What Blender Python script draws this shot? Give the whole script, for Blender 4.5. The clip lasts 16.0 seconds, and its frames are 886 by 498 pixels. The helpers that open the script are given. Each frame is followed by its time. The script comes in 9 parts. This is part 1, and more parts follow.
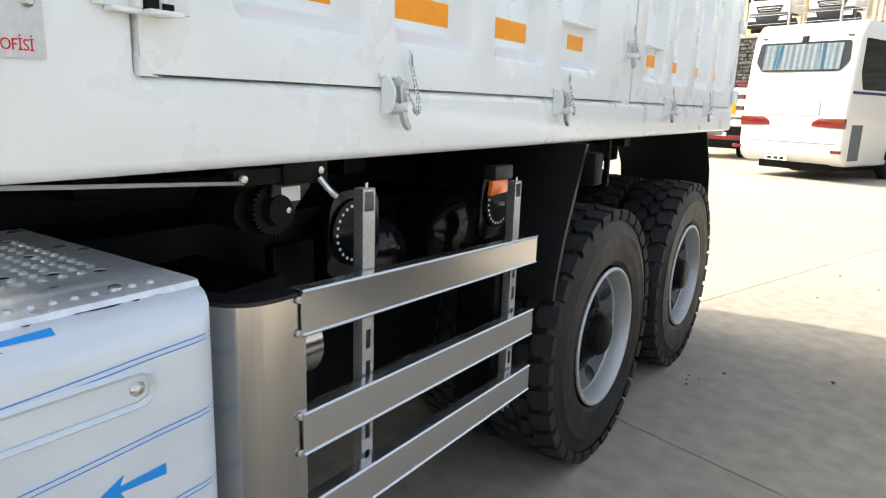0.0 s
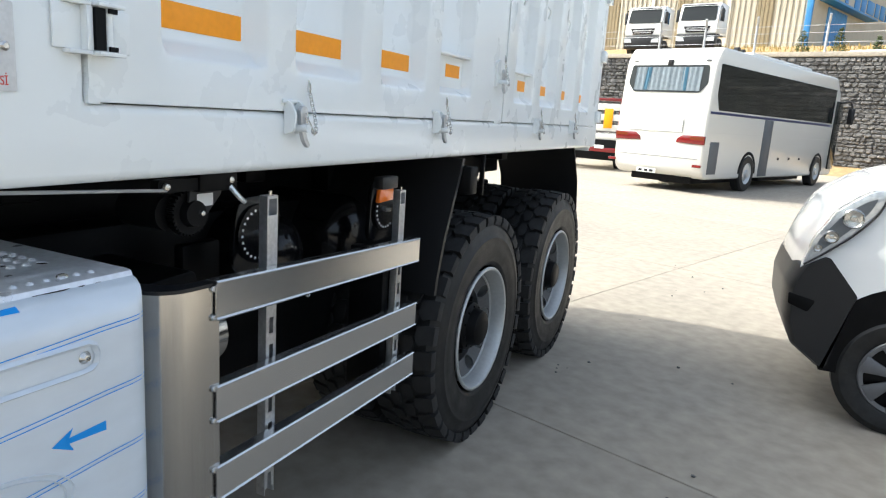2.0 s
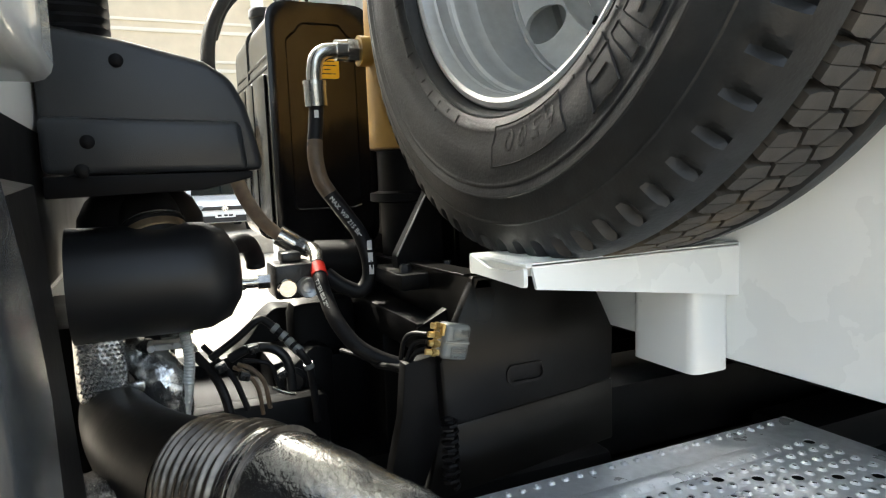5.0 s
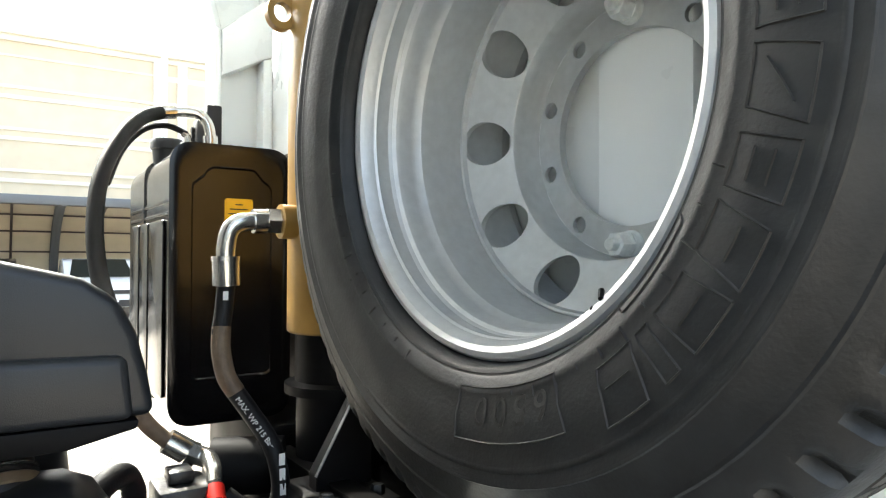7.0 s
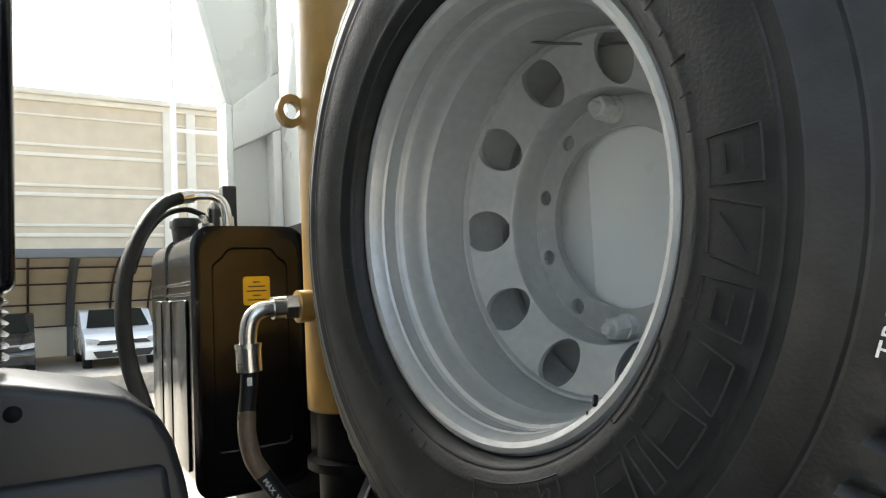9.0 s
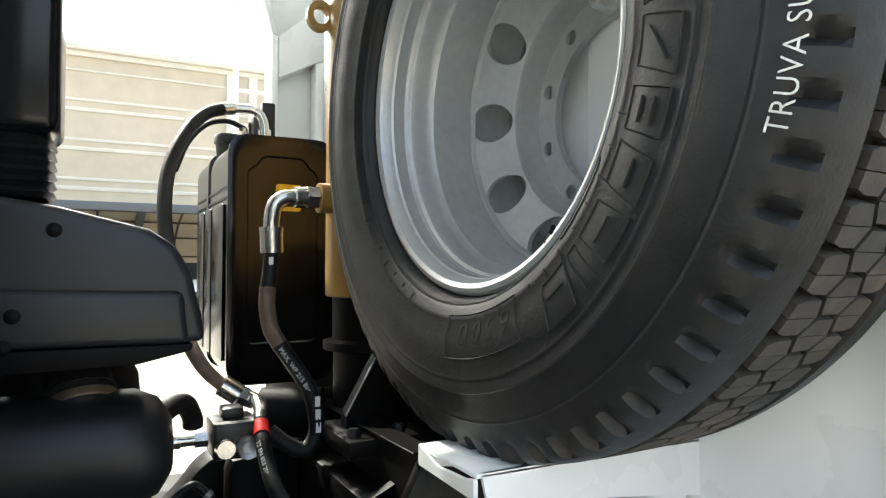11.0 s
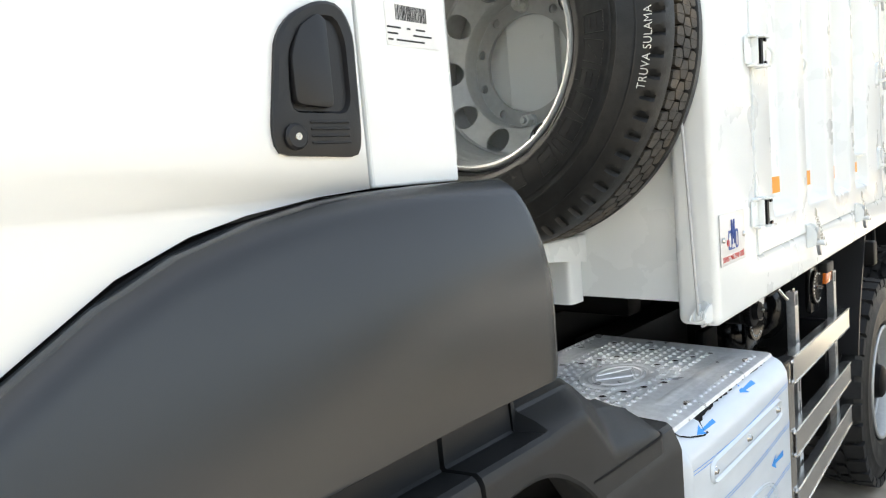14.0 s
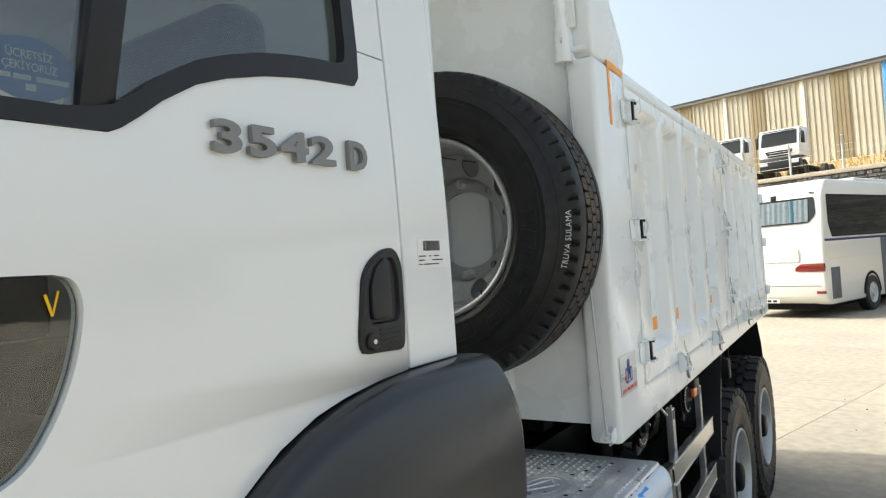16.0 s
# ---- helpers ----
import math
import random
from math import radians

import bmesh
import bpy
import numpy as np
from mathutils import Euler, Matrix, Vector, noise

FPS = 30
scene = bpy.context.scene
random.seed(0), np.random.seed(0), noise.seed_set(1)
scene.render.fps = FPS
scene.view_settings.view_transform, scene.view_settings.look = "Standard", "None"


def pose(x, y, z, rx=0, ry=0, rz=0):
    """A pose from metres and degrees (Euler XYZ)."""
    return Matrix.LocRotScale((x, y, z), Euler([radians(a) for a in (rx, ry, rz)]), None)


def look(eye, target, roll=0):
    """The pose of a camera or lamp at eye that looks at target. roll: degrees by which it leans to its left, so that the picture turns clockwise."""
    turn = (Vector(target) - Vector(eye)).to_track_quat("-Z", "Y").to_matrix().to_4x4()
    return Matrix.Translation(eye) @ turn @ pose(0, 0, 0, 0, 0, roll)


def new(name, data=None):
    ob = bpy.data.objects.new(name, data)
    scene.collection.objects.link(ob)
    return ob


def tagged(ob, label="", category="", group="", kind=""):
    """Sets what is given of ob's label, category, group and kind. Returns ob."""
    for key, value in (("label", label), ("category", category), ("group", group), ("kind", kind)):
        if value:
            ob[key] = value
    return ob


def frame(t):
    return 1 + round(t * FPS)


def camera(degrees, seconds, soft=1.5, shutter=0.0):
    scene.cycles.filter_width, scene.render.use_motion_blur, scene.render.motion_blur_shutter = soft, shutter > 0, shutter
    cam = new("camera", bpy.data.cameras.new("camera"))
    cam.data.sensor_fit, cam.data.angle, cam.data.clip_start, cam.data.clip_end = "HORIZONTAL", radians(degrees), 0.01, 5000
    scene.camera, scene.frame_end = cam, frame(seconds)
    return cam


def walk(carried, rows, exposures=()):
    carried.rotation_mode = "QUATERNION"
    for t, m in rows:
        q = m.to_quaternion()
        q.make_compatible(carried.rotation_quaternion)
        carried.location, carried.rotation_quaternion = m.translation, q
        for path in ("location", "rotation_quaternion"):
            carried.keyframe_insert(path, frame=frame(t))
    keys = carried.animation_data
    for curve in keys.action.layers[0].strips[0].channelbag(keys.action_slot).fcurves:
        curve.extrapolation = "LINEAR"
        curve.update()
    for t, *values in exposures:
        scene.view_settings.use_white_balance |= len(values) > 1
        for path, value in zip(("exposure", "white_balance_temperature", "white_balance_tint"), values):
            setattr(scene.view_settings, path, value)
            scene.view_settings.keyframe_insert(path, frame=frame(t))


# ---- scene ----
cam = camera(67.3, 16.0, 1.2)
PATH = [
    (0, (0.883, 0.172, 1.527), (-0.222, 1.783, 1.095), 1.9),
    (0.5, (0.854, 0.065, 1.559), (-0.168, 1.751, 1.225), 2.7),
    (1, (0.966, -0.064, 1.553), (0.033, 1.65, 1.119), 3.9),
    (1.5, (1.064, -0.11, 1.578), (0.26, 1.676, 1.171), 5.1),
    (2, (1.048, -0.072, 1.571), (0.216, 1.703, 1.173), 3.8),
    (2.5, (0.98, -0.067, 1.56), (-0.122, 1.559, 1.184), 1.3),
    (3, (0.924, -0.109, 1.536), (-0.355, 1.365, 1.096), 1.3),
    (3.5, (0.834, -0.26, 1.551), (-0.685, 0.98, 1.153), 0.0),
    (4, (0.691, -0.381, 1.643), (-0.99, 0.602, 1.184), -4.4),
    (4.5, (0.491, -0.4, 1.711), (-1.316, 0.406, 1.419), -3.1),
    (6.8, (0.092, -0.36, 1.953), (-1.612, 0.687, 1.965), -0.9),
    (7, (0.112, -0.36, 1.974), (-1.56, 0.737, 2.005), 0.2),
    (7.5, (0.135, -0.362, 2.02), (-1.486, 0.807, 2.083), -1.6),
    (8, (0.141, -0.375, 2.055), (-1.518, 0.742, 2.1), -2.5),
    (8.2, (0.15, -0.39, 2.063), (-1.522, 0.704, 2.155), -2.7),
    (10.3, (0.239, -0.396, 2.068), (-1.483, 0.615, 2.171), -1.7),
    (10.5, (0.252, -0.37, 2.022), (-1.495, 0.601, 2.099), -1.1),
    (11, (0.29, -0.358, 1.899), (-1.48, 0.573, 1.948), 0.2),
    (11.4, (0.358, -0.424, 1.79), (-1.346, 0.622, 1.819), 2.1),
    (11.5, (0.376, -0.437, 1.761), (-1.307, 0.643, 1.745), 2.8),
    (12, (0.458, -0.583, 1.738), (-1.168, 0.554, 1.492), 0.6),
    (12.5, (0.465, -0.747, 1.716), (-1.169, 0.403, 1.611), 0.8),
    (13, (0.42, -0.883, 1.727), (-1.143, 0.352, 1.55), -1.5),
    (13.5, (0.477, -1.083, 1.785), (-0.934, 0.28, 1.401), -5.7),
    (14, (0.635, -1.283, 1.839), (-0.731, 0.163, 1.638), -5.1),
    (14.5, (0.745, -1.469, 1.89), (-0.611, -0.01, 1.709), -3.0),
    (15, (0.732, -1.628, 1.94), (-0.528, -0.077, 1.857), -2.9),
    (15.5, (0.719, -1.739, 1.992), (-0.462, -0.124, 1.979), -6.3),
    (16, (0.731, -1.744, 2.035), (-0.355, -0.065, 2.086), -4.0),
]
walk(cam, [(t, look(eye, target, roll)) for t, eye, target, roll in PATH], [(0, 1.5, 6500, 7), (0.6, 1.42, 6450, 6), (1.0, 1.29, 6250, 5), (2.0, 1.28, 6000, 5), (2.6, 1.3, 5950, 4), (3.4, 1.4, 6100, 4), (4.0, 1.65, 6500, 4), (4.5, 2.0, 6500, 4), (6.8, 2.78, 6250, 4), (7.5, 2.8, 6200, 4), (8.0, 2.57, 6250, 4), (10.3, 1.75, 6250, 4), (10.6, 1.9, 6250, 4), (11.0, 2.25, 6250, 4), (11.5, 2.58, 6250, 4), (12.0, 2.78, 6400, 5), (13.0, 2.93, 6780, 6), (13.5, 2.55, 6850, 6), (14.0, 2.1, 6700, 5), (14.5, 1.75, 6600, 3), (15.0, 1.5, 6600, 4), (15.5, 1.31, 6500, 3), (16, 1.1, 6450, 3)])

# ---- world, sun ----
world = bpy.data.worlds.new("sky")
scene.world = world
world.use_nodes = True
_wn = world.node_tree
_sky = _wn.nodes.new("ShaderNodeTexSky")
_sky.sky_type, _sky.sun_disc = "NISHITA", False
_sky.sun_elevation, _sky.sun_rotation = radians(43.9), radians(258.4)
_sky.air_density, _sky.dust_density, _sky.ozone_density = 1.0, 6.0, 0.6
_haze = _wn.nodes.new("ShaderNodeHueSaturation")
_haze.inputs["Saturation"].default_value = 0.6
_wn.links.new(_sky.outputs[0], _haze.inputs["Color"])
_wn.links.new(_haze.outputs[0], _wn.nodes["Background"].inputs[0])
_wn.nodes["Background"].inputs[1].default_value = 0.15
sun = new("sun", bpy.data.lights.new("sun", "SUN"))
sun.data.energy, sun.data.angle, sun.data.color = 2.02, radians(0.6), (1.0, 0.92, 0.80)
sun.matrix_world = look((0, 0, 0), (0.7055, 0.1450, -0.6937))

# ---- materials ----


def mat(name, col, rough=0.5, metal=0.0, grain=0.0, gscale=40.0, stain=0.0, sscale=2.0, stain_col=None, bump=0.0,
        bscale=200.0, coat=0.0, vary=0.0, trans=0.0, stretch=None, spec=0.5, rvary=0.0, island=False):
    """A surface: base colour with fine grain, broad stains and a fine relief."""
    m = bpy.data.materials.new(name)
    m.use_nodes = True
    nt = m.node_tree
    p = nt.nodes["Principled BSDF"]
    p.inputs["Base Color"].default_value = (*col, 1)
    p.inputs["Roughness"].default_value = rough
    p.inputs["Metallic"].default_value = metal
    p.inputs["Coat Weight"].default_value = coat
    p.inputs["Coat Roughness"].default_value = 0.04
    p.inputs["Transmission Weight"].default_value = trans
    p.inputs["Specular IOR Level"].default_value = spec
    co = nt.nodes.new("ShaderNodeTexCoord")
    src = co.outputs["Object"]
    if stretch:
        mp = nt.nodes.new("ShaderNodeMapping")
        mp.inputs["Scale"].default_value = stretch
        nt.links.new(src, mp.inputs[0])
        src = mp.outputs[0]

    def noise_at(scale, detail=4.0):
        n = nt.nodes.new("ShaderNodeTexNoise")
        n.inputs["Scale"].default_value, n.inputs["Detail"].default_value = scale, detail
        nt.links.new(src, n.inputs["Vector"])
        return n.outputs["Fac"]

    def mix(fac, a, b, kind="MIX"):
        x = nt.nodes.new("ShaderNodeMix")
        x.data_type, x.blend_type = "RGBA", kind
        for v, i in ((fac, 0), (a, 6), (b, 7)):
            if hasattr(v, "is_output"):
                nt.links.new(v, x.inputs[i])
            else:
                x.inputs[i].default_value = v
        return x.outputs[2]

    def spread(fac, lo, hi, a, b):
        r = nt.nodes.new("ShaderNodeMapRange")
        r.inputs[1].default_value, r.inputs[2].default_value = lo, hi
        r.inputs[3].default_value, r.inputs[4].default_value = a, b
        nt.links.new(fac, r.inputs[0])
        return r.outputs[0]

    colour = (*col, 1)
    if stain:
        sc = stain_col or tuple(c * 0.55 for c in col)
        colour = mix(spread(noise_at(sscale, 6), 0.42, 0.68, 0, stain), colour, (*sc, 1))
    if grain:
        g = spread(noise_at(gscale), 0.3, 0.7, 1 - grain, 1 + grain)
        comb = nt.nodes.new("ShaderNodeCombineColor")
        for k in range(3):
            nt.links.new(g, comb.inputs[k])
        colour = mix(1.0, colour, comb.outputs[0], "MULTIPLY")
    if vary:
        oi = nt.nodes.new("ShaderNodeNewGeometry" if island else "ShaderNodeObjectInfo")
        r = spread(oi.outputs["Random Per Island" if island else "Random"], 0, 1, 1 - vary, 1 + vary)
        comb = nt.nodes.new("ShaderNodeCombineColor")
        for k in range(3):
            nt.links.new(r, comb.inputs[k])
        colour = mix(1.0, colour, comb.outputs[0], "MULTIPLY")
    if hasattr(colour, "is_output"):
        nt.links.new(colour, p.inputs["Base Color"])
    if rvary:
        nt.links.new(spread(noise_at(gscale * 0.3, 5), 0.3, 0.7, max(0.02, rough - rvary), rough + rvary), p.inputs["Roughness"])
    if bump:
        b = nt.nodes.new("ShaderNodeBump")
        b.inputs["Strength"].default_value, b.inputs["Distance"].default_value = bump, 0.004
        nt.links.new(noise_at(bscale), b.inputs["Height"])
        nt.links.new(b.outputs[0], p.inputs["Normal"])
    return m


WHITE = mat("cab_white_paint", (0.80, 0.82, 0.81), 0.22, coat=0.6, bump=0.02, bscale=25, stain=0.12, sscale=3, stain_col=(0.72, 0.74, 0.73))
BODYW = mat("body_white_paint", (0.84, 0.87, 0.865), 0.3, coat=0.35, bump=0.04, bscale=7, stain=0.06, sscale=1.5, stain_col=(0.76, 0.80, 0.80), rvary=0.06, gscale=20)
PLAST = mat("dark_grey_plastic", (0.027, 0.030, 0.033), 0.25, bump=0.05, bscale=900, grain=0.06, gscale=3, spec=0.5, rvary=0.04)
GUARDP = mat("textured_guard_plastic", (0.0250, 0.0265, 0.0285), 0.40, bump=0.12, bscale=600, grain=0.1, gscale=4, spec=0.24, rvary=0.05)
BLACKP = mat("black_plastic", (0.013, 0.0135, 0.015), 0.40, bump=0.08, bscale=500, spec=0.38)
BLACKM = mat("black_chassis_paint", (0.0045, 0.0045, 0.005), 0.5, grain=0.3, gscale=10, bump=0.08, bscale=60, spec=0.11, rvary=0.12)
SATIN = mat("satin_black_sheet", (0.005, 0.0048, 0.0046), 0.34, grain=0.3, gscale=6, bump=0.05, bscale=30, spec=0.2, rvary=0.1, stain=0.4, sscale=4, stain_col=(0.012, 0.010, 0.008))
BLACKG = mat("glossy_black_paint", (0.006, 0.006, 0.007), 0.16, bump=0.05, bscale=10, spec=0.34, rvary=0.03)
COVERP = mat("dark_cover_plastic", (0.019, 0.021, 0.024), 0.32, bump=0.12, bscale=700, grain=0.1, gscale=4, spec=0.36, rvary=0.05)
RUBBER = mat("tyre_rubber", (0.0080, 0.0090, 0.0100), 0.50, grain=0.4, gscale=34, bump=0.14, bscale=220, stain=0.6, sscale=9, stain_col=(0.0155, 0.0157, 0.0150), rvary=0.08, spec=0.40)
# raised tyre marks, a lighter rubber than the sidewall
RIDGE = mat("lighter_rubber_edge", (0.026, 0.0255, 0.024), 0.6, grain=0.3, gscale=60, stain=0.5, sscale=9, stain_col=(0.025, 0.024, 0.022), spec=0.25)
TREAD = mat("tread_rubber", (0.036, 0.0335, 0.030), 0.75, grain=0.25, gscale=40, bump=0.2, bscale=400, stain=0.75, sscale=7, stain_col=(0.11, 0.083, 0.052), vary=0.25, island=True)
LUG = mat("black_lug_rubber", (0.015, 0.015, 0.0155), 0.7, grain=0.25, gscale=30, bump=0.15, bscale=400, vary=0.2, island=True)
RIM = mat("silver_rim_paint", (0.53, 0.545, 0.54), 0.43, 0.58, grain=0.06, gscale=60, bump=0.03, bscale=300, stain=0.25, sscale=7, stain_col=(0.40, 0.41, 0.42))
NUT = mat("bright_zinc_nut", (0.72, 0.74, 0.72), 0.4, 0.45, grain=0.1, gscale=120, bump=0.06, bscale=300)
ZINC = mat("galvanised_steel", (0.55, 0.56, 0.57), 0.34, 0.85, grain=0.12, gscale=90, bump=0.1, bscale=300, stain=0.25, sscale=20)
CHROME = mat("plated_steel", (0.62, 0.61, 0.58), 0.2, 0.95, grain=0.1, gscale=100, bump=0.05, bscale=200)
ALU = mat("brushed_aluminium", (0.66, 0.655, 0.64), 0.20, 0.92, grain=0.04, gscale=60, stretch=(1, 0.03, 6), bump=0.02, bscale=160)
STEEL = mat("brushed_stainless_steel", (0.50, 0.49, 0.47), 0.17, 0.97, grain=0.06, gscale=50, stretch=(1, 4, 0.02), bump=0.02, bscale=90)
DECK = mat("aluminium_tread_plate", (0.72, 0.74, 0.77), 0.34, 0.52, grain=0.10, gscale=50, stain=0.35, sscale=6, stain_col=(0.60, 0.62, 0.66), bump=0.06, bscale=150, rvary=0.08)
FILM = mat("protective_film_white", (0.655, 0.715, 0.775), 0.3, 0.1, grain=0.04, gscale=20, stain=0.3, sscale=9, stain_col=(0.60, 0.66, 0.715), bump=0.25, bscale=30, coat=0.25, stretch=(1, 0.4, 1))
FILMB = mat("blue_film_print", (0.008, 0.28, 0.78), 0.35)
ORANGE = mat("orange_reflector", (0.98, 0.36, 0.002), 0.4, grain=0.04, gscale=60, coat=0.08, stain=0.2, sscale=12, stain_col=(0.88, 0.31, 0.003), spec=0.3)
LAMPO = mat("orange_lamp_lens", (0.9, 0.2, 0.02), 0.15, coat=0.5, trans=0.2)
OCHRE = mat("ochre_cylinder_paint", (0.36, 0.21, 0.05), 0.38, grain=0.12, gscale=20, stain=0.4, sscale=9, stain_col=(0.25, 0.15, 0.04), bump=0.1, bscale=80)
YELLOW = mat("yellow_label", (0.85, 0.50, 0.01), 0.4, grain=0.05)
INK = mat("black_ink", (0.01, 0.01, 0.01), 0.5)
PAPER = mat("white_paper", (0.80, 0.80, 0.78), 0.5, grain=0.03)
PLATE = mat("anodised_plate", (0.58, 0.59, 0.60), 0.36, 0.35, coat=0.5, grain=0.06, gscale=150, bump=0.04)
LOGOB = mat("blue_print", (0.008, 0.050, 0.26), 0.45, spec=0.25)
LOGOR = mat("red_print", (0.58, 0.022, 0.014), 0.45, spec=0.25)
FOIL = mat("crinkled_foil", (0.70, 0.70, 0.69), 0.24, 0.92, grain=0.2, gscale=70, stain=0.35, sscale=16, stain_col=(0.16, 0.155, 0.15), bump=0.5, bscale=110)
# silver foil wrap with broad dark blotches
WRAP = mat("dark_blotched_pipe_wrap", (0.62, 0.61, 0.59), 0.20, 0.97, grain=0.2, gscale=160, stain=0.5, sscale=5.0, stain_col=(0.13, 0.115, 0.10), bump=0.34, bscale=150, rvary=0.06)
FABRIC = mat("brown_glass_tape", (0.27, 0.19, 0.11), 0.8, grain=0.4, gscale=60, bump=0.6, bscale=160)
HOSE = mat("rubber_hose", (0.009, 0.009, 0.010), 0.5, bump=0.2, bscale=260, grain=0.2, spec=0.22)
# tan for sunlight painted on the hoses, also the brown of cables
HOSET = mat("tan_sunlit_hose_and_cable", (0.13, 0.092, 0.06), 0.55, grain=0.25, gscale=40, bump=0.3, bscale=260)
# darker silver puts the deep rim's shade into the road wheel discs
RIMD = mat("shaded_wheel_disc", (0.12, 0.123, 0.127), 0.4, 0.4, grain=0.1, gscale=60, stain=0.4, sscale=9, stain_col=(0.08, 0.08, 0.08))
BRASS = mat("brass", (0.60, 0.42, 0.16), 0.3, 0.9, grain=0.15, gscale=60)
CLEARP = mat("smoky_plastic", (0.20, 0.21, 0.20), 0.25, coat=0.3)
INKW = mat("white_marker", (0.72, 0.73, 0.70), 0.7, grain=0.15, gscale=200)
BADGE = mat("grey_badge", (0.22, 0.22, 0.215), 0.42, 0.2, bump=0.05)
GLASS = mat("tinted_glass", (0.50, 0.55, 0.55), 0.02, trans=1.0, bump=0.0, coat=0.7)
BUSGLASS = mat("dark_coach_glass", (0.010, 0.013, 0.013), 0.06, coat=0.0, spec=0.35, stain=0.5, sscale=0.6, stain_col=(0.02, 0.026, 0.02))
CONC = mat("yard_concrete", (0.365, 0.322, 0.258), 0.85, grain=0.14, gscale=9, stain=0.5, sscale=0.45, stain_col=(0.27, 0.245, 0.21), bump=0.10, bscale=90, vary=0.05)
DIRT = mat("dirt_joint", (0.07, 0.06, 0.05), 0.95, grain=0.3, gscale=30)
EARTH = mat("dry_earth", (0.40, 0.27, 0.13), 0.95, grain=0.3, gscale=3, stain=0.6, sscale=0.8, stain_col=(0.30, 0.23, 0.10), bump=0.8, bscale=6)
STONE = mat("dark_field_stone", (0.110, 0.109, 0.108), 0.9, grain=0.35, gscale=6, bump=0.8, bscale=14, vary=0.42, stain=0.4, sscale=1.2, stain_col=(0.17, 0.155, 0.13))
STONEI = mat("dark_field_stone_far", (0.110, 0.109, 0.108), 0.9, grain=0.35, gscale=6, bump=0.8, bscale=14, vary=0.42, stain=0.4, sscale=1.2, stain_col=(0.17, 0.155, 0.13), island=True)
MORTAR = mat("stone_mortar", (0.10, 0.096, 0.09), 0.95, grain=0.3, gscale=8)
CLAD = mat("cream_cladding", (0.50, 0.46, 0.36), 0.55, grain=0.05, gscale=1.5, stain=0.15, sscale=0.3)
CLADD = mat("olive_cladding", (0.26, 0.21, 0.12), 0.55, grain=0.08, gscale=2)
CLADB = mat("blue_cladding", (0.05, 0.24, 0.55), 0.5, grain=0.08, gscale=2)
CREAM = mat("cream_wall", (0.66, 0.58, 0.44), 0.75, grain=0.05, gscale=2, stain=0.2, sscale=0.4)
CREAM2 = mat("pale_band", (0.76, 0.72, 0.62), 0.7, grain=0.04, gscale=2)
TINT = mat("tan_polycarbonate", (0.62, 0.53, 0.38), 0.35, grain=0.06, gscale=2)
GREYM = mat("grey_painted_steel", (0.10, 0.11, 0.12), 0.5, grain=0.1)
GALV = mat("pale_steel", (0.48, 0.49, 0.50), 0.5, 0.4, grain=0.1)
PALEP = mat("white_painted_pole", (0.72, 0.73, 0.73), 0.45, grain=0.05)
ROOF = mat("grey_roof_edge", (0.30, 0.31, 0.32), 0.5, grain=0.1)
CAR = mat("white_car_paint", (0.80, 0.81, 0.80), 0.2, coat=0.6, stain=0.1, sscale=2)
BUSW = mat("white_coach_paint", (0.68, 0.67, 0.62), 0.25, coat=0.4, stain=0.15, sscale=1.0, stain_col=(0.70, 0.68, 0.62))
REDL = mat("red_lamp_lens", (0.17, 0.010, 0.010), 0.15, coat=0.5)
LENS = mat("clear_lamp_lens", (0.60, 0.62, 0.63), 0.08, 0.4, coat=0.5, grain=0.2, gscale=30)
CURT = mat("pale_curtain", (0.13, 0.165, 0.19), 0.6, grain=0.15, gscale=12)
SHRUB = mat("dark_shrub_leaf", (0.06, 0.085, 0.03), 0.7, vary=0.5, island=True)
GRASS = mat("dry_grass", (0.30, 0.22, 0.07), 0.9, vary=0.4, island=True)

# ---- mesh helpers ----
AX = {"x": 0, "y": 1, "z": 2}


def part(name, bm, material, parent=None, label="", sharp=35, loc=None):
    """One mesh object from a bmesh, smooth but for edges sharper than an angle."""
    bmesh.ops.recalc_face_normals(bm, faces=bm.faces)
    for f in bm.faces:
        f.smooth = True
    lim = radians(sharp)
    for e in bm.edges:
        if len(e.link_faces) != 2 or e.calc_face_angle(0) > lim:
            e.smooth = False
    me = bpy.data.meshes.new(name)
    bm.to_mesh(me)
    bm.free()
    me.materials.append(material)
    ob = new(name, me)
    if parent:
        ob.parent = parent
    if label:
        ob["label"] = label
    if loc:
        ob.location = loc
    return ob


def thing(name, label, category, loc=(0, 0, 0), group="", kind=""):
    ob = new(name)
    ob.location = loc
    return tagged(ob, label, category, group, kind)


def box(bm, a, b, bev=0.0, seg=2):
    vs = [bm.verts.new((x, y, z)) for x in (a[0], b[0]) for y in (a[1], b[1]) for z in (a[2], b[2])]
    fs = [bm.faces.new([vs[i] for i in q]) for q in ((0, 1, 3, 2), (4, 6, 7, 5), (0, 4, 5, 1), (2, 3, 7, 6), (0, 2, 6, 4), (1, 5, 7, 3))]
    if bev:
        es = list({e for f in fs for e in f.edges})
        bmesh.ops.bevel(bm, geom=es, offset=bev, segments=seg, profile=0.5, affect="EDGES")
    return bm


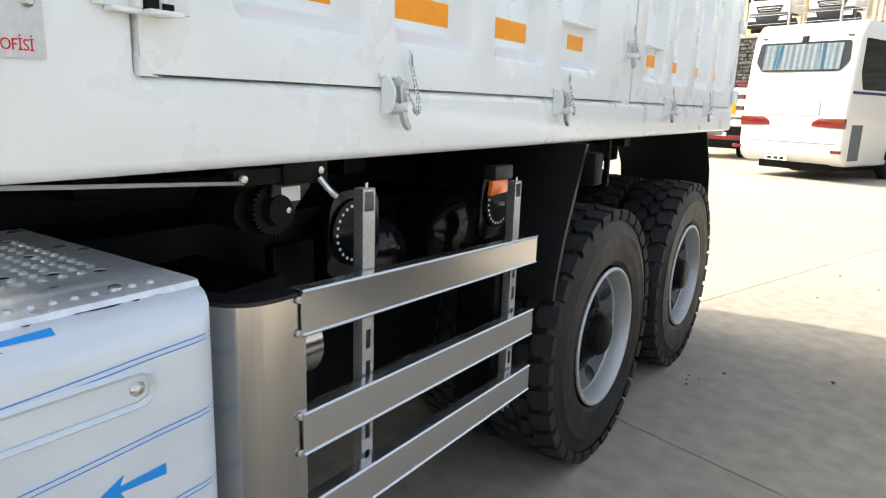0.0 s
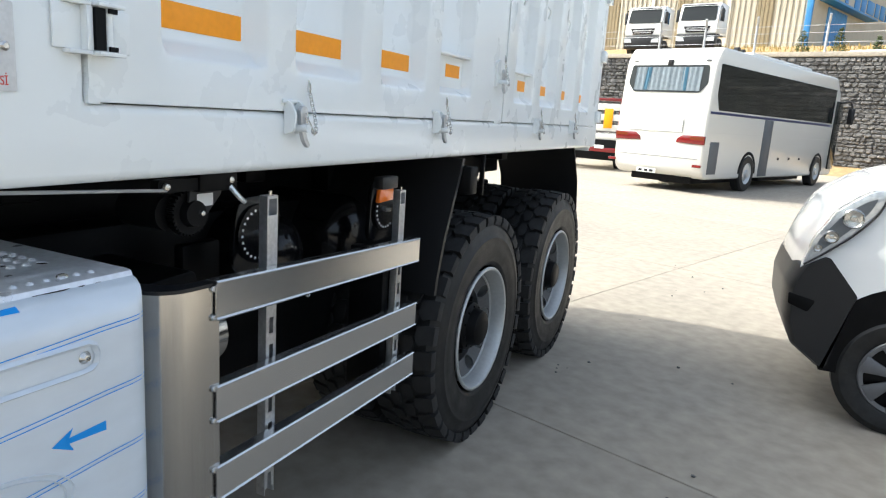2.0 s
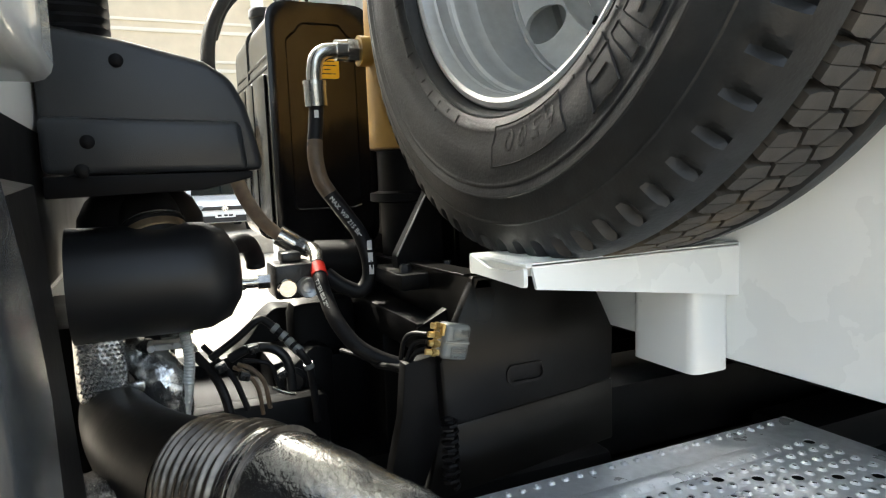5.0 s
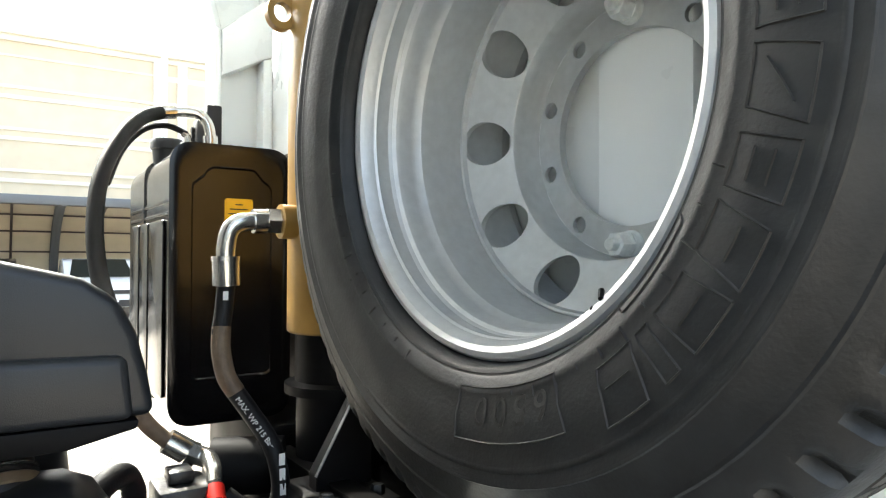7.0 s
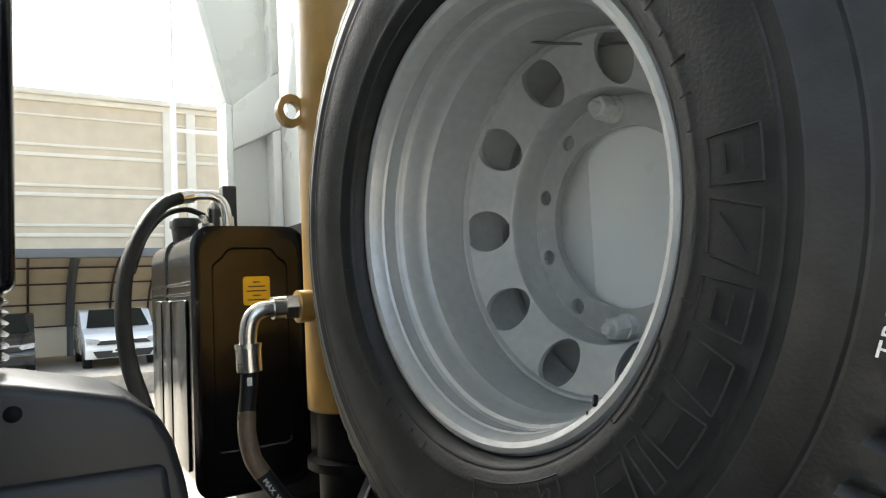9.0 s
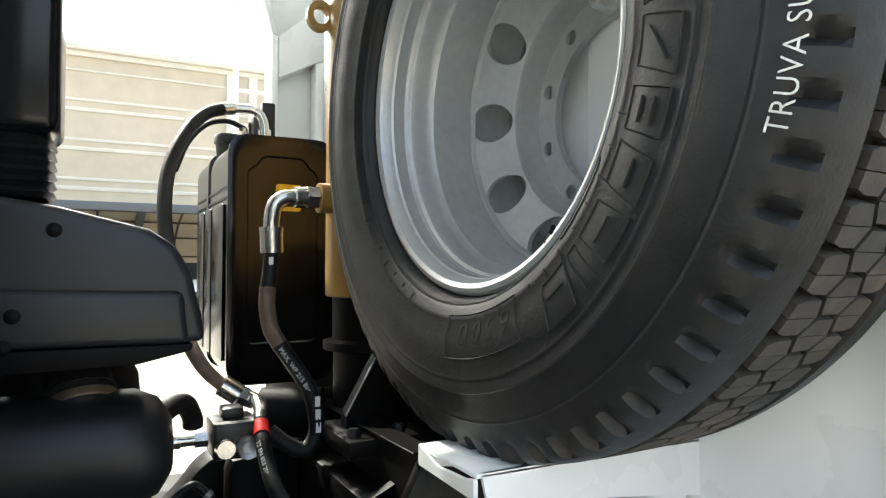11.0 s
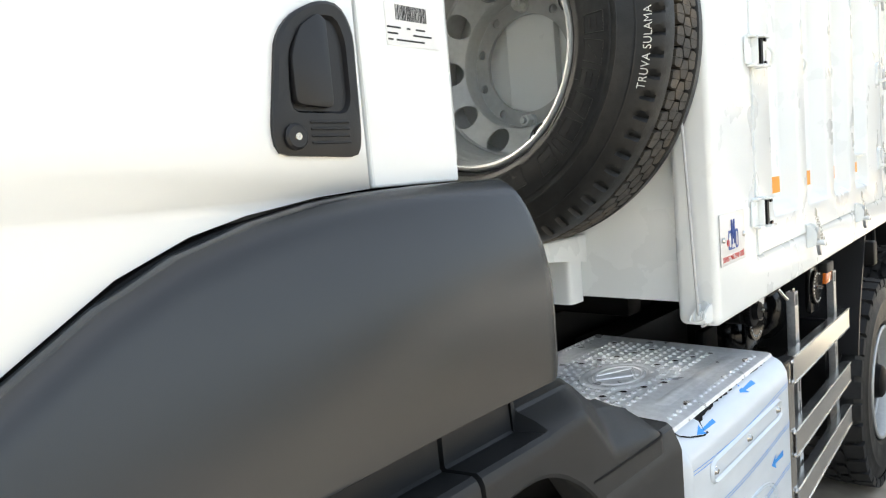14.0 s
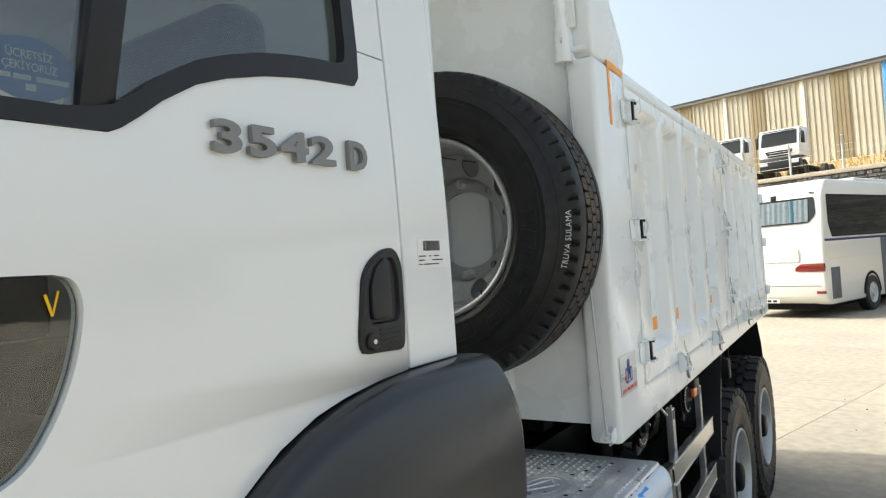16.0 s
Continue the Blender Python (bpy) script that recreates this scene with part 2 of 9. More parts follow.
def prism(bm, pts, axis, a, b, bev=0.0, seg=2):
    """A polygon given in the two other axes, drawn out along axis from a to b."""
    def at(p, h):
        v = list(p)
        v.insert(AX[axis], h)
        return v
    lo = [bm.verts.new(at(p, a)) for p in pts]
    hi = [bm.verts.new(at(p, b)) for p in pts]
    fs = [bm.faces.new(lo), bm.faces.new(hi)]
    n = len(pts)
    fs += [bm.faces.new((lo[i], lo[(i + 1) % n], hi[(i + 1) % n], hi[i])) for i in range(n)]
    if bev:
        bmesh.ops.recalc_face_normals(bm, faces=fs)
        es = [e for e in {e for f in fs for e in f.edges} if e.calc_face_angle(0) > 0.5]
        bmesh.ops.bevel(bm, geom=es, offset=bev, segments=seg, profile=0.5, affect="EDGES", clamp_overlap=True)
    return bm


def frame_of(d):
    d = Vector(d).normalized()
    up = Vector((0, 0, 1)) if abs(d.z) < 0.9 else Vector((0, 1, 0))
    u = d.cross(up).normalized()
    return u, d.cross(u).normalized(), d


def cyl(bm, p, q, r, n=24, r2=None, caps=True):
    p, q = Vector(p), Vector(q)
    u, v, _ = frame_of(q - p)
    r2 = r if r2 is None else r2
    rings = [[bm.verts.new(c + rr * (u * math.cos(t) + v * math.sin(t))) for t in (2 * math.pi * i / n for i in range(n))] for c, rr in ((p, r), (q, r2))]
    for i in range(n):
        j = (i + 1) % n
        bm.faces.new((rings[0][i], rings[0][j], rings[1][j], rings[1][i]))
    if caps:
        bm.faces.new(rings[0][::-1])
        bm.faces.new(rings[1])
    return bm


def lathe(bm, prof, c, axis, n=48, closed=False):
    """A profile of (radius, height) turned round an axis through c."""
    c = Vector(c)
    u, v, d = frame_of(axis)
    rings = []
    for r, h in prof:
        if r < 1e-6:
            rings.append([bm.verts.new(c + d * h)])
        else:
            rings.append([bm.verts.new(c + d * h + r * (u * math.cos(2 * math.pi * i / n) + v * math.sin(2 * math.pi * i / n))) for i in range(n)])
    pairs = list(zip(rings, rings[1:] + ([rings[0]] if closed else [])))
    if not closed:
        pairs = pairs[: len(rings) - 1]
    for A, C in pairs:
        for i in range(n):
            j = (i + 1) % n
            if len(A) == 1 and len(C) == 1:
                break
            if len(A) == 1:
                bm.faces.new((A[0], C[j], C[i]))
            elif len(C) == 1:
                bm.faces.new((A[i], A[j], C[0]))
            else:
                bm.faces.new((A[i], A[j], C[j], C[i]))
    return bm


def curve_points(pts, steps=6):
    """A smooth line through the points."""
    P = [Vector(p) for p in pts]
    P = [2 * P[0] - P[1]] + P + [2 * P[-1] - P[-2]]
    out = []
    for i in range(1, len(P) - 2):
        a, b, c, d = P[i - 1 : i + 3]
        for k in range(steps):
            t = k / steps
            out.append(0.5 * (2 * b + (c - a) * t + (2 * a - 5 * b + 4 * c - d) * t * t + (3 * b - a - 3 * c + d) * t ** 3))
    return out + [P[-2]]


def tube(bm, pts, r, n=12, steps=6, caps=True, radii=None):
    line = curve_points(pts, steps) if steps > 1 else [Vector(p) for p in pts]
    u = None
    rings = []
    for i, p in enumerate(line):
        d = (line[min(i + 1, len(line) - 1)] - line[max(i - 1, 0)]).normalized()
        if u is None:
            u = frame_of(d)[0]
        u = (u - d * u.dot(d)).normalized()
        v = d.cross(u)
        rr = radii(i / (len(line) - 1)) if radii else r
        rings.append([bm.verts.new(p + rr * (u * math.cos(t) + v * math.sin(t))) for t in (2 * math.pi * k / n for k in range(n))])
    for A, C in zip(rings, rings[1:]):
        for i in range(n):
            j = (i + 1) % n
            bm.faces.new((A[i], A[j], C[j], C[i]))
    if caps:
        bm.faces.new(rings[0][::-1])
        bm.faces.new(rings[-1])
    return bm


def strip(bm, rows, close=False):
    """Faces between rows of points."""
    R = [[bm.verts.new(p) for p in row] for row in rows]
    for A, C in zip(R, R[1:]):
        n = len(A)
        for i in range(n if close else n - 1):
            j = (i + 1) % n
            bm.faces.new((A[i], A[j], C[j], C[i]))
    return R


def rounded(pts, r, seg=4):
    """A polygon with its corners rounded."""
    out = []
    n = len(pts)
    for i in range(n):
        a, b, c = (Vector(pts[k % n]) for k in (i - 1, i, i + 1))
        u, v = a - b, c - b
        rr = min(r, u.length * 0.45, v.length * 0.45)
        u.normalize(), v.normalize()
        p, q = b + u * rr, b + v * rr
        for k in range(seg + 1):
            t = k / seg
            out.append(tuple((1 - t) ** 2 * p + 2 * t * (1 - t) * b + t * t * q))
    return out


def rect(y0, y1, z0, z1):
    return [(y0, z0), (y1, z0), (y1, z1), (y0, z1)]


def bm_moved(bm, m):
    bmesh.ops.transform(bm, matrix=m, verts=bm.verts)
    return bm


def letters(text, size, depth, bend=None, spacing=1.0, offset=0.0):
    """A bmesh of words in the built-in font, in the x-y plane, from its left foot."""
    cu = bpy.data.curves.new("words", "FONT")
    cu.body, cu.size, cu.extrude, cu.space_character, cu.offset = text, size, depth, spacing, offset
    cu.resolution_u = 3
    ob = bpy.data.objects.new("words", cu)
    scene.collection.objects.link(ob)
    bpy.context.view_layer.update()
    me = bpy.data.meshes.new_from_object(ob.evaluated_get(bpy.context.evaluated_depsgraph_get()))
    bpy.data.objects.remove(ob)
    bpy.data.curves.remove(cu)
    bm = bmesh.new()
    bm.from_mesh(me)
    bpy.data.meshes.remove(me)
    if bend:
        for v in bm.verts:
            v.co = bend(v.co)
    return bm


SIDE = Matrix(((0, 0, 1, 0), (1, 0, 0, 0), (0, 1, 0, 0), (0, 0, 0, 1)))   # drawn x -> y, drawn y -> z, out -> x
FRONT = Matrix(((1, 0, 0, 0), (0, 0, -1, 0), (0, 1, 0, 0), (0, 0, 0, 1)))  # drawn x -> x, drawn y -> z, out -> -y


def on_side(bm, x, y, z):
    return bm_moved(bm, Matrix.Translation((x, y, z)) @ SIDE)


def cell_with_hole(bm, at, w, h, r, n=16, lip=0.0, deep=0.008, foot=0.0):
    """A flat cell of w by h with a round hole; at(u, v, up) gives the place. Corners of neighbouring cells fall together."""
    outer, inner, lipv, ring = [], [], [], []
    for k in range(n):
        t = 2 * math.pi * (k + 0.5) / n
        c, s = math.cos(t), math.sin(t)
        f = min(w / 2 / max(abs(c), 1e-6), h / 2 / max(abs(s), 1e-6))
        outer.append(bm.verts.new(at(c * f, s * f, 0)))
        inner.append(bm.verts.new(at(c * r, s * r, lip)))
        lipv.append(bm.verts.new(at(c * r * 0.98, s * r * 0.98, lip - deep)))
        if foot:
            ring.append(bm.verts.new(at(c * r * 1.75, s * r * 1.75, 0)) if r * 1.75 < min(w, h) * 0.48 else outer[-1])
    for k in range(n):
        j = (k + 1) % n
        if foot and ring[k] is not outer[k]:
            bm.faces.new((outer[k], outer[j], ring[j], ring[k]))
            bm.faces.new((ring[k], ring[j], inner[j], inner[k]))
        else:
            bm.faces.new((outer[k], outer[j], inner[j], inner[k]))
        bm.faces.new((inner[k], inner[j], lipv[j], lipv[k]))
    corners = [bm.verts.new(at(sx * w / 2, sy * h / 2, 0)) for sx, sy in ((1, 1), (-1, 1), (-1, -1), (1, -1))]
    for q, cv in enumerate(corners):
        t = math.atan2((1, 1, -1, -1)[q] * h, (1, -1, -1, 1)[q] * w) % (2 * math.pi)
        k = int((t / (2 * math.pi) * n) - 0.5) % n
        bm.faces.new((outer[k], cv, outer[(k + 1) % n]))

# ---- the tipper truck ----
truck = thing("tipper_truck", "white tipper truck with dark plastic wings, parked on concrete", "truck")

# chassis under everything
bm = bmesh.new()
for x in (-0.80, -1.70):
    box(bm, (x - 0.04, -2.1, 0.78), (x + 0.04, 4.5, 1.12), 0.012)
for y in (-0.45, 0.9, 2.2, 3.5, 4.3):
    box(bm, (-1.70, y - 0.05, 0.84), (-0.80, y + 0.05, 1.06), 0.01)
chassis = part("chassis_frame", bm, BLACKM, truck, "black painted chassis rails")
bm = bmesh.new()
box(bm, (-2.30, 0.75, 1.40), (-0.36, 4.85, 1.46), 0.01)
subframe = part("body_subframe", bm, BLACKM, truck, "black body subframe")
for y in (0.9, 1.7, 2.5, 3.3, 4.1):
    bm = bmesh.new()
    box(bm, (-2.05, y - 0.05, 1.30), (-0.50, y + 0.05, 1.398), 0.01)
    part("cross_beam", bm, BLACKM, subframe)
for x in (-0.86, -1.64):
    bm = bmesh.new()
    box(bm, (x - 0.06, 0.44, 1.14), (x + 0.06, 4.4, 1.298), 0.012)
    part("long_beam", bm, BLACKM, subframe)

# ---- tipper body ----
BAYS = [0.879, 1.297, 1.722, 2.148]
BAYS2 = [2.998, 3.440, 3.890, 4.352]
TURN = Matrix.Translation((0, 0.38, 0)) @ Matrix.Rotation(radians(1.6), 4, "Z") @ Matrix.Translation((0, -0.38, 0))   # the body sits slightly askew on its frame


def ribbed_panel(y0, y1, z0, z1, bays, width, za, zb, name):
    """A side door with upright bays pressed inwards."""
    bm = bmesh.new()
    d, s = 0.055, 0.028
    cols = [(y0, 0.0)]
    for b in bays:
        cols += [(b, 0.0), (b + s, -d), (b + width - s, -d), (b + width, 0.0)]
    cols.append((y1, 0.0))
    rows = []
    for z, k in ((z0, 0), (za, 0), (za + 0.035, 1), (zb - 0.03, 1), (zb, 0), (z1, 0)):
        rows.append([(x * k, y, z) for y, x in cols])
    strip(bm, rows)
    back = [[(-0.085, y, z) for y in (y0, y1)] for z in (z0, z1)]
    strip(bm, back)
    for za2, zb2 in ((z0, z0), (z1, z1)):
        strip(bm, [[(0, y, za2) for y, _ in cols], [(-0.085, y, za2) for y, _ in cols]])
    for y in (y0, y1):
        strip(bm, [[(0, y, z0), (0, y, z1)], [(-0.085, y, z0), (-0.085, y, z1)]])
    bmesh.ops.remove_doubles(bm, verts=bm.verts, dist=0.0004)
    rim = lambda e: all(min(abs(v.co.z - z0), abs(v.co.z - z1)) < 1e-4 for v in e.verts) or all(min(abs(v.co.y - y0), abs(v.co.y - y1)) < 1e-4 for v in e.verts)
    es = [e for e in bm.edges if len(e.link_faces) == 2 and e.calc_face_angle(0) > 0.3 and not rim(e)]
    bmesh.ops.bevel(bm, geom=es, offset=0.007, segments=2, profile=0.5, affect="EDGES", clamp_overlap=True)
    return part(name, bm, BODYW, truck, "white ribbed steel side door of the tipper body")


panel_a = ribbed_panel(0.717, 2.757, 1.552, 2.655, BAYS, 0.312, 1.645, 2.60, "side_door")
panel_b = ribbed_panel(2.862, 4.880, 1.552, 2.655, BAYS2, 0.310, 1.645, 2.60, "side_door")

bm = bmesh.new()
prism(bm, [(0.380, 1.41), (5.03, 1.40), (5.03, 1.5490), (0.7140, 1.5490), (0.7140, 2.70), (0.380, 2.70)], "x", -0.11, 0.0, 0.02, 4)
sill = part("body_sill", bm, BODYW, truck, "white steel corner post and sill of the body")
for y_, z_, sy, sz in ((0.7135, 1.5485, 1, 1), (0.7135, 2.6585, 1, -1)):
    bm = bmesh.new()
    arc_ = [(y_ + sy * 0.034 * (1 - math.sin(t)), z_ + sz * 0.034 * (1 - math.cos(t))) for t in (math.pi / 2 * k / 8 for k in range(9))]
    prism(bm, [(y_, z_)] + arc_, "x", -0.012, 0.0016)
    part("corner_fillet", bm, BODYW, truck)
# strip added behind the door gap to stop sunlight leaking through
bm = bmesh.new()
box(bm, (-0.135, 0.715, 1.525), (-0.092, 4.88, 1.60), 0.004)
part("inner_ledge", bm, BODYW, truck)
bm = bmesh.new()
box(bm, (-0.20, 0.66, 1.412), (-0.112, 5.01, 1.50), 0.01)
part("sill_flange", bm, BODYW, truck)
bm = bmesh.new()
prof = rounded([(0.0, 2.66), (0.0, 2.715), (-0.05, 2.74), (-0.11, 2.73), (-0.11, 2.66)], 0.015, 3)
prism(bm, prof, "y", 0.710, 4.99)
part("top_rail", bm, BODYW, truck, "white top rail of the side wall")
# front corner post with its wing up to the headboard
bm = bmesh.new()
prism(bm, [(0.386, 2.702), (0.70, 2.702), (0.735, 2.76), (0.70, 2.83), (0.60, 2.95), (0.60, 3.298), (0.386, 3.298)], "x", -0.075, -0.004, 0.012, 3)
part("headboard_wing", bm, BODYW, truck, "white side wing of the headboard")
bm = bmesh.new()
prism(bm, rounded(rect(2.762, 2.857, 1.5435, 2.658), 0.004, 2), "x", -0.09, -0.004)
part("middle_post", bm, BODYW, truck)
bm = bmesh.new()
prism(bm, rounded([(0.0, 4.885), (0.0, 5.01), (-0.12, 5.03), (-0.12, 4.885)], 0.02, 4), "z", 1.5435, 2.657)
rear_post = part("rear_post", bm, BODYW, truck, "white rear post of the body")
# unseen canopy, its height and reach set by the shade wanted below
bm = bmesh.new()
box(bm, (-2.40, -1.50, 3.50), (-0.01, 0.50, 3.54), 0.012)
part("cab_protector", bm, BODYW, truck, "unseen white canopy over the cab, sized for its shade")
# front wall, floor, far wall, tailgate
bm = bmesh.new()
box(bm, (-2.44, 0.43, 1.458), (-0.11, 0.50, 3.298), 0.012)
front_wall = part("front_wall", bm, BODYW, truck, "white steel front wall of the tipper body")
for x in (-0.80, -1.25, -1.70):
    bm = bmesh.new()
    box(bm, (x - 0.05, 0.40, 1.465), (x + 0.05, 0.4285, 3.2), 0.008)
    part("wall_rib", bm, BODYW, front_wall)
bm = bmesh.new()
prism(bm, [(-0.10, 1.465), (-2.36, 1.465), (-2.36, 1.52), (-0.10, 1.52)], "y", 0.60, 5.01)
part("body_floor", bm, BODYW, truck)
bm = bmesh.new()
box(bm, (-2.46, 0.52, 1.41), (-2.38, 5.01, 2.72), 0.02)
for i in range(10):
    box(bm, (-2.50, 0.62 + 0.42 * i, 1.5), (-2.455, 0.72 + 0.42 * i, 2.66), 0.01)
part("far_side_wall", bm, BODYW, truck)
# recessed bulkhead window of the far front corner
bm = bmesh.new()
for pts in ([(0.224, 1.46), (0.249, 1.46), (0.249, 2.761), (0.224, 2.770)], [(0.2495, 2.60), (0.394, 2.678), (0.428, 2.690), (0.428, 2.908), (0.398, 2.890), (0.2495, 2.761)], [(0.394, 1.46), (0.428, 1.46), (0.428, 2.6895), (0.394, 2.6775)], [(0.224, 2.7705), (0.249, 2.7615), (0.114, 3.298), (0.085, 3.298)], [(0.398, 2.8905), (0.428, 2.9085), (0.428, 3.298), (0.398, 3.298)]):
    prism(bm, pts, "x", -2.32, -2.20, 0.006, 2)
far_wing = part("far_corner_wing", bm, BODYW, truck, "white framed far corner of the headboard")
for pts in ([(0.245, 1.46), (0.40, 1.46), (0.40, 2.70), (0.245, 2.62)], [(0.245, 2.74), (0.41, 2.88), (0.41, 3.298), (0.10, 3.298)]):
    bm = bmesh.new()
    prism(bm, pts, "x", -2.30, -2.272)
    part("recessed_panel", bm, BODYW, far_wing)
bm = bmesh.new()
for z in (1.60, 1.95, 2.30, 2.65):
    box(bm, (-2.40, 5.052, z - 0.04), (-0.06, 5.13, z + 0.04), 0.015)
box(bm, (-2.42, 4.985, 1.45), (-0.03, 5.08, 2.75), 0.012)
prism(bm, [(5.05, 1.36), (5.17, 1.42), (5.17, 1.47), (5.05, 1.44)], "x", -2.4, -0.05, 0.01)
part("tailgate", bm, BODYW, truck, "white tailgate")

# small welded hooks inside the bays and the ledge in the fourth bay
for b, w in [(v, 0.312) for v in BAYS] + [(v, 0.310) for v in BAYS2]:
    bm = bmesh.new()
    tube(bm, [(-0.050, b + 0.10, 2.175), (-0.036, b + 0.125, 2.172), (-0.026, b + 0.15, 2.15), (-0.040, b + 0.17, 2.115)], 0.0055, 8)
    part("rope_hook", bm, BODYW, truck)
for b, w in ((BAYS[3], 0.312), (BAYS2[0], 0.310)):
    bm = bmesh.new()
    prism(bm, rounded([(b + 0.004, 1.655), (b + w - 0.004, 1.655), (b + w - 0.004, 1.79), (b + 0.004, 1.79)], 0.006, 2), "x", -0.052, -0.040)
    box(bm, (-0.045, b + 0.01, 1.785), (-0.006, b + w - 0.01, 1.797), 0.003)
    part("step_pocket", bm, BODYW, truck)

# orange reflectors
for i, (b, a0, w, hh) in enumerate([(v, 0.035, 0.312, 0.054) for v in BAYS[:3]] + [(BAYS[3], 0.130, 0.295, 0.047)] + [(v, 0.16, 0.310, 0.052) for v in BAYS2]):
    bm = bmesh.new()
    x = -0.0385 if i in (3, 4) else -0.0535
    y1 = b + w - 0.032
    box(bm, (x - 0.001, b + a0, 1.757 - hh), (x, y1, 1.757), 0.0004, 1)
    part("reflector_strip", bm, ORANGE, truck, "orange reflective strip")
bm = bmesh.new()
prism(bm, [(0.512, 2.485), (0.537, 2.485), (0.541, 2.686), (0.705, 2.686), (0.705, 2.714), (0.516, 2.714)], "x", 0.0008, 0.0016)
part("contour_marking", bm, ORANGE, truck, "orange corner contour tape")
bm = bmesh.new()
prism(bm, [(4.84, 2.64), (4.99, 2.64), (4.99, 2.53), (4.965, 2.53), (4.965, 2.615), (4.84, 2.615)], "x", 0.0008, 0.0016)
part("contour_marking", bm, ORANGE, truck, "orange corner contour tape")

# hinges of the front side door
for z in (1.672, 2.12, 2.56):
    bm = bmesh.new()
    box(bm, (0.001, 0.650, z - 0.036), (0.007, 0.716, z + 0.036), 0.002)
    h = part("door_hinge", bm, BODYW, truck, "white welded door hinge")
    for a_, b_ in (((0.001, 0.700, z - 0.036), (0.023, 0.712, z + 0.036)), ((0.001, 0.668, z + 0.036), (0.022, 0.7115, z + 0.043)), ((0.001, 0.668, z - 0.043), (0.022, 0.7115, z - 0.036)), ((0.001, 0.712, z + 0.036), (0.038, 0.765, z + 0.043)), ((0.001, 0.712, z - 0.043), (0.038, 0.765, z - 0.036)), ((0.001, 0.752, z - 0.036), (0.006, 0.80, z + 0.036))):
        bm = bmesh.new()
        box(bm, a_, b_, 0.002)
        part("hinge_plate", bm, BODYW, h)
    bm = bmesh.new()
    cyl(bm, (0.021, 0.742, z - 0.038), (0.021, 0.742, z + 0.038), 0.008, 12)
    part("hinge_pin", bm, BODYW, h)
    bm = bmesh.new()
    box(bm, (0.002, 0.7125, z - 0.034), (0.028, 0.732, z + 0.034))
    for s in (-1, 1):
        box(bm, (0.028, 0.736, z + s * 0.031 - 0.004), (0.0325, 0.752, z + s * 0.031 + 0.004))
    part("hinge_slot", bm, BLACKM, h)

# drop latches with levers, pins and chains
def latch(y, z, upright=False):
    bm = bmesh.new()
    if upright:
        prism(bm, rounded([(y - 0.02, z - 0.045), (y + 0.022, z - 0.045), (y + 0.022, z + 0.075), (y - 0.02, z + 0.06)], 0.012), "x", 0.0, 0.012)
    else:
        for yy in (-0.016, 0.026):
            prism(bm, rounded([(0.001, z - 0.040), (0.030, z - 0.030), (0.036, z + 0.010), (0.020, z + 0.040), (0.001, z + 0.044)], 0.008), "y", y + yy - 0.003, y + yy + 0.003)
        box(bm, (0.001, y - 0.030, z + 0.036), (0.008, y + 0.040, z + 0.046), 0.002)
    a = part("drop_latch", bm, BODYW, truck, "white latch bracket with a zinc lever and safety chain")
    bm = bmesh.new()
    lever = [(y + 0.000, z + 0.022), (y + 0.012, z + 0.034), (y + 0.030, z + 0.028), (y + 0.030, z + 0.012), (y + 0.022, z + 0.002), (y + 0.022, z - 0.020),
             (y + 0.030, z - 0.045), (y + 0.044, z - 0.064), (y + 0.036, z - 0.072), (y + 0.018, z - 0.056), (y + 0.008, z - 0.030), (y + 0.004, z)]
    prism(bm, rounded(lever, 0.008, 3), "x", 0.024, 0.036, 0.002, 1)
    part("lever", bm, ZINC, a, "zinc-plated hooked lever")
    bm = bmesh.new()
    cyl(bm, (0.002, y + 0.012, z - 0.022), (0.052, y + 0.012, z - 0.022), 0.010, 12)
    part("pin", bm, BODYW, a)
    bm = bmesh.new()
    pts = curve_points([(0.036, y + 0.02, z + 0.012), (0.046, y + 0.03, z - 0.022), (0.044, y + 0.05, z - 0.034), (0.035, y + 0.066, z - 0.012), (0.022, y + 0.068, z + 0.035), (0.016, y + 0.062, z + 0.07)], 4)
    for i in range(0, len(pts) - 1):
        p, q = pts[i], pts[i + 1]
        d = (q - p).normalized()
        s = frame_of(d)[i % 2] * 0.0045
        e = (q - p) * 0.25
        ring = [p - e, p - e * 0.4 + s, q + e * 0.4 + s, q + e, q + e * 0.4 - s, p - e * 0.4 - s, p - e]
        tube(bm, ring, 0.0013, 5, 1)
    prism(bm, [(y + 0.056, z + 0.066), (y + 0.070, z + 0.066), (y + 0.068, z + 0.085), (y + 0.058, z + 0.098)], "x", 0.012, 0.018, 0.002, 1)
    part("safety_chain", bm, CHROME, a, "thin steel chain")
    return a


for y in (1.270, 2.127, 3.380, 4.165):
    latch(y, 1.535)
for z in (1.745, 2.17, 2.56):
    latch(2.735, z, True)
# rear stake latches
for z in (1.62, 2.05, 2.45):
    bm = bmesh.new()
    box(bm, (0.0, 4.90, z - 0.04), (0.03, 5.00, z + 0.04), 0.006)
    part("rear_hinge", bm, BODYW, truck)

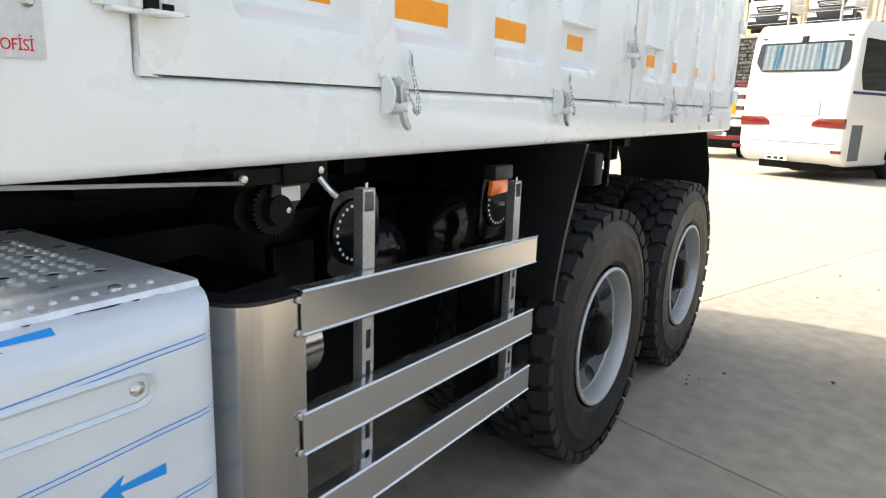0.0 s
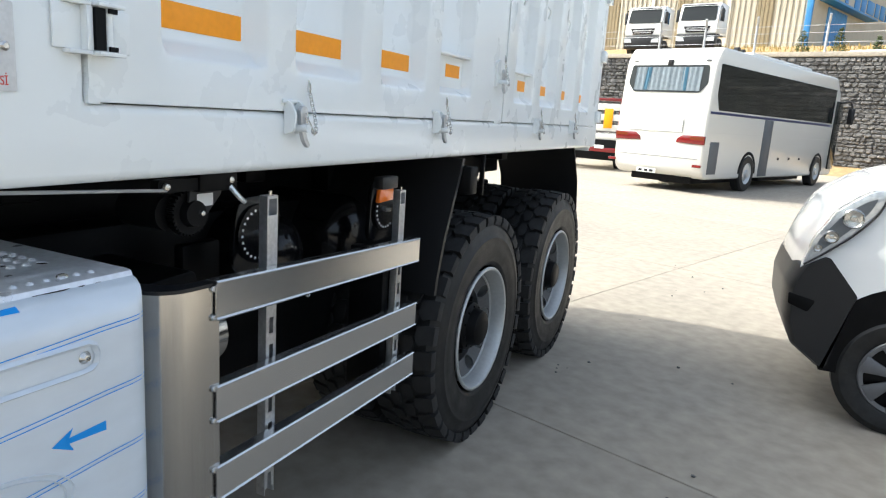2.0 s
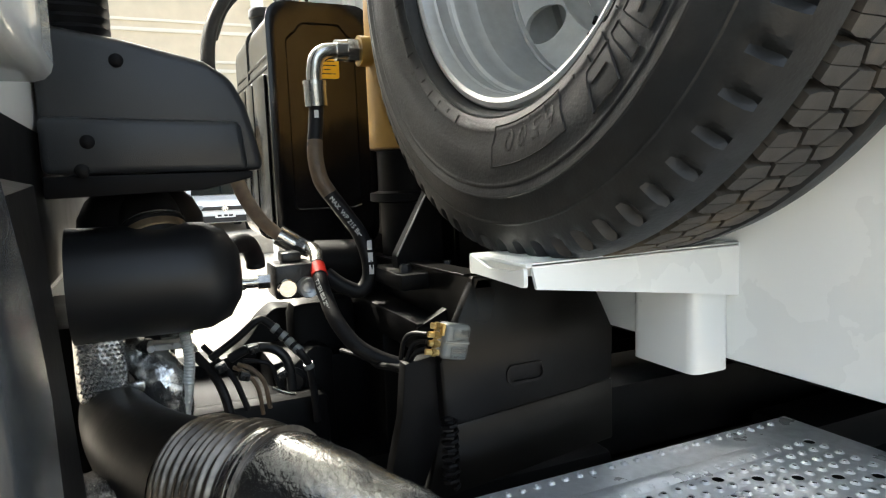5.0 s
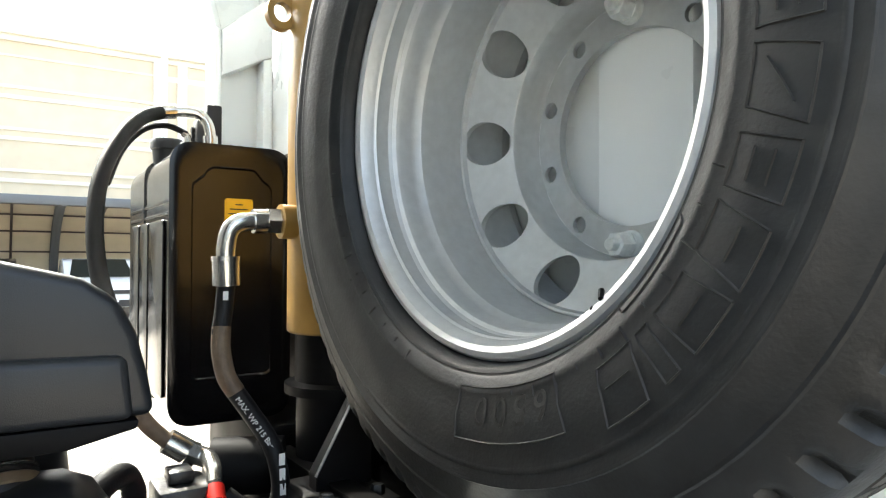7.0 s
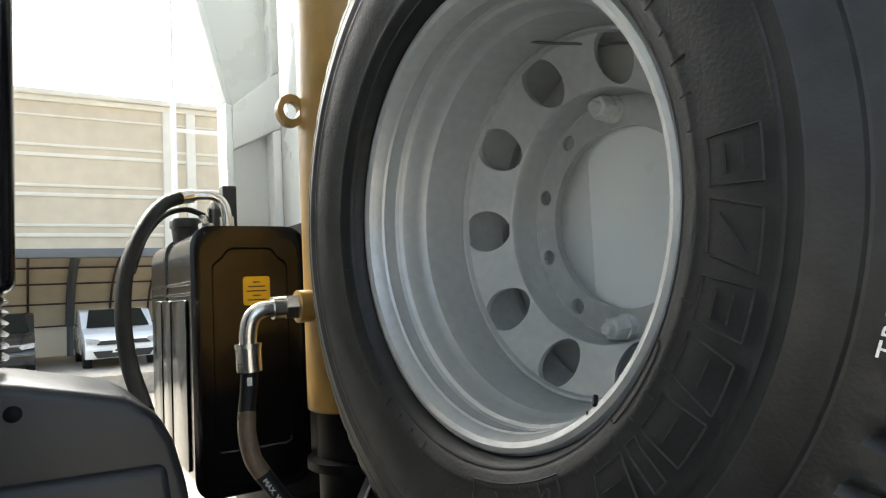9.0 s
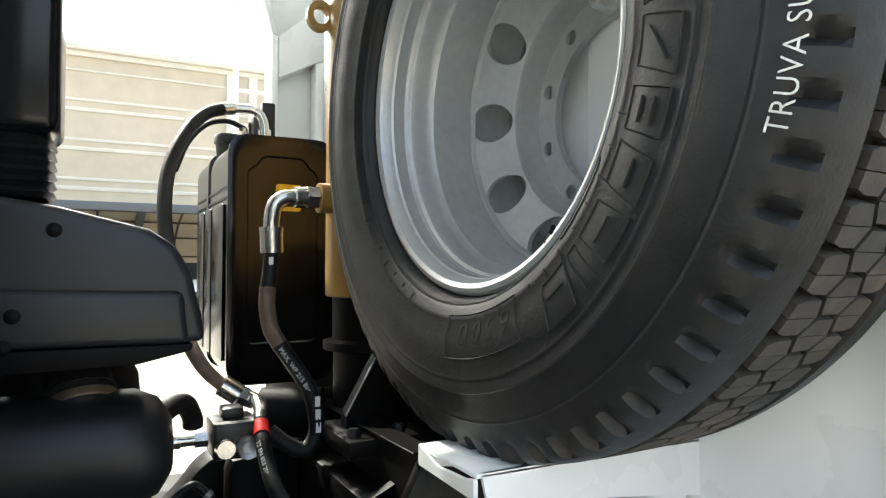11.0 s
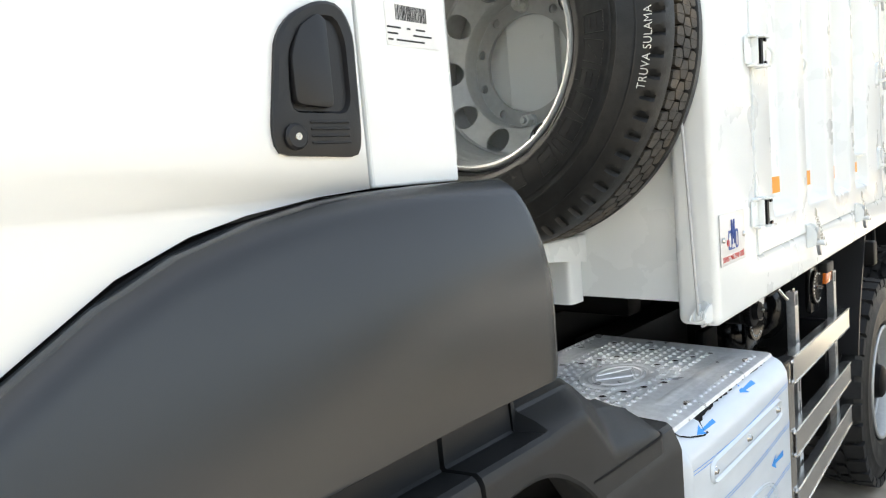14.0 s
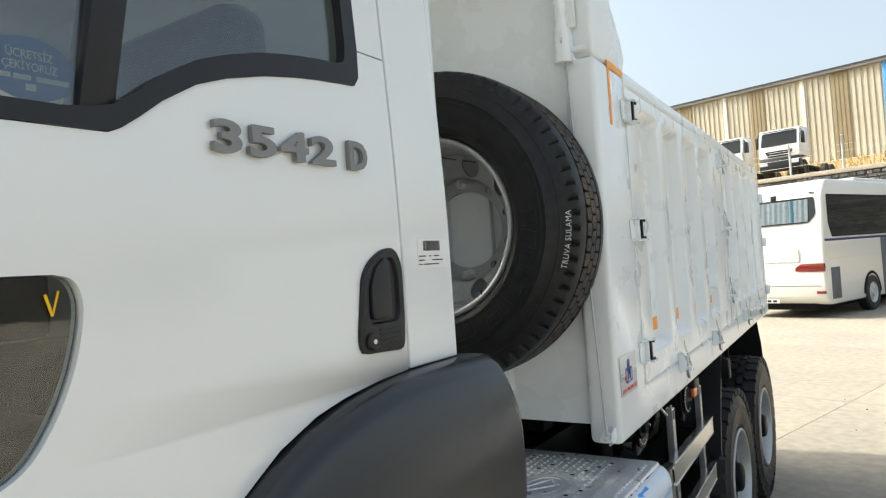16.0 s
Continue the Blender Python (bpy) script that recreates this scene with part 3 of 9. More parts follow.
# office plate
bm = bmesh.new()
prism(bm, rounded(rect(0.398, 0.590, 1.5615, 1.694), 0.003, 2), "x", 0.001, 0.003)
office = part("office_plate", bm, PLATE, truck, "silver metal plate with blue mark and red words")
for y in (0.416, 0.573):
    bm = bmesh.new()
    lathe(bm, [(0.0, 0.006), (0.004, 0.006), (0.0075, 0.003), (0.0075, 0)], (0.003, y, 1.628), (1, 0, 0), 14)
    part("screw", bm, CHROME, office)
bm = bmesh.new()
yc = 0.494
def bar(y0, y1, z0, z1):
    box(bm, (0.0030, y0, z0), (0.0036, y1, z1))
prism(bm, [(yc + a_, b_) for a_, b_ in ((-0.013, 1.610), (-0.007, 1.610), (-0.007, 1.652), (0.0, 1.624), (0.007, 1.652), (0.007, 1.610), (0.013, 1.610), (0.013, 1.675), (0.0065, 1.675), (0.0, 1.645), (-0.0065, 1.675), (-0.013, 1.675))], "x", 0.0031, 0.0044)
bar(yc - 0.011, yc + 0.011, 1.597, 1.6005)
for c, hw in ((yc - 0.024, 0.013), (yc + 0.028, 0.011)):
    outer = rounded(rect(c - hw, c + hw, 1.597, 1.648), 0.011 if c > yc else 0.007, 5)
    inner = rounded(rect(c - hw + 0.006, c + hw - 0.006, 1.604, 1.641), 0.006, 5)
    strip(bm, [[(0.0036, y, z) for y, z in outer], [(0.0036, y, z) for y, z in inner]], True)
    strip(bm, [[(0.0036, y, z) for y, z in outer], [(0.003, y, z) for y, z in outer]], True)
part("blue_mark", bm, LOGOB, office)
bm = bmesh.new()
lathe(bm, [(0.0050, 0.0043), (0.0085, 0.0043), (0.0085, 0.003)], (0, 0.4535, 1.617), (1, 0, 0), 20)
box(bm, (0.0038, 0.447, 1.616), (0.0043, 0.460, 1.6185))
part("red_mark", bm, LOGOR, office)
bm = letters("DEVLET MALZEME OF\u0130S\u0130", 0.0195, 0.0003, spacing=0.95, offset=0.0)
ys = [v.co.x for v in bm.verts]
bm_moved(bm, Matrix.Diagonal((0.162 / (max(ys) - min(ys)), 1, 1, 1)))
part("red_lettering", on_side(bm, 0.0033, 0.413, 1.5705), LOGOR, office, "red lettering")

for ob in truck.children:
    if ob.name.split(".")[0] not in ("chassis_frame", "body_subframe", "front_wall", "headboard_wing", "cab_protector", "far_corner_wing"):
        ob.matrix_basis = TURN

# tarpaulin cable: tube, cord, pulley at the corner's foot, cable to the winch
bm = bmesh.new()
cyl(bm, (-0.098, 0.362, 2.76), (-0.098, 0.362, 3.25), 0.020, 20)
cyl(bm, (-0.098, 0.362, 2.70), (-0.098, 0.362, 2.80), 0.027, 20)
cyl(bm, (-0.098, 0.362, 2.685), (-0.098, 0.362, 2.715), 0.030, 20)
box(bm, (-0.10, 0.362, 2.715), (-0.02, 0.378, 2.735), 0.004)
box(bm, (-0.08, 0.366, 2.80), (-0.05, 0.378, 3.2), 0.004)
cable_tube = part("cable_tube", bm, BODYW, truck, "white upright tube of the tarpaulin cable")
bm = bmesh.new()
box(bm, (-0.088, 0.330, 2.745), (-0.094, 0.336, 2.765), 0.001)
part("screw", bm, CHROME, cable_tube)
bm = bmesh.new()
tube(bm, [(-0.09, 0.36, 2.69), (-0.07, 0.350, 2.2), (-0.034, 0.328, 1.45)], 0.0035, 8, 3)
tube(bm, [(-0.024, 0.325, 1.425), (-0.05, 0.5, 1.405), (-0.09, 0.95, 1.372)], 0.0035, 8, 3)
part("tarpaulin_cable", bm, GALV, truck, "thin steel tarpaulin cable")
bm = bmesh.new()
tube(bm, [(-0.80, 0.36, 3.1), (-0.62, 0.36, 2.75), (-0.55, 0.37, 2.6)], 0.003, 6, 3)
part("cord", bm, GREYM, truck, "thin dark cord")
bm = bmesh.new()
for x in (-0.046, -0.006):
    prism(bm, rounded([(0.300, 1.428), (0.335, 1.416), (0.379, 1.416), (0.379, 1.486), (0.345, 1.482), (0.306, 1.462)], 0.012, 4), "x", x - 0.003, x + 0.003)
prism(bm, rounded([(-0.052, 1.46), (-0.016, 1.46), (-0.016, 1.492), (-0.052, 1.492)], 0.012, 4), "y", 0.372, 0.379)
SHRINK = Matrix.Translation((-0.034, 0.352, 1.450)) @ Matrix.Scale(0.66, 4) @ Matrix.Translation((0.030, -0.345, -1.450))
pul = part("cable_pulley", bm_moved(bm, SHRINK), BODYW, truck, "white painted cable pulley bracket")
bm = bmesh.new()
lathe(bm, [(0.0, -0.009), (0.019, -0.009), (0.021, -0.007), (0.013, -0.001), (0.013, 0.001), (0.021, 0.007), (0.019, 0.009), (0.0, 0.009)], (-0.024, 0.322, 1.446), (1, 0, 0), 24)
part("pulley_wheel", bm_moved(bm, SHRINK), BODYW, pul)
bm = bmesh.new()
tube(bm, [(-0.002, 0.312, 1.452), (-0.004, 0.292, 1.438), (-0.022, 0.286, 1.430), (-0.044, 0.286, 1.428), (-0.055, 0.288, 1.434), (-0.054, 0.305, 1.450)], 0.0030, 8)
part("wire_guard", bm_moved(bm, SHRINK), BODYW, pul)

# ---- spare wheel carrier ----
bm = bmesh.new()
prism(bm, rounded([(-0.555, 0.352), (-0.415, 0.352), (-0.415, 0.428), (-0.555, 0.428)], 0.018, 4), "z", 1.448, 1.640)
carrier = part("spare_wheel_carrier", bm, BODYW, truck, "white steel carrier under the spare wheel")
bm = bmesh.new()
zt = 1.648
box(bm, (-0.558, 0.052, zt - 0.006), (-0.402, 0.43, zt), 0.002)
prism(bm, [(0.060, zt), (0.43, zt), (0.43, 1.566), (0.345, 1.578), (0.068, zt - 0.035)], "x", -0.408, -0.402)
prism(bm, [(0.052, zt), (0.43, zt), (0.43, 1.566), (0.052, zt - 0.030)], "x", -0.560, -0.554)
prism(bm, rounded([(-0.558, zt - 0.028), (-0.405, zt - 0.032), (-0.405, zt - 0.006), (-0.43, zt - 0.012), (-0.50, zt - 0.016), (-0.558, zt)], 0.004, 2), "y", 0.050, 0.056)
part("tray", bm, BODYW, carrier, "white folded steel tray")
bm = bmesh.new()
box(bm, (-0.612, 0.400, 1.66), (-0.442, 0.4285, 2.66), 0.003)
part("mounting_plate", bm, BODYW, carrier, "white upright plate behind the wheel's bore")


# ---- wheels ----
def profile_of(R, W, lug=False):
    """Half of a tyre's section, outside half: (radius, height from the middle), with its moulded rings."""
    rb = 0.291
    k = R - rb
    return [(rb + 0.0160, W * 0.34), (rb + 0.0175, W * 0.385), (rb + 0.021, W * 0.418), (rb + 0.026, W * 0.440), (rb + 0.033, W * 0.454), (rb + 0.040, W * 0.465), (rb + 0.044, W * 0.467 + 0.0015), (rb + 0.048, W * 0.469 + 0.0015), (rb + 0.053, W * 0.472),
            (rb + 0.30 * k, W * 0.494), (rb + 0.46 * k, W * 0.5), (rb + 0.56 * k, W * 0.497), (rb + 0.575 * k, W * 0.496 + 0.002), (rb + 0.595 * k, W * 0.494 + 0.002), (rb + 0.61 * k, W * 0.49), (rb + 0.70 * k, W * 0.472), (rb + 0.75 * k, W * 0.459),
            (rb + 0.80 * k, W * 0.445)] + ([(rb + 0.83 * k, W * 0.43), (R - 0.030, W * 0.405), (R - 0.017, W * 0.36), (R - 0.013, 0.0)] if lug else
            [(R - 0.040, W * 0.438), (R - 0.033, W * 0.430), (R - 0.026, W * 0.420), (R - 0.017, W * 0.404), (R - 0.010, W * 0.385), (R - 0.006, W * 0.355), (R - 0.002, W * 0.29), (R - 0.001, W * 0.238), (R - 0.004, W * 0.232), (R - 0.023, W * 0.224), (R - 0.0235, 0.0)])


def height_at(R, W, r):
    pr = profile_of(R, W)
    for (r0, h0), (r1, h1) in zip(pr, pr[1:]):
        if r0 <= r <= r1:
            return h0 + (h1 - h0) * (r - r0) / (r1 - r0)
    return pr[-3][1]


def tyre_mesh(R, W, lug=False, notches=0):
    """A tyre turned from its section; notches are scoops cut into the outer edge of both shoulders."""
    pr = profile_of(R, W, lug)
    full = pr + [(r, -h) for r, h in pr[-2::-1]]
    bm = bmesh.new()
    lathe(bm, full, (0, 0, 0), (0, 0, 1), notches * 6 if notches else 96)
    if notches:
        for v in bm.verts:
            r, h = v.co.xy.length, abs(v.co.z)
            if R - 0.036 < r < R - 0.004 and W * 0.37 < h < W * 0.436:
                f = (math.atan2(v.co.y, v.co.x) / (2 * math.pi) * notches * 6) % 6
                i = round(f) % 6
                if i in (0, 1):
                    deep = 0.012 if i == 0 else 0.006
                    if r < R - 0.031 or h < W * 0.375:
                        deep *= 0.25
                    v.co.z -= math.copysign(deep, v.co.z)
                    v.co.x, v.co.y = v.co.x * (1 - deep * 0.35 / r), v.co.y * (1 - deep * 0.35 / r)
    return bm


def block(bm, R, t0, shape, base):
    """A tread block: outline in (arc, height), drawn out between two radii."""
    lo, hi = [], []
    for a, h in shape:
        t = t0 + a / R
        c, s = math.cos(t), math.sin(t)
        lo.append(bm.verts.new((base * c, base * s, h)))
        rr = R - 0.010 * (abs(h) / 0.15) ** 3
        hi.append(bm.verts.new((rr * c, rr * s, h * 0.985)))
    bm.faces.new(hi)
    n = len(shape)
    for i in range(n):
        j = (i + 1) % n
        bm.faces.new((lo[i], lo[j], hi[j], hi[i]))


def tread_hex(R, W, n):
    """Three interlocking rows of six-sided blocks between the plain shoulder ribs, each with a short cut across."""
    bm = bmesh.new()
    a = 2 * math.pi * R / n
    step = W * 0.132
    p, q, g, cut = step * 0.66, step * 0.34, 0.0034, 0.0006
    for k in (-1, 0, 1):
        for i in range(n):
            t = 2 * math.pi * (i + (0.5 if k == 0 else 0.0)) / n
            h = k * step
            for s in (1, -1):
                if k:
                    out_, in_ = k * (q + 0.005), -k * (p - g * 1.2)
                    sh = [(s * cut, h + in_), (s * cut, h + out_), (s * (a * 0.34), h + out_), (s * (a / 2 - g), h + k * (q - 0.007)), (s * (a / 2 - g), h - k * (q - g * 0.3))]
                    turn = s * k > 0
                else:
                    sh = [(s * cut, -p + g * 1.2), (s * cut, p - g * 1.2), (s * (a / 2 - g), q - g * 0.3), (s * (a / 2 - g), -q + g * 0.3)]
                    turn = s > 0
                block(bm, R, t, sh if turn else sh[::-1], R - 0.024)
    return bm


def tread_lug(R, W, n):
    """Heavy drive tread: curved lugs on both shoulders and two rows of blocks between."""
    bm = bmesh.new()
    a = 2 * math.pi * R / n
    for side in (1, -1):
        for i in range(n):
            t = 2 * math.pi * (i + (0.5 if side < 0 else 0)) / n
            w = a * 0.37
            sh = [(-w, side * W * 0.47), (w, side * W * 0.47), (w * 1.0, side * W * 0.36), (w * 1.25, side * W * 0.27), (w * 0.5, side * W * 0.19), (-w * 0.75, side * W * 0.21), (-w * 0.95, side * W * 0.33)]
            block(bm, R, t, sh, R - 0.030)
            t2 = t + math.pi / n
            sh = [(-w * 1.05, side * W * 0.16), (-w * 0.4, side * W * 0.19), (w * 0.9, side * W * 0.16), (w * 1.1, side * W * 0.07), (w * 0.3, side * W * 0.015), (-w * 0.9, side * W * 0.04)]
            block(bm, R, t2, sh, R - 0.020)
            # flank of the shoulder lug running down the sidewall
            p = [[(r * math.cos(t + e / R), r * math.sin(t + e / R), side * h) for e in (-w, w)] for r, h in ((R - 0.006, W * 0.466), (R - 0.03, W * 0.478), (R - 0.052, W * 0.462))]
            strip(bm, p)
            for e in (-w, w):
                strip(bm, [[(r * math.cos(t + e / R), r * math.sin(t + e / R), side * h) for r, h in ((R - 0.006, W * 0.466), (R - 0.03, W * 0.478), (R - 0.052, W * 0.462))],
                           [(r * math.cos(t + e / R), r * math.sin(t + e / R), side * h) for r, h in ((R - 0.03, W * 0.39), (R - 0.04, W * 0.41), (R - 0.055, W * 0.44))]])
    return bm


def rim_barrel(edge, disc, back=None):
    """The rim from flange to disc, seen from outside: edge and disc are heights."""
    bm = bmesh.new()
    pr = [(0.291, edge - 0.004), (0.302, edge + 0.002), (0.3065, edge + 0.008), (0.3065, edge + 0.0135), (0.3025, edge + 0.0180), (0.296, edge + 0.0195), (0.2895, edge + 0.016), (0.285, edge + 0.005), (0.2835, edge - 0.004), (0.2815, edge - 0.008), (0.2830, edge - 0.014), (0.2835, edge - 0.030), (0.2815, edge - 0.036), (0.2775, edge - 0.041),
          (0.2755, edge - 0.048), (0.2750, edge - 0.066), (0.2735, edge - 0.074), (0.2695, edge - 0.083), (0.2678, edge - 0.10), (0.2672, edge - 0.13), (0.267, edge - 0.14 if back is None else edge - 0.17), (0.2665, (disc - 0.10) if back is None else back + 0.045),
          (0.285, disc - 0.12 if back is None else back + 0.012), (0.303, disc - 0.125 if back is None else back)]
    if back is None:
        pr = pr[:9] + [(0.2805, edge - 0.014), (0.277, edge - 0.035), (0.2725, edge - 0.065), (0.2690, edge - 0.10)] + pr[-5:]
    lathe(bm, pr, (0, 0, 0), (0, 0, 1), 96)
    rise = 0.0 if back is None else 0.019
    bead = bmesh.new()
    lathe(bead, [(0.2675, disc + rise + 0.082), (0.2645, disc + rise + 0.0845), (0.261, disc + rise + 0.0835), (0.2585, disc + rise + 0.076)], (0, 0, 0), (0, 0, 1), 240)
    for v in bead.verts:
        v.co.z += 0.0011 * noise.noise(Vector((v.co.x * 260, v.co.y * 260, v.co.z * 90)))
    me = bpy.data.meshes.new("weld_bead")
    bead.to_mesh(me)
    bead.free()
    bm.from_mesh(me)
    bpy.data.meshes.remove(me)
    return bm


def rim_disc(disc, rise=0.0):
    """Wheel disc with ten round openings, ten bolt holes and a bore; disc is the bolt face's height."""
    bm = bmesh.new()
    for i in range(10):
        t0 = 2 * math.pi * i / 10
        # outer ring of openings on the cone from r .25 to r .193
        r0, r1, h0, h1 = 0.2665, 0.191, disc + 0.080 + rise, disc + 0.043 + rise * 0.6
        tm = t0 + math.pi / 10 + math.pi / 2
        arc = 2 * math.pi / 10 * (r0 + r1) / 2

        def at(u, v, up):
            f = 0.5 + v / (r0 - r1)
            r, h = r1 + (r0 - r1) * f, h1 + (h0 - h1) * f
            t = tm + u / arc * (2 * math.pi / 10)
            return (r * math.cos(t), r * math.sin(t), h + up)
        cell_with_hole(bm, at, arc, r0 - r1, 0.0355, 28)
        ra, rb = 0.186, 0.149
        arc2 = 2 * math.pi / 10 * 0.1675
        tb = t0 + math.pi / 2

        def at2(u, v, up):
            r = 0.1675 + v
            t = tb + u / arc2 * (2 * math.pi / 10)
            return (r * math.cos(t), r * math.sin(t), disc + up)
        cell_with_hole(bm, at2, arc2, ra - rb, 0.0132, 12)
    lathe(bm, [(0.191, disc + 0.043 + rise * 0.6), (0.1895, disc + 0.043 + rise * 0.5), (0.1885, disc + 0.036), (0.1880, disc + 0.010), (0.1875, disc + 0.004), (0.187, disc + 0.0015), (0.186, disc)], (0, 0, 0), (0, 0, 1), 80)
    lathe(bm, [(0.149, disc), (0.1405, disc), (0.1405, disc - 0.014)], (0, 0, 0), (0, 0, 1), 80)
    bmesh.ops.remove_doubles(bm, verts=bm.verts, dist=0.0006)
    return bm


def place(bm, m):
    return bm_moved(bm, m)


# the spare: outside faces forward
SC, SR, SW = Vector((-0.524, 0.245, 2.163)), 0.530, 0.325
SPARE = Matrix.Translation(SC) @ Matrix.Rotation(radians(3.0), 4, "Z") @ FRONT
EDGE, DISC = 0.124, -0.138
MOUNT = SPARE @ Matrix.Translation((0, 0, 0.016))   # the tyre sits a little forward on its rim
spare = part("spare_wheel", place(rim_barrel(EDGE, DISC, -0.172), SPARE), RIM, truck, "silver steel spare wheel", 17)
part("wheel_disc", place(rim_disc(DISC, 0.019), SPARE), RIM, spare, "silver disc with ten round openings")
spare_tyre = part("tyre", place(tyre_mesh(SR, SW, False, 70), MOUNT), RUBBER, spare, "black spare tyre with dusty sidewall")
part("tread", place(tread_hex(SR, SW, 70), MOUNT), TREAD, spare, "brown-dusted hexagonal tread blocks")
for a in (90, 270):
    bm = bmesh.new()
    c = (0.1675 * math.cos(radians(a)), 0.1675 * math.sin(radians(a)), DISC)
    lathe(bm, [(0.0, 0.016), (0.019, 0.014), (0.021, 0.004), (0.021, 0.0)], c, (0, 0, 1), 20)
    lathe(bm, [(0.0, 0.038), (0.0165, 0.038), (0.0190, 0.034), (0.0190, 0.010)], c, (0, 0, 1), 6)
    lathe(bm, [(0.0, 0.050), (0.008, 0.050), (0.0095, 0.047), (0.0095, 0.03)], c, (0, 0, 1), 14)
    part("wheel_nut", place(bm, SPARE), NUT, spare, "zinc wheel nut")
bm = bmesh.new()
tube(bm, [(0.10, 0.232, DISC + 0.055), (0.02, 0.25, DISC + 0.09), (-0.05, 0.27, DISC + 0.14), (-0.09, 0.30, DISC + 0.20), (-0.12, 0.36, DISC + 0.26)], 0.0022, 6)
part("valve_wire", place(bm, SPARE), GREYM, spare)
bm = bmesh.new()
tube(bm, [(0.176, -0.218, EDGE + 0.010), (0.182, -0.226, EDGE + 0.018)], 0.003, 6)
tube(bm, [(0.168, -0.235, EDGE + 0.014), (0.173, -0.242, EDGE + 0.016)], 0.003, 6)
part("balance_mark", place(bm, SPARE), BLACKM, spare)


def round_tyre(r0, up, at, lift=0.0006, W=SW, R=SR):
    """A bend that lays flat writing on the sidewall along a circle; up +1: tops outward. at: the angle, in degrees, of the writing's start."""
    def bend(v):
        r = r0 + up * v.y
        t = radians(at) - up * v.x / r0
        return Vector((r * math.cos(t), r * math.sin(t), height_at(R, W, r) + lift + v.z))
    return bend


def outline(bm, pts, w=0.0016):
    """A raised line along a closed shape."""
    n = len(pts)
    for i in range(n):
        a, b = Vector(pts[i]), Vector(pts[(i + 1) % n])
        k = max(1, int((b - a).length / 0.012))
        nrm = Vector((-(b - a).y, (b - a).x)).normalized() * w
        for q in range(k):
            p0, p1 = a + (b - a) * q / k, a + (b - a) * (q + 1) / k
            lo, mid, hi = ([bm.verts.new((*(p + nrm * f), up)) for p in (p0, p1)] for f, up in ((-1, -0.001), (0, 0.0012), (1, -0.001)))
            bm.faces.new((lo[0], lo[1], mid[1], mid[0]))
            bm.faces.new((mid[0], mid[1], hi[1], hi[0]))
    bmesh.ops.remove_doubles(bm, verts=bm.verts, dist=0.0011)


# raised marks on the sidewall: plain double-framed shapes where the maker's mark stands, and the size number
xs, hgt = 0.0, 0.050
bend = round_tyre(0.352, 1, 3)
for w_, lean_, bars in ((0.040, 0.0, ((0.34, 0.34), (0.66, 0.66))), (0.046, 0.004, ((0.25, 0.75),)), (0.040, 0.0, ((0.34, 0.34), (0.66, 0.66))), (0.043, 0.003, ((0.55, 0.55),)), (0.045, -0.003, ((0.5, 0.5),)), (0.016, 0.0, ()), (0.046, 0.006, ((0.4, 0.4),))):
    bm = bmesh.new()
    outline(bm, [(xs - lean_, 0), (xs + w_ - lean_, 0), (xs + w_ + lean_, hgt), (xs + lean_, hgt)], 0.0013)
    for f0, f1 in bars:
        outline(bm, [(xs + 0.008, hgt * f0), (xs + w_ - 0.008, hgt * f1)], 0.0010)
    xs += w_ + 0.014
    for v in bm.verts:
        v.co = bend(v.co)
    part("raised_mark", place(bm, MOUNT), RIDGE, spare, "raised outlined mark on the sidewall")
for r_, w_ in ((0.318, 0.0016), (0.416, 0.0022), (0.432, 0.0016), (0.470, 0.0020)):
    bm = bmesh.new()
    lathe(bm, [(r_ - w_ * 2, height_at(SR, SW, r_ - w_ * 2) - 0.0004), (r_ - w_ * 0.6, height_at(SR, SW, r_) + 0.0008), (r_ + w_ * 0.6, height_at(SR, SW, r_) + 0.0008), (r_ + w_ * 2, height_at(SR, SW, r_ + w_ * 2) - 0.0004)], (0, 0, 0), (0, 0, 1), 120)
    part("sidewall_ring", place(bm, MOUNT), RUBBER, spare)
for k_, c_ in enumerate("6500"):
    bm = letters(c_, 0.044, 0.0003, round_tyre(0.342, 1, -66 - 5.1 * k_, 0.0009))
    part("raised_figure", place(bm, MOUNT), RIDGE, spare, "raised figure of the tyre's size")
bend = round_tyre(0.342, 1, -66)
for o_ in ([(-0.012, -0.010), (0.142, -0.010), (0.142, 0.047), (-0.012, 0.047)], rounded([(-0.225, -0.034), (-0.115, -0.034), (-0.115, -0.016), (-0.225, -0.016)], 0.008, 4)):
    bm = bmesh.new()
    outline(bm, o_, 0.0013)
    for v in bm.verts:
        v.co = bend(v.co)
    part("raised_frame", place(bm, MOUNT), RIDGE, spare)
for r, t0, t1 in ((0.335, -75, -20), (0.325, -170, -110), (0.332, 5, 60)):
    for k in range(11):
        bm = bmesh.new()
        t = radians(t0 + (t1 - t0) * k / 10)
        h = 0.006 + 0.006 * ((k * 7) % 3)
        outline(bm, [(r * math.cos(t), r * math.sin(t)), ((r + h) * math.cos(t), (r + h) * math.sin(t))], 0.0009)
        for v in bm.verts:
            v.co.z += height_at(SR, SW, v.co.xy.length) + 0.0006
        part("mould_mark", place(bm, MOUNT), RIDGE, spare)
bm = letters("TRUVA SULAMA", 0.0236, 0.0003, round_tyre(0.503, -1, -19.0, 0.0014), 1.06, -0.0002)
part("handwritten_note", place(bm, MOUNT), INKW, spare, "white handwritten words")


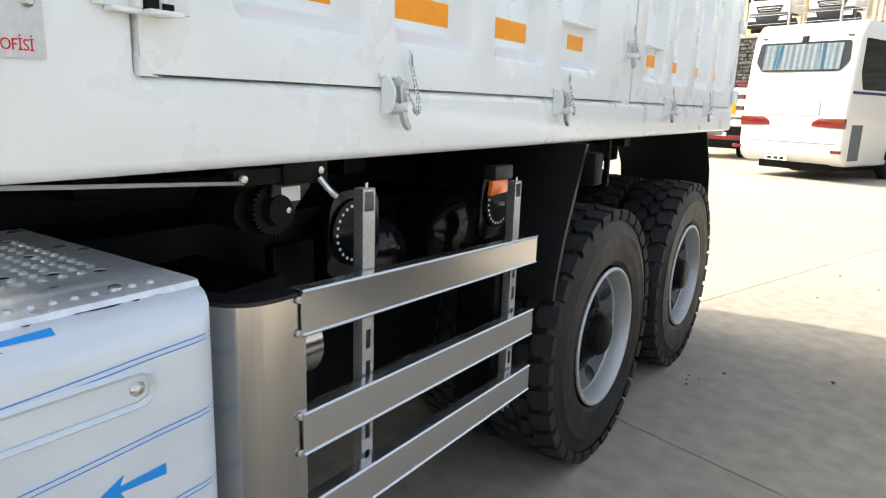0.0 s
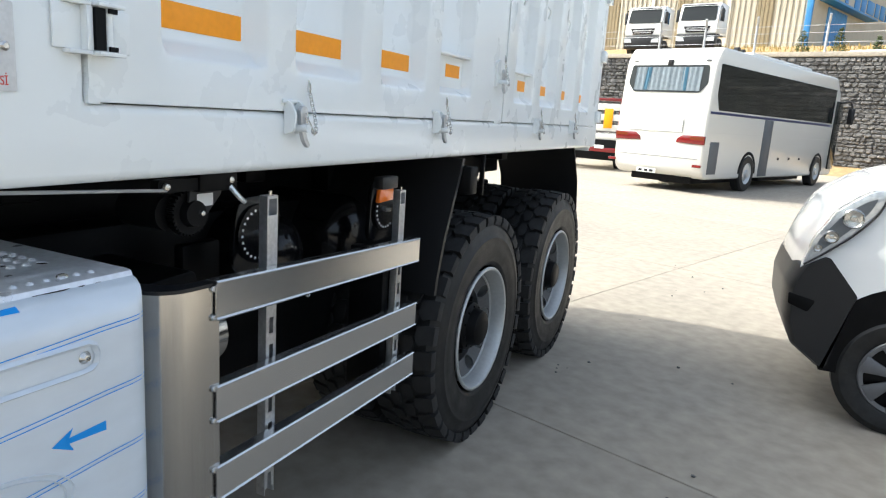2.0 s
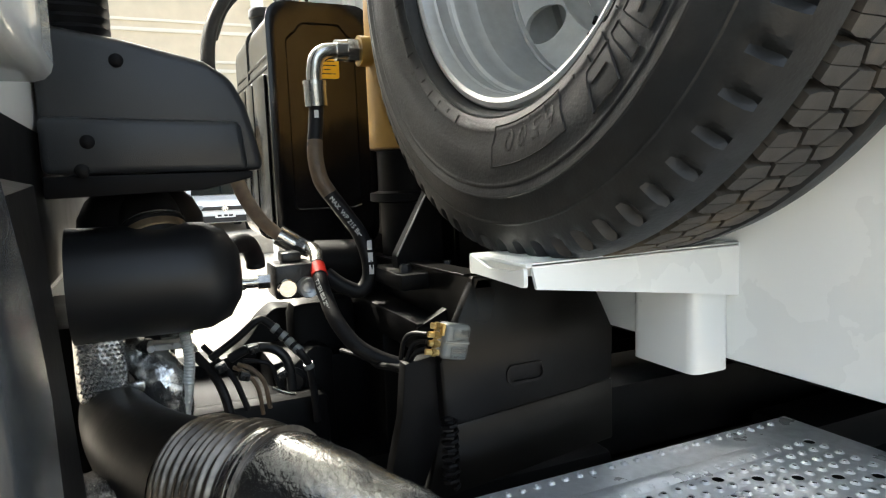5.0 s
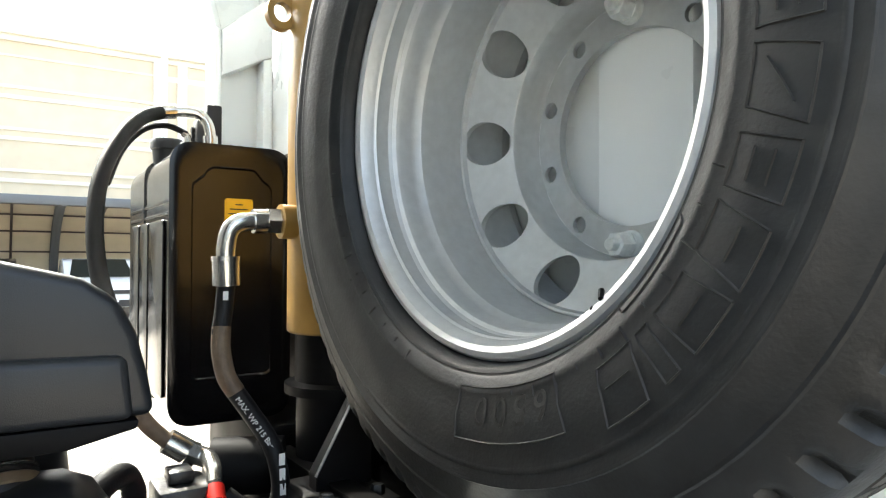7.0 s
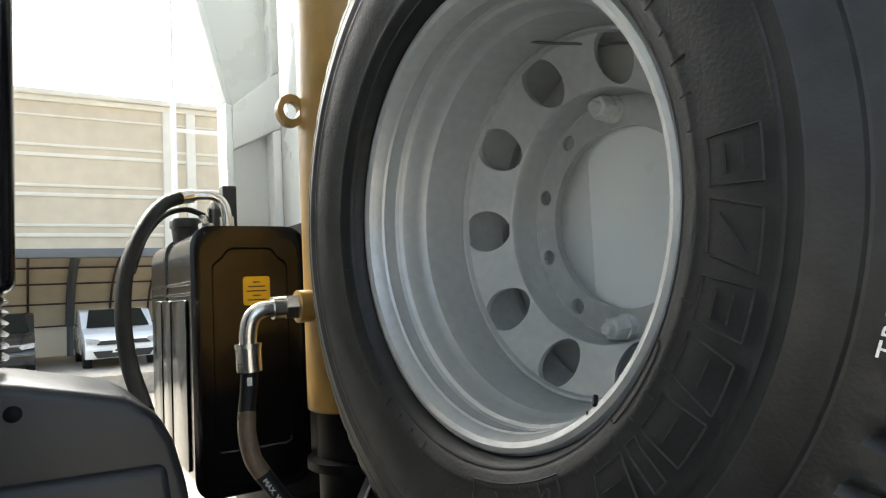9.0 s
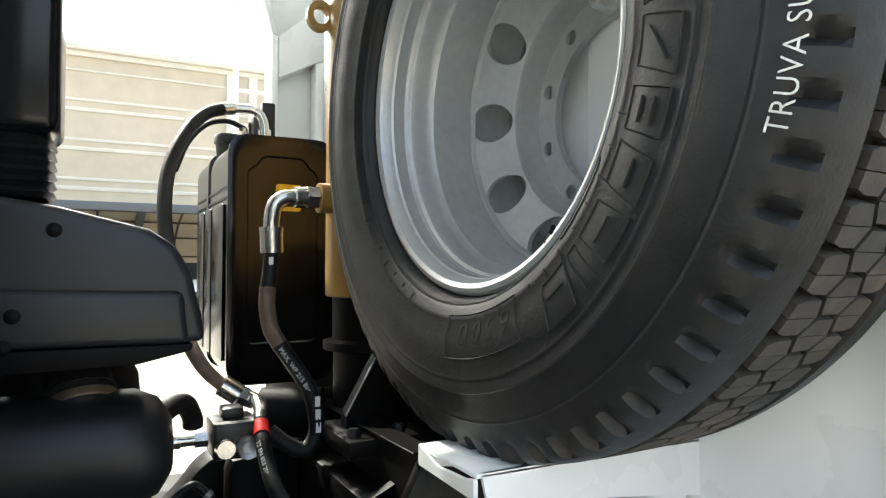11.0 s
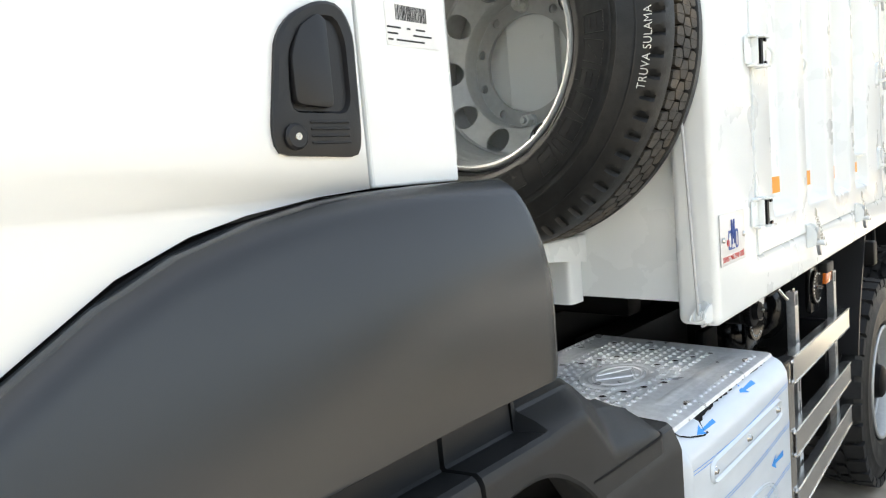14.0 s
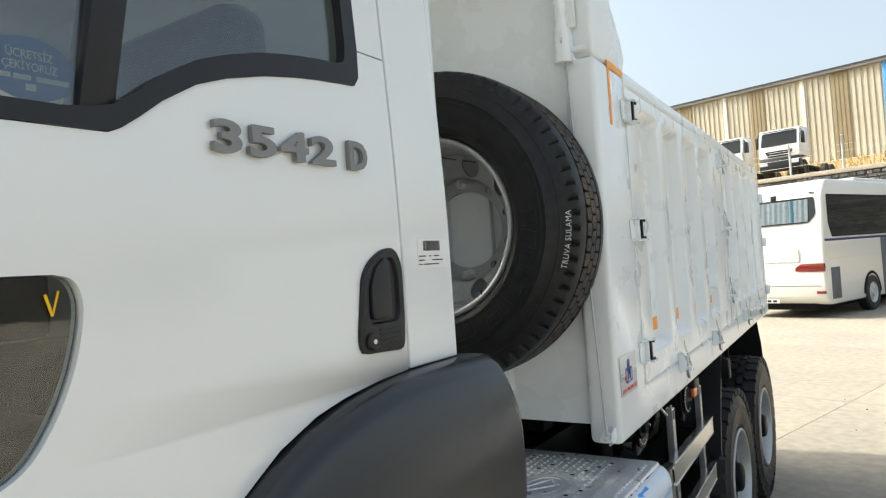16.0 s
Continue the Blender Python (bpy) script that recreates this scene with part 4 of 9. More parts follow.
# road wheels: outside faces to the left of the truck
def road_wheel(name, x_out, y, flip=False, label="black drive tyre on a silver rim"):
    R, W = 0.565, 0.315
    m = Matrix.Translation((x_out - W / 2 if not flip else x_out + W / 2, y, R - 0.014)) @ (SIDE if not flip else Matrix.Rotation(math.pi, 4, "Z") @ SIDE)
    edge, disc = 0.135, 0.000
    w = part(name, place(rim_barrel(edge, disc), m), RIM, truck, label)
    part("tyre", place(tyre_mesh(R, W, True), m), RUBBER, w, "black tyre sidewall")
    part("tread", place(tread_lug(R, W, 32), m), LUG, w, "deep black lugged tread")
    part("wheel_disc", place(rim_disc(disc), m), RIMD, w)
    bm = bmesh.new()
    lathe(bm, [(0.0, disc + 0.150), (0.070, disc + 0.150), (0.085, disc + 0.140), (0.096, disc + 0.10), (0.118, disc + 0.085), (0.124, disc + 0.03), (0.140, disc + 0.02), (0.140, disc - 0.05)], (0, 0, 0), (0, 0, 1), 40)
    for i in range(10):
        t = 2 * math.pi * i / 10
        c = (0.1675 * math.cos(t), 0.1675 * math.sin(t), disc)
        lathe(bm, [(0.0, 0.030), (0.012, 0.030), (0.016, 0.018), (0.017, 0.0)], c, (0, 0, 1), 8)
        c = (0.10 * math.cos(t + 0.3), 0.10 * math.sin(t + 0.3), disc + 0.08)
        lathe(bm, [(0.0, 0.02), (0.008, 0.02), (0.009, 0.0)], c, (0, 0, 1), 6)
    part("hub", place(bm, m), BLACKM, w, "black hub with wheel nuts")
    return w


AXLE_A, AXLE_B = 2.855, 4.225
for y, face in ((AXLE_A, -0.072), (AXLE_B, -0.106)):
    road_wheel("rear_wheel", face, y)
    R, W = 0.565, 0.315
    for x_out, flip in ((face - 0.35, False), (-2.405, True), (-2.055, True)):
        m = Matrix.Translation((x_out - W / 2 if not flip else x_out + W / 2, y, R - 0.014)) @ SIDE
        w = part("inner_wheel" if x_out > -2.4 else "rear_wheel", place(tyre_mesh(R, W, True), m), RUBBER, truck, "black tyre")
        part("tread", place(tread_lug(R, W, 40), m), LUG, w)
    bm = bmesh.new()
    cyl(bm, (-2.1, y, 0.55), (-0.4, y, 0.55), 0.11, 24)
    lathe(bm, [(0.0, -0.24), (0.16, -0.22), (0.24, -0.1), (0.26, 0), (0.24, 0.1), (0.16, 0.22), (0, 0.24)], (-1.25, y, 0.56), (0, 1, 0), 32)
    part("drive_axle", bm, BLACKM, truck, "black drive axle")
for x_out, flip in ((-0.10, False), (-2.40, True)):
    R, W = 0.52, 0.30
    m = Matrix.Translation((x_out - W / 2 if not flip else x_out + W / 2, -0.80, R - 0.014)) @ SIDE
    w = part("front_wheel", place(tyre_mesh(R, W), m), RUBBER, truck, "black front tyre")
    part("tread", place(tread_hex(R, W, 58), m), LUG, w)

# ---- cab ----
from mathutils.geometry import tessellate_polygon

CX = -0.05
ARCH = [(-1.75, 1.20), (-1.52, 1.30), (-1.36, 1.470), (-1.225, 1.629), (-1.146, 1.697), (-1.032, 1.771), (-0.95, 1.804), (-0.88, 1.820), (-0.78, 1.833), (-0.681, 1.838)]


def cab_x(z):
    """The cab side leans in a little above the waist."""
    return CX - 0.0 if z < 2.15 else CX - 0.055 * (z - 2.15) ** 1.2


def side_sheet(bm, outer, thick=0.03, cut=0.10):
    """A panel in the cab's side, cut into narrow upright strips so that it follows the lean; outer is (y, z)."""
    vs = [bm.verts.new((0, y, z)) for y, z in outer]
    for tri in tessellate_polygon([[Vector((y, z, 0)) for y, z in outer]]):
        bm.faces.new([vs[i] for i in tri])
    bmesh.ops.recalc_face_normals(bm, faces=bm.faces)
    zs = [z for _, z in outer]
    z = math.floor(min(zs) / cut) * cut + cut
    while z < max(zs):
        bmesh.ops.bisect_plane(bm, geom=bm.verts[:] + bm.edges[:] + bm.faces[:], plane_co=(0, 0, z), plane_no=(0, 0, 1))
        z += cut
    for v in bm.verts:
        v.co.x = cab_x(v.co.z)
    ret = bmesh.ops.extrude_face_region(bm, geom=bm.faces[:])
    bmesh.ops.translate(bm, vec=(-thick, 0, 0), verts=[v for v in ret["geom"] if isinstance(v, bmesh.types.BMVert)])
    bmesh.ops.recalc_face_normals(bm, faces=bm.faces)
    return bm


def soften(bm, off=0.004, lim=0.9):
    es = [e for e in bm.edges if len(e.link_faces) == 2 and e.calc_face_angle(0) > lim]
    bmesh.ops.bevel(bm, geom=es, offset=off, segments=2, profile=0.5, affect="EDGES", clamp_overlap=True)
    return bm


TOPZ = 2.93
WINY = [(-1.260, 2.236), (-1.232, 2.255), (-1.198, 2.281), (-1.14, 2.315), (-1.085, 2.335), (-1.01, 2.354), (-0.94, 2.366), (-0.88, 2.373), (-0.82, 2.378)]
# door below the window, as one upright sheet
low = ARCH[:-1] + [(-0.6905, 1.838)]
lower_edge = [(v.x, v.y) for v in (Vector((p.y, p.z)) for p in curve_points([(0, -1.352, 2.056), (0, -1.332, 2.050), (0, -1.3215, 2.034), (0, -1.3195, 2.008), (0, -1.3275, 1.965), (0, -1.342, 1.922), (0, -1.364, 1.880), (0, -1.393, 1.845), (0, -1.44, 1.822)], 4))]
door_pts = [(-1.76, 1.20)] + low + [(-0.6905, 2.45), (-0.770, 2.45), (-0.774, 2.397), (-0.792, 2.380)] + WINY[::-1] + [(-1.276, 2.229), (-1.50, 2.226), (-1.76, 2.223), (-1.76, 2.058)] + lower_edge + [(-1.50, 1.815), (-1.76, 1.815)]
bm = bmesh.new()
side_sheet(bm, door_pts)
door = part("cab_door", soften(bm), WHITE, truck, "glossy white cab door", 14)
bm = bmesh.new()
side_sheet(bm, [(-2.2, 1.20), (-1.766, 1.20), (-1.766, 2.223), (-2.2, 2.22)])
part("front_corner", soften(bm, 0.002), WHITE, truck)
bm = bmesh.new()
side_sheet(bm, [(-0.6835, 1.838), (-0.507, 1.838), (-0.507, TOPZ), (-0.6835, TOPZ)])
pillar = part("cab_pillar", soften(bm), WHITE, truck, "glossy white rear corner of the cab", 14)
bm = bmesh.new()
side_sheet(bm, [(-0.6905, 2.453), (-0.770, 2.453), (-0.770, 2.90), (-2.2, 2.90), (-2.2, TOPZ), (-0.6905, TOPZ)])
part("door_frame", soften(bm), WHITE, truck, "white frame above the cab window", 14)
# back wall, roof, far side, front, floor
bm = bmesh.new()
box(bm, (-2.42, -0.545, 1.846), (-0.085, -0.515, 2.94), 0.01, 2)
part("cab_back_wall", bm, WHITE, truck, "white back wall of the cab")
bm = bmesh.new()
box(bm, (-0.40, -0.530, 1.862), (-0.088, -0.453, 2.92), 0.016, 3)
part("cab_corner_moulding", bm, WHITE, truck, "white corner moulding behind the cab")
bm = bmesh.new()
box(bm, (-2.42, -0.545, 1.62), (-0.12, -0.518, 1.86), 0.01)
part("cab_back_skirt", bm, BLACKM, truck, "black skirt under the cab's back wall")
bm = bmesh.new()
box(bm, (-2.44, -2.2, 2.935), (-0.09, -0.51, 2.99), 0.03)
part("cab_roof", bm, WHITE, truck)
bm = bmesh.new()
box(bm, (-2.47, -2.2, 1.35), (-2.44, -0.52, 2.93), 0.008)
box(bm, (-2.42, -2.24, 1.35), (-0.085, -2.205, 2.05), 0.008)
part("cab_front", bm, WHITE, truck)
bm = bmesh.new()
box(bm, (-2.40, -2.215, 2.055), (-0.10, -2.207, 2.93))
screen = part("windscreen", bm, GLASS, truck, "tinted windscreen")
screen.visible_shadow = False
bm = bmesh.new()
box(bm, (-2.42, -2.18, 1.58), (-0.09, -0.55, 1.62))
box(bm, (-0.82, -1.25, 1.625), (-0.30, -0.75, 1.95), 0.06, 3)
box(bm, (-0.80, -0.86, 1.95), (-0.32, -0.72, 2.62), 0.06, 3)
part("cab_seat", bm, BLACKP, truck, "dark seat inside the cab")
bm = bmesh.new()
box(bm, (-0.30, -2.1, 1.72), (-2.2, -1.78, 2.12), 0.05, 3)
part("dashboard", bm, PLAST, truck)
bm = bmesh.new()
box(bm, (-0.26, -1.78, 1.66), (-0.086, -1.50, 1.95), 0.03, 3)
part("door_lining", bm, PLAST, truck)
TRIM = mat("olive_grey_trim", (0.30, 0.31, 0.26), 0.6, grain=0.1, gscale=30, bump=0.1, bscale=200)
bm = bmesh.new()
box(bm, (-0.62, -1.76, 1.63), (-0.58, -1.02, 2.20), 0.02, 3)
trim = part("inner_trim", bm, TRIM, truck, "olive grey trim inside the cab")
bm = bmesh.new()
prism(bm, rounded(rect(-1.42, -1.10, 1.955, 2.19), 0.02, 4), "x", -0.579, -0.573)
part("trim_recess", bm, BLACKP, trim)
bm = bmesh.new()
box(bm, (-0.577, -1.385, 1.95), (-0.568, -1.375, 2.19), 0.002)
part("trim_strip", bm, TRIM, trim)
bm = bmesh.new()
box(bm, (-0.56, -1.75, 1.64), (-0.20, -1.20, 1.86), 0.07, 4)
part("seat_base", bm, BLACKP, truck, "dark seat base inside the cab")
bm = bmesh.new()
box(bm, (-0.57, -1.76, 1.84), (-0.45, -1.20, 1.895), 0.02, 3)
part("seat_trim", bm, TRIM, truck)
# glazing with its black surround
bm = bmesh.new()
side_sheet(bm, [(-2.2, 2.223)] + [(-1.50, 2.229), (-1.276, 2.232)] + WINY + [(-0.790, 2.383), (-0.777, 2.400), (-0.773, 2.45), (-0.773, 2.897), (-2.2, 2.897)], 0.005)
glass_top = part("side_window", bm_moved(bm, Matrix.Translation((-0.016, 0, 0))), GLASS, truck, "dark tinted cab window")
glass_top.visible_shadow = False


def band(bm, inner, outer, x0, x1):
    n = len(inner)
    rows = [[(x0(z) if callable(x0) else x0, y, z) for y, z in inner], [(x1(z), y, z) for y, z in inner], [(x1(z), y, z) for y, z in outer], [(x0(z), y, z) for y, z in outer]]
    strip(bm, rows + [rows[0]])
    return bm


edge_out = [(-1.90, 2.222), (-1.50, 2.228), (-1.30, 2.229), (-1.276, 2.231)] + WINY + [(-0.789, 2.381), (-0.776, 2.398), (-0.772, 2.45), (-0.772, 2.90)]
edge_in = [(-1.90, 2.246), (-1.50, 2.252), (-1.33, 2.254), (-1.298, 2.258), (-1.268, 2.265), (-1.240, 2.283), (-1.203, 2.312), (-1.14, 2.350), (-1.085, 2.371), (-1.01, 2.392), (-0.94, 2.404), (-0.88, 2.411), (-0.83, 2.415), (-0.815, 2.421), (-0.810, 2.431), (-0.806, 2.46), (-0.806, 2.90)]
bm = band(bmesh.new(), edge_in, edge_out, lambda z: cab_x(z) - 0.018, lambda z: cab_x(z) + 0.003)
part("window_seal", bm, BLACKP, truck, "black rubber window seal")
bm = bmesh.new()
prism(bm, [(-1.262, 2.245), (-1.308, 2.245), (-1.192, 2.90), (-1.146, 2.90)], "x", -0.105, -0.060, 0.004)
part("window_divider", bm, BLACKP, truck, "black upright between the window panes")
bm = bmesh.new()
prism(bm, ([(-1.75, 2.053)] + [(y_ - 0.003, z_) for y_, z_ in lower_edge[1:]] + [(-1.75, 1.818)])[::-1], "x", -0.066, -0.060)
lowglass = part("lower_window", bm, GLASS, truck, "dark lower window of the cab door")
lowglass.visible_shadow = False
bm = bmesh.new()
tube(bm, [(-0.0575, -1.358, 2.034), (-0.0575, -1.351, 2.009)], 0.0018, 8, 1)
tube(bm, [(-0.0575, -1.351, 2.009), (-0.0575, -1.343, 2.037)], 0.0013, 8, 1)
part("chalk_tick", bm, YELLOW, lowglass, "yellow marker tick")
# round sticker on the glass
bm = bmesh.new()
el = [(-1.350 + 0.053 * math.cos(t), 2.298 + 0.038 * math.sin(t)) for t in (2 * math.pi * i / 40 for i in range(40))]
prism(bm, el, "x", -0.0815, -0.0808)
sticker = part("oval_sticker", bm, mat("blue_sticker", (0.02, 0.14, 0.40), 0.4), glass_top, "blue oval sticker with white words")
for text, y, z, w_ in (("\u00dcCRETS\u0130Z", -1.377, 2.3095, 0.053), ("\u00c7EK\u0130YORUZ", -1.381, 2.2955, 0.062)):
    bm = letters(text, 0.0145, 0.0002, spacing=0.95)
    k_ = max(v.co.x for v in bm.verts)
    part("sticker_words", on_side(bm_moved(bm, Matrix.Diagonal((w_ / k_, 1, 1, 1))), -0.0804, y, z), PAPER, glass_top)
bm = bmesh.new()
for y0, y1, z in ((-1.392, -1.372, 2.284), (-1.369, -1.350, 2.284), (-1.344, -1.306, 2.284)):
    box(bm, (-0.0808, y0, z), (-0.0802, y1, z + 0.006))
box(bm, (-0.0808, -1.356, 2.272), (-0.0802, -1.345, 2.280))
part("sticker_bars", bm, PAPER, glass_top)

# handle in the door
RAISE = Matrix.Translation((0, 0, 0.0145))
HO = rounded([(-0.831, 1.872), (-0.705, 1.866), (-0.700, 1.90), (-0.698, 2.03), (-0.716, 2.062), (-0.752, 2.062), (-0.795, 2.040), (-0.818, 2.012), (-0.826, 1.96), (-0.836, 1.90)], 0.016, 4)
HI = rounded([(-0.806, 1.922), (-0.722, 1.922), (-0.714, 1.94), (-0.714, 2.015), (-0.725, 2.044), (-0.752, 2.044), (-0.784, 2.026), (-0.803, 1.998), (-0.808, 1.95)], 0.012, 4)
def resample(pts, n):
    out, tot = [], 0
    segs = [(Vector(a), Vector(b)) for a, b in zip(pts, pts[1:] + pts[:1])]
    length = sum((b - a).length for a, b in segs)
    for i in range(n):
        want = length * i / n
        acc = 0
        for a, b in segs:
            l = (b - a).length
            if acc + l >= want:
                out.append(tuple(a + (b - a) * ((want - acc) / max(l, 1e-9))))
                break
            acc += l
    return out
ho, hi_ = resample(HO, 48), resample(HI, 48)
bm = bmesh.new()
rows = [[(CX - 0.002, y, z) for y, z in ho], [(CX + 0.006, y, z) for y, z in ho], [(CX + 0.009, *(Vector(p) + (Vector(q) - Vector(p)) * 0.25)) for p, q in zip(ho, hi_)],
        [(CX + 0.008, y, z) for y, z in hi_], [(CX + 0.0015, *(Vector(q) + (Vector((-0.755, 1.98)) - Vector(q)) * 0.06)) for q in hi_]]
R_ = strip(bm, rows, True)
bm.faces.new(R_[-1])
handle = part("door_handle", bm_moved(bm, RAISE), BLACKP, truck, "black recessed plastic door handle")
bm = bmesh.new()
prism(bm, rounded([(-0.802, 1.932), (-0.745, 1.928), (-0.745, 2.038), (-0.758, 2.044), (-0.786, 2.026), (-0.802, 1.99)], 0.010, 3), "x", CX + 0.0016, CX + 0.013, 0.004)
part("grip", bm_moved(bm, RAISE), BLACKP, handle)
bm = bmesh.new()
lathe(bm, [(0.0, 0.011), (0.013, 0.011), (0.016, 0.008), (0.016, 0.0)], (CX + 0.006, -0.808, 1.893), (1, 0, 0), 24)
part("lock", bm_moved(bm, RAISE), BLACKP, handle)
bm = bmesh.new()
lathe(bm, [(0.0, 0.0125), (0.0045, 0.0125), (0.0052, 0.010)], (CX + 0.006, -0.808, 1.893), (1, 0, 0), 16)
part("key_cylinder", bm_moved(bm, RAISE), CHROME, handle)
bm = bmesh.new()
for k in range(4):
    box(bm, (CX + 0.0075, -0.783, 1.884 + 0.0085 * k), (CX + 0.0105, -0.722, 1.8875 + 0.0085 * k), 0.001, 1)
part("grip_ridges", bm_moved(bm, RAISE), BLACKP, handle)
# barcode label
bm = bmesh.new()
box(bm, (CX + 0.0005, -0.630, 2.026), (CX + 0.0009, -0.525, 2.086))
lab = part("barcode_label", bm_moved(bm, Matrix.Translation((0, -0.003, 0.007))), PAPER, truck, "white label with a barcode")
bm = bmesh.new()
y = -0.610
while y < -0.548:
    w = random.choice((0.0008, 0.0012, 0.002))
    box(bm, (CX + 0.0009, y, 2.062), (CX + 0.0013, y + w, 2.083))
    y += w + random.choice((0.0008, 0.0012))
for k, row in enumerate(((-0.628, -0.602, -0.590, -0.583, -0.572, -0.553), (-0.628, -0.608, -0.578, -0.540), (-0.628, -0.618, -0.612, -0.556))):
    for y0, y1 in zip(row[::2], row[1::2]):
        box(bm, (CX + 0.0009, y0, 2.0500 - 0.0085 * k), (CX + 0.0013, y1, 2.0525 - 0.0085 * k))
part("barcode_print", bm_moved(bm, Matrix.Translation((0, -0.003, 0.007))), INK, lab)
# raised model number
bm = letters("3542", 0.064, 0.005, spacing=1.12, offset=0.0022)
W_ = max(v.co.x for v in bm.verts)
bm_moved(bm, Matrix.Diagonal((0.258 / W_, 1, 1, 1)))
part("number_badge", on_side(bm, CX + 0.005, -1.130, 2.2225), BADGE, door, "raised grey model number")
bm = letters("D", 0.070, 0.005, offset=0.0024)
part("letter_badge", on_side(bm, CX + 0.005, -0.838, 2.2205), BADGE, door, "raised grey letter")

# ---- dark plastic wing over the front wheel ----
def wing_x(drop, y=-0.46):
    """The wing's outer skin by the drop below its top edge: flat below, rolling in towards the cab above, further down towards the front."""
    f = min(1.0, max(0.0, (-0.50 - y) / 0.60))
    f = f * f * (3 - 2 * f)
    return 0.065 - (0.050 + 0.016 * f) * max(0.0, 1 - drop / (0.19 + 0.21 * f)) ** (2.2 - 0.55 * f) - 0.018 * max(0.0, 1 - drop / 0.03) ** 2


def wing_end(z):
    """The rear edge of the wing, raked at the top and rounded at the foot."""
    line = [(1.515, -0.462), (1.522, -0.450), (1.528, -0.445), (1.54, -0.441), (1.60, -0.439), (1.676, -0.440), (1.72, -0.444), (1.78, -0.452), (1.828, -0.464), (1.850, -0.474)]
    for (z0, y0), (z1, y1) in zip(line, line[1:]):
        if z <= z1:
            return y0 + (y1 - y0) * (z - z0) / (z1 - z0)
    return line[-1][1]


top = [(-1.70, 1.18), (-1.52, 1.296), (-1.36, 1.464), (-1.225, 1.622), (-1.146, 1.692), (-1.06, 1.748), (-0.98, 1.786), (-0.888, 1.812), (-0.80, 1.827), (-0.72, 1.834), (-0.61, 1.8365), (-0.50, 1.8365)]
bottom = [(-1.70, 1.16), (-1.52, 1.27), (-1.36, 1.37), (-1.225, 1.445), (-1.146, 1.476), (-1.06, 1.496), (-0.98, 1.508), (-0.888, 1.517), (-0.80, 1.520), (-0.72, 1.522), (-0.61, 1.523), (-0.50, 1.522)]
LEVELS = [0, 0.01, 0.025, 0.045, 0.07, 0.10, 0.14, 0.18, 0.23, 0.29, 0.36, 0.44, 0.53, 0.63, 0.73, 0.83, 0.91, 0.96, 0.985, 1.0]
bm = bmesh.new()
rows = []
for (y0, z0), (y1, z1) in zip(top, bottom):
    line = []
    for f in LEVELS:
        y, z = y0 + (y1 - y0) * f, z0 + (z1 - z0) * f
        line.append((wing_x(z0 - z, y), y, z))
    rows.append([(-0.30 if y0 < -0.55 else -0.10, y0, z0 - 0.010), (-0.060, y0, z0)] + line + [(0.055, y1, z1 - 0.006), (0.02, y1, z1 - 0.002)])
y0, z0, z1 = -0.50, 1.8365, 1.522
for s_ in (0.3, 0.6, 0.85, 0.96, 1.0, 1.03):
    line = []
    for f in LEVELS:
        z = z0 + (z1 - z0) * f
        e_ = wing_end(z)
        y = y0 + (e_ - y0) * s_ if s_ <= 1 else e_ + 0.003
        line.append((wing_x(z0 - z, y) - (0.0 if s_ < 0.9 else (0.0015 if s_ < 1 else (0.006 if s_ == 1 else 0.020))), y, z))
    rows.append([(-0.10, line[0][1], z0 - 0.006), (-0.060, line[0][1], z0)] + line + [(0.045, line[-1][1], z1 - 0.005), (0.02, line[-1][1], z1 - 0.002)])
rows.append([(min(x, -0.02), y, z) for x, y, z in rows[-1]])
strip(bm, rows)
bmesh.ops.remove_doubles(bm, verts=bm.verts, dist=0.0004)
wing = part("front_wing", bm, PLAST, truck, "dark grey plastic wing over the front wheel", 50)
bm = bmesh.new()
tube(bm, [(CX - 0.006, y, z - 0.012) for y, z in ARCH[2:]] + [(CX - 0.006, -0.60, 1.825), (CX - 0.006, -0.512, 1.825)], 0.007, 8, 3)
part("wing_seal", bm, BLACKM, truck, "black seal between cab and wing")
bm = bmesh.new()
strip(bm, [[(-0.02, y, z - 0.05), (-0.40, y, z - 0.03)] for y, z in [(-1.7, 1.0)] + top[1:-1] + [(-0.48, 1.80), (-0.46, 1.45)]])
part("wheel_housing", bm, BLACKM, truck)

# lower mudguard, in two mouldings with a gap
def guard_piece(name, stations, bot):
    """Stations of (y at the lip, skew of the inner edge, inner height, recess height, lip height)."""
    bm = bmesh.new()
    rows = []
    for y, skew, zi, zr, zo in stations:
        zb = min(bot(y), zo - 0.034)
        sec = [(-0.075, zb - 0.01), (-0.075, zi - 0.03), (-0.072, zi - 0.008), (-0.064, zi), (-0.030, zi), (-0.026, zi - 0.003), (-0.024, zr + 0.004), (-0.020, zr), (0.012, (zr + zo) / 2 + 0.002), (0.038, zo + 0.002), (0.046, zo - 0.003), (0.051, zo - 0.012), (0.052, zo - 0.022), (0.052, zb + 0.008), (0.047, zb), (-0.03, zb - 0.004)]
        rows.append([(x, y + skew * min(1.3, max(0.0, (0.051 - x) / 0.10)), z) for x, z in sec])
    strip(bm, rows)
    for row in (rows[0], rows[-1]):
        bm.faces.new([bm.verts.new(p) for p in row])
    bmesh.ops.remove_doubles(bm, verts=bm.verts, dist=0.0005)
    return part(name, bm, GUARDP, truck, "black textured plastic mudguard moulding", 28)


def arch_z(y):
    d = y + 0.52
    return ARCHTOP - (3.0 if d > 0 else 0.9) * d * d


ARCHTOP = 1.374


def ledge(y):
    return (y, 0.0, 1.515, 1.424, 1.430)


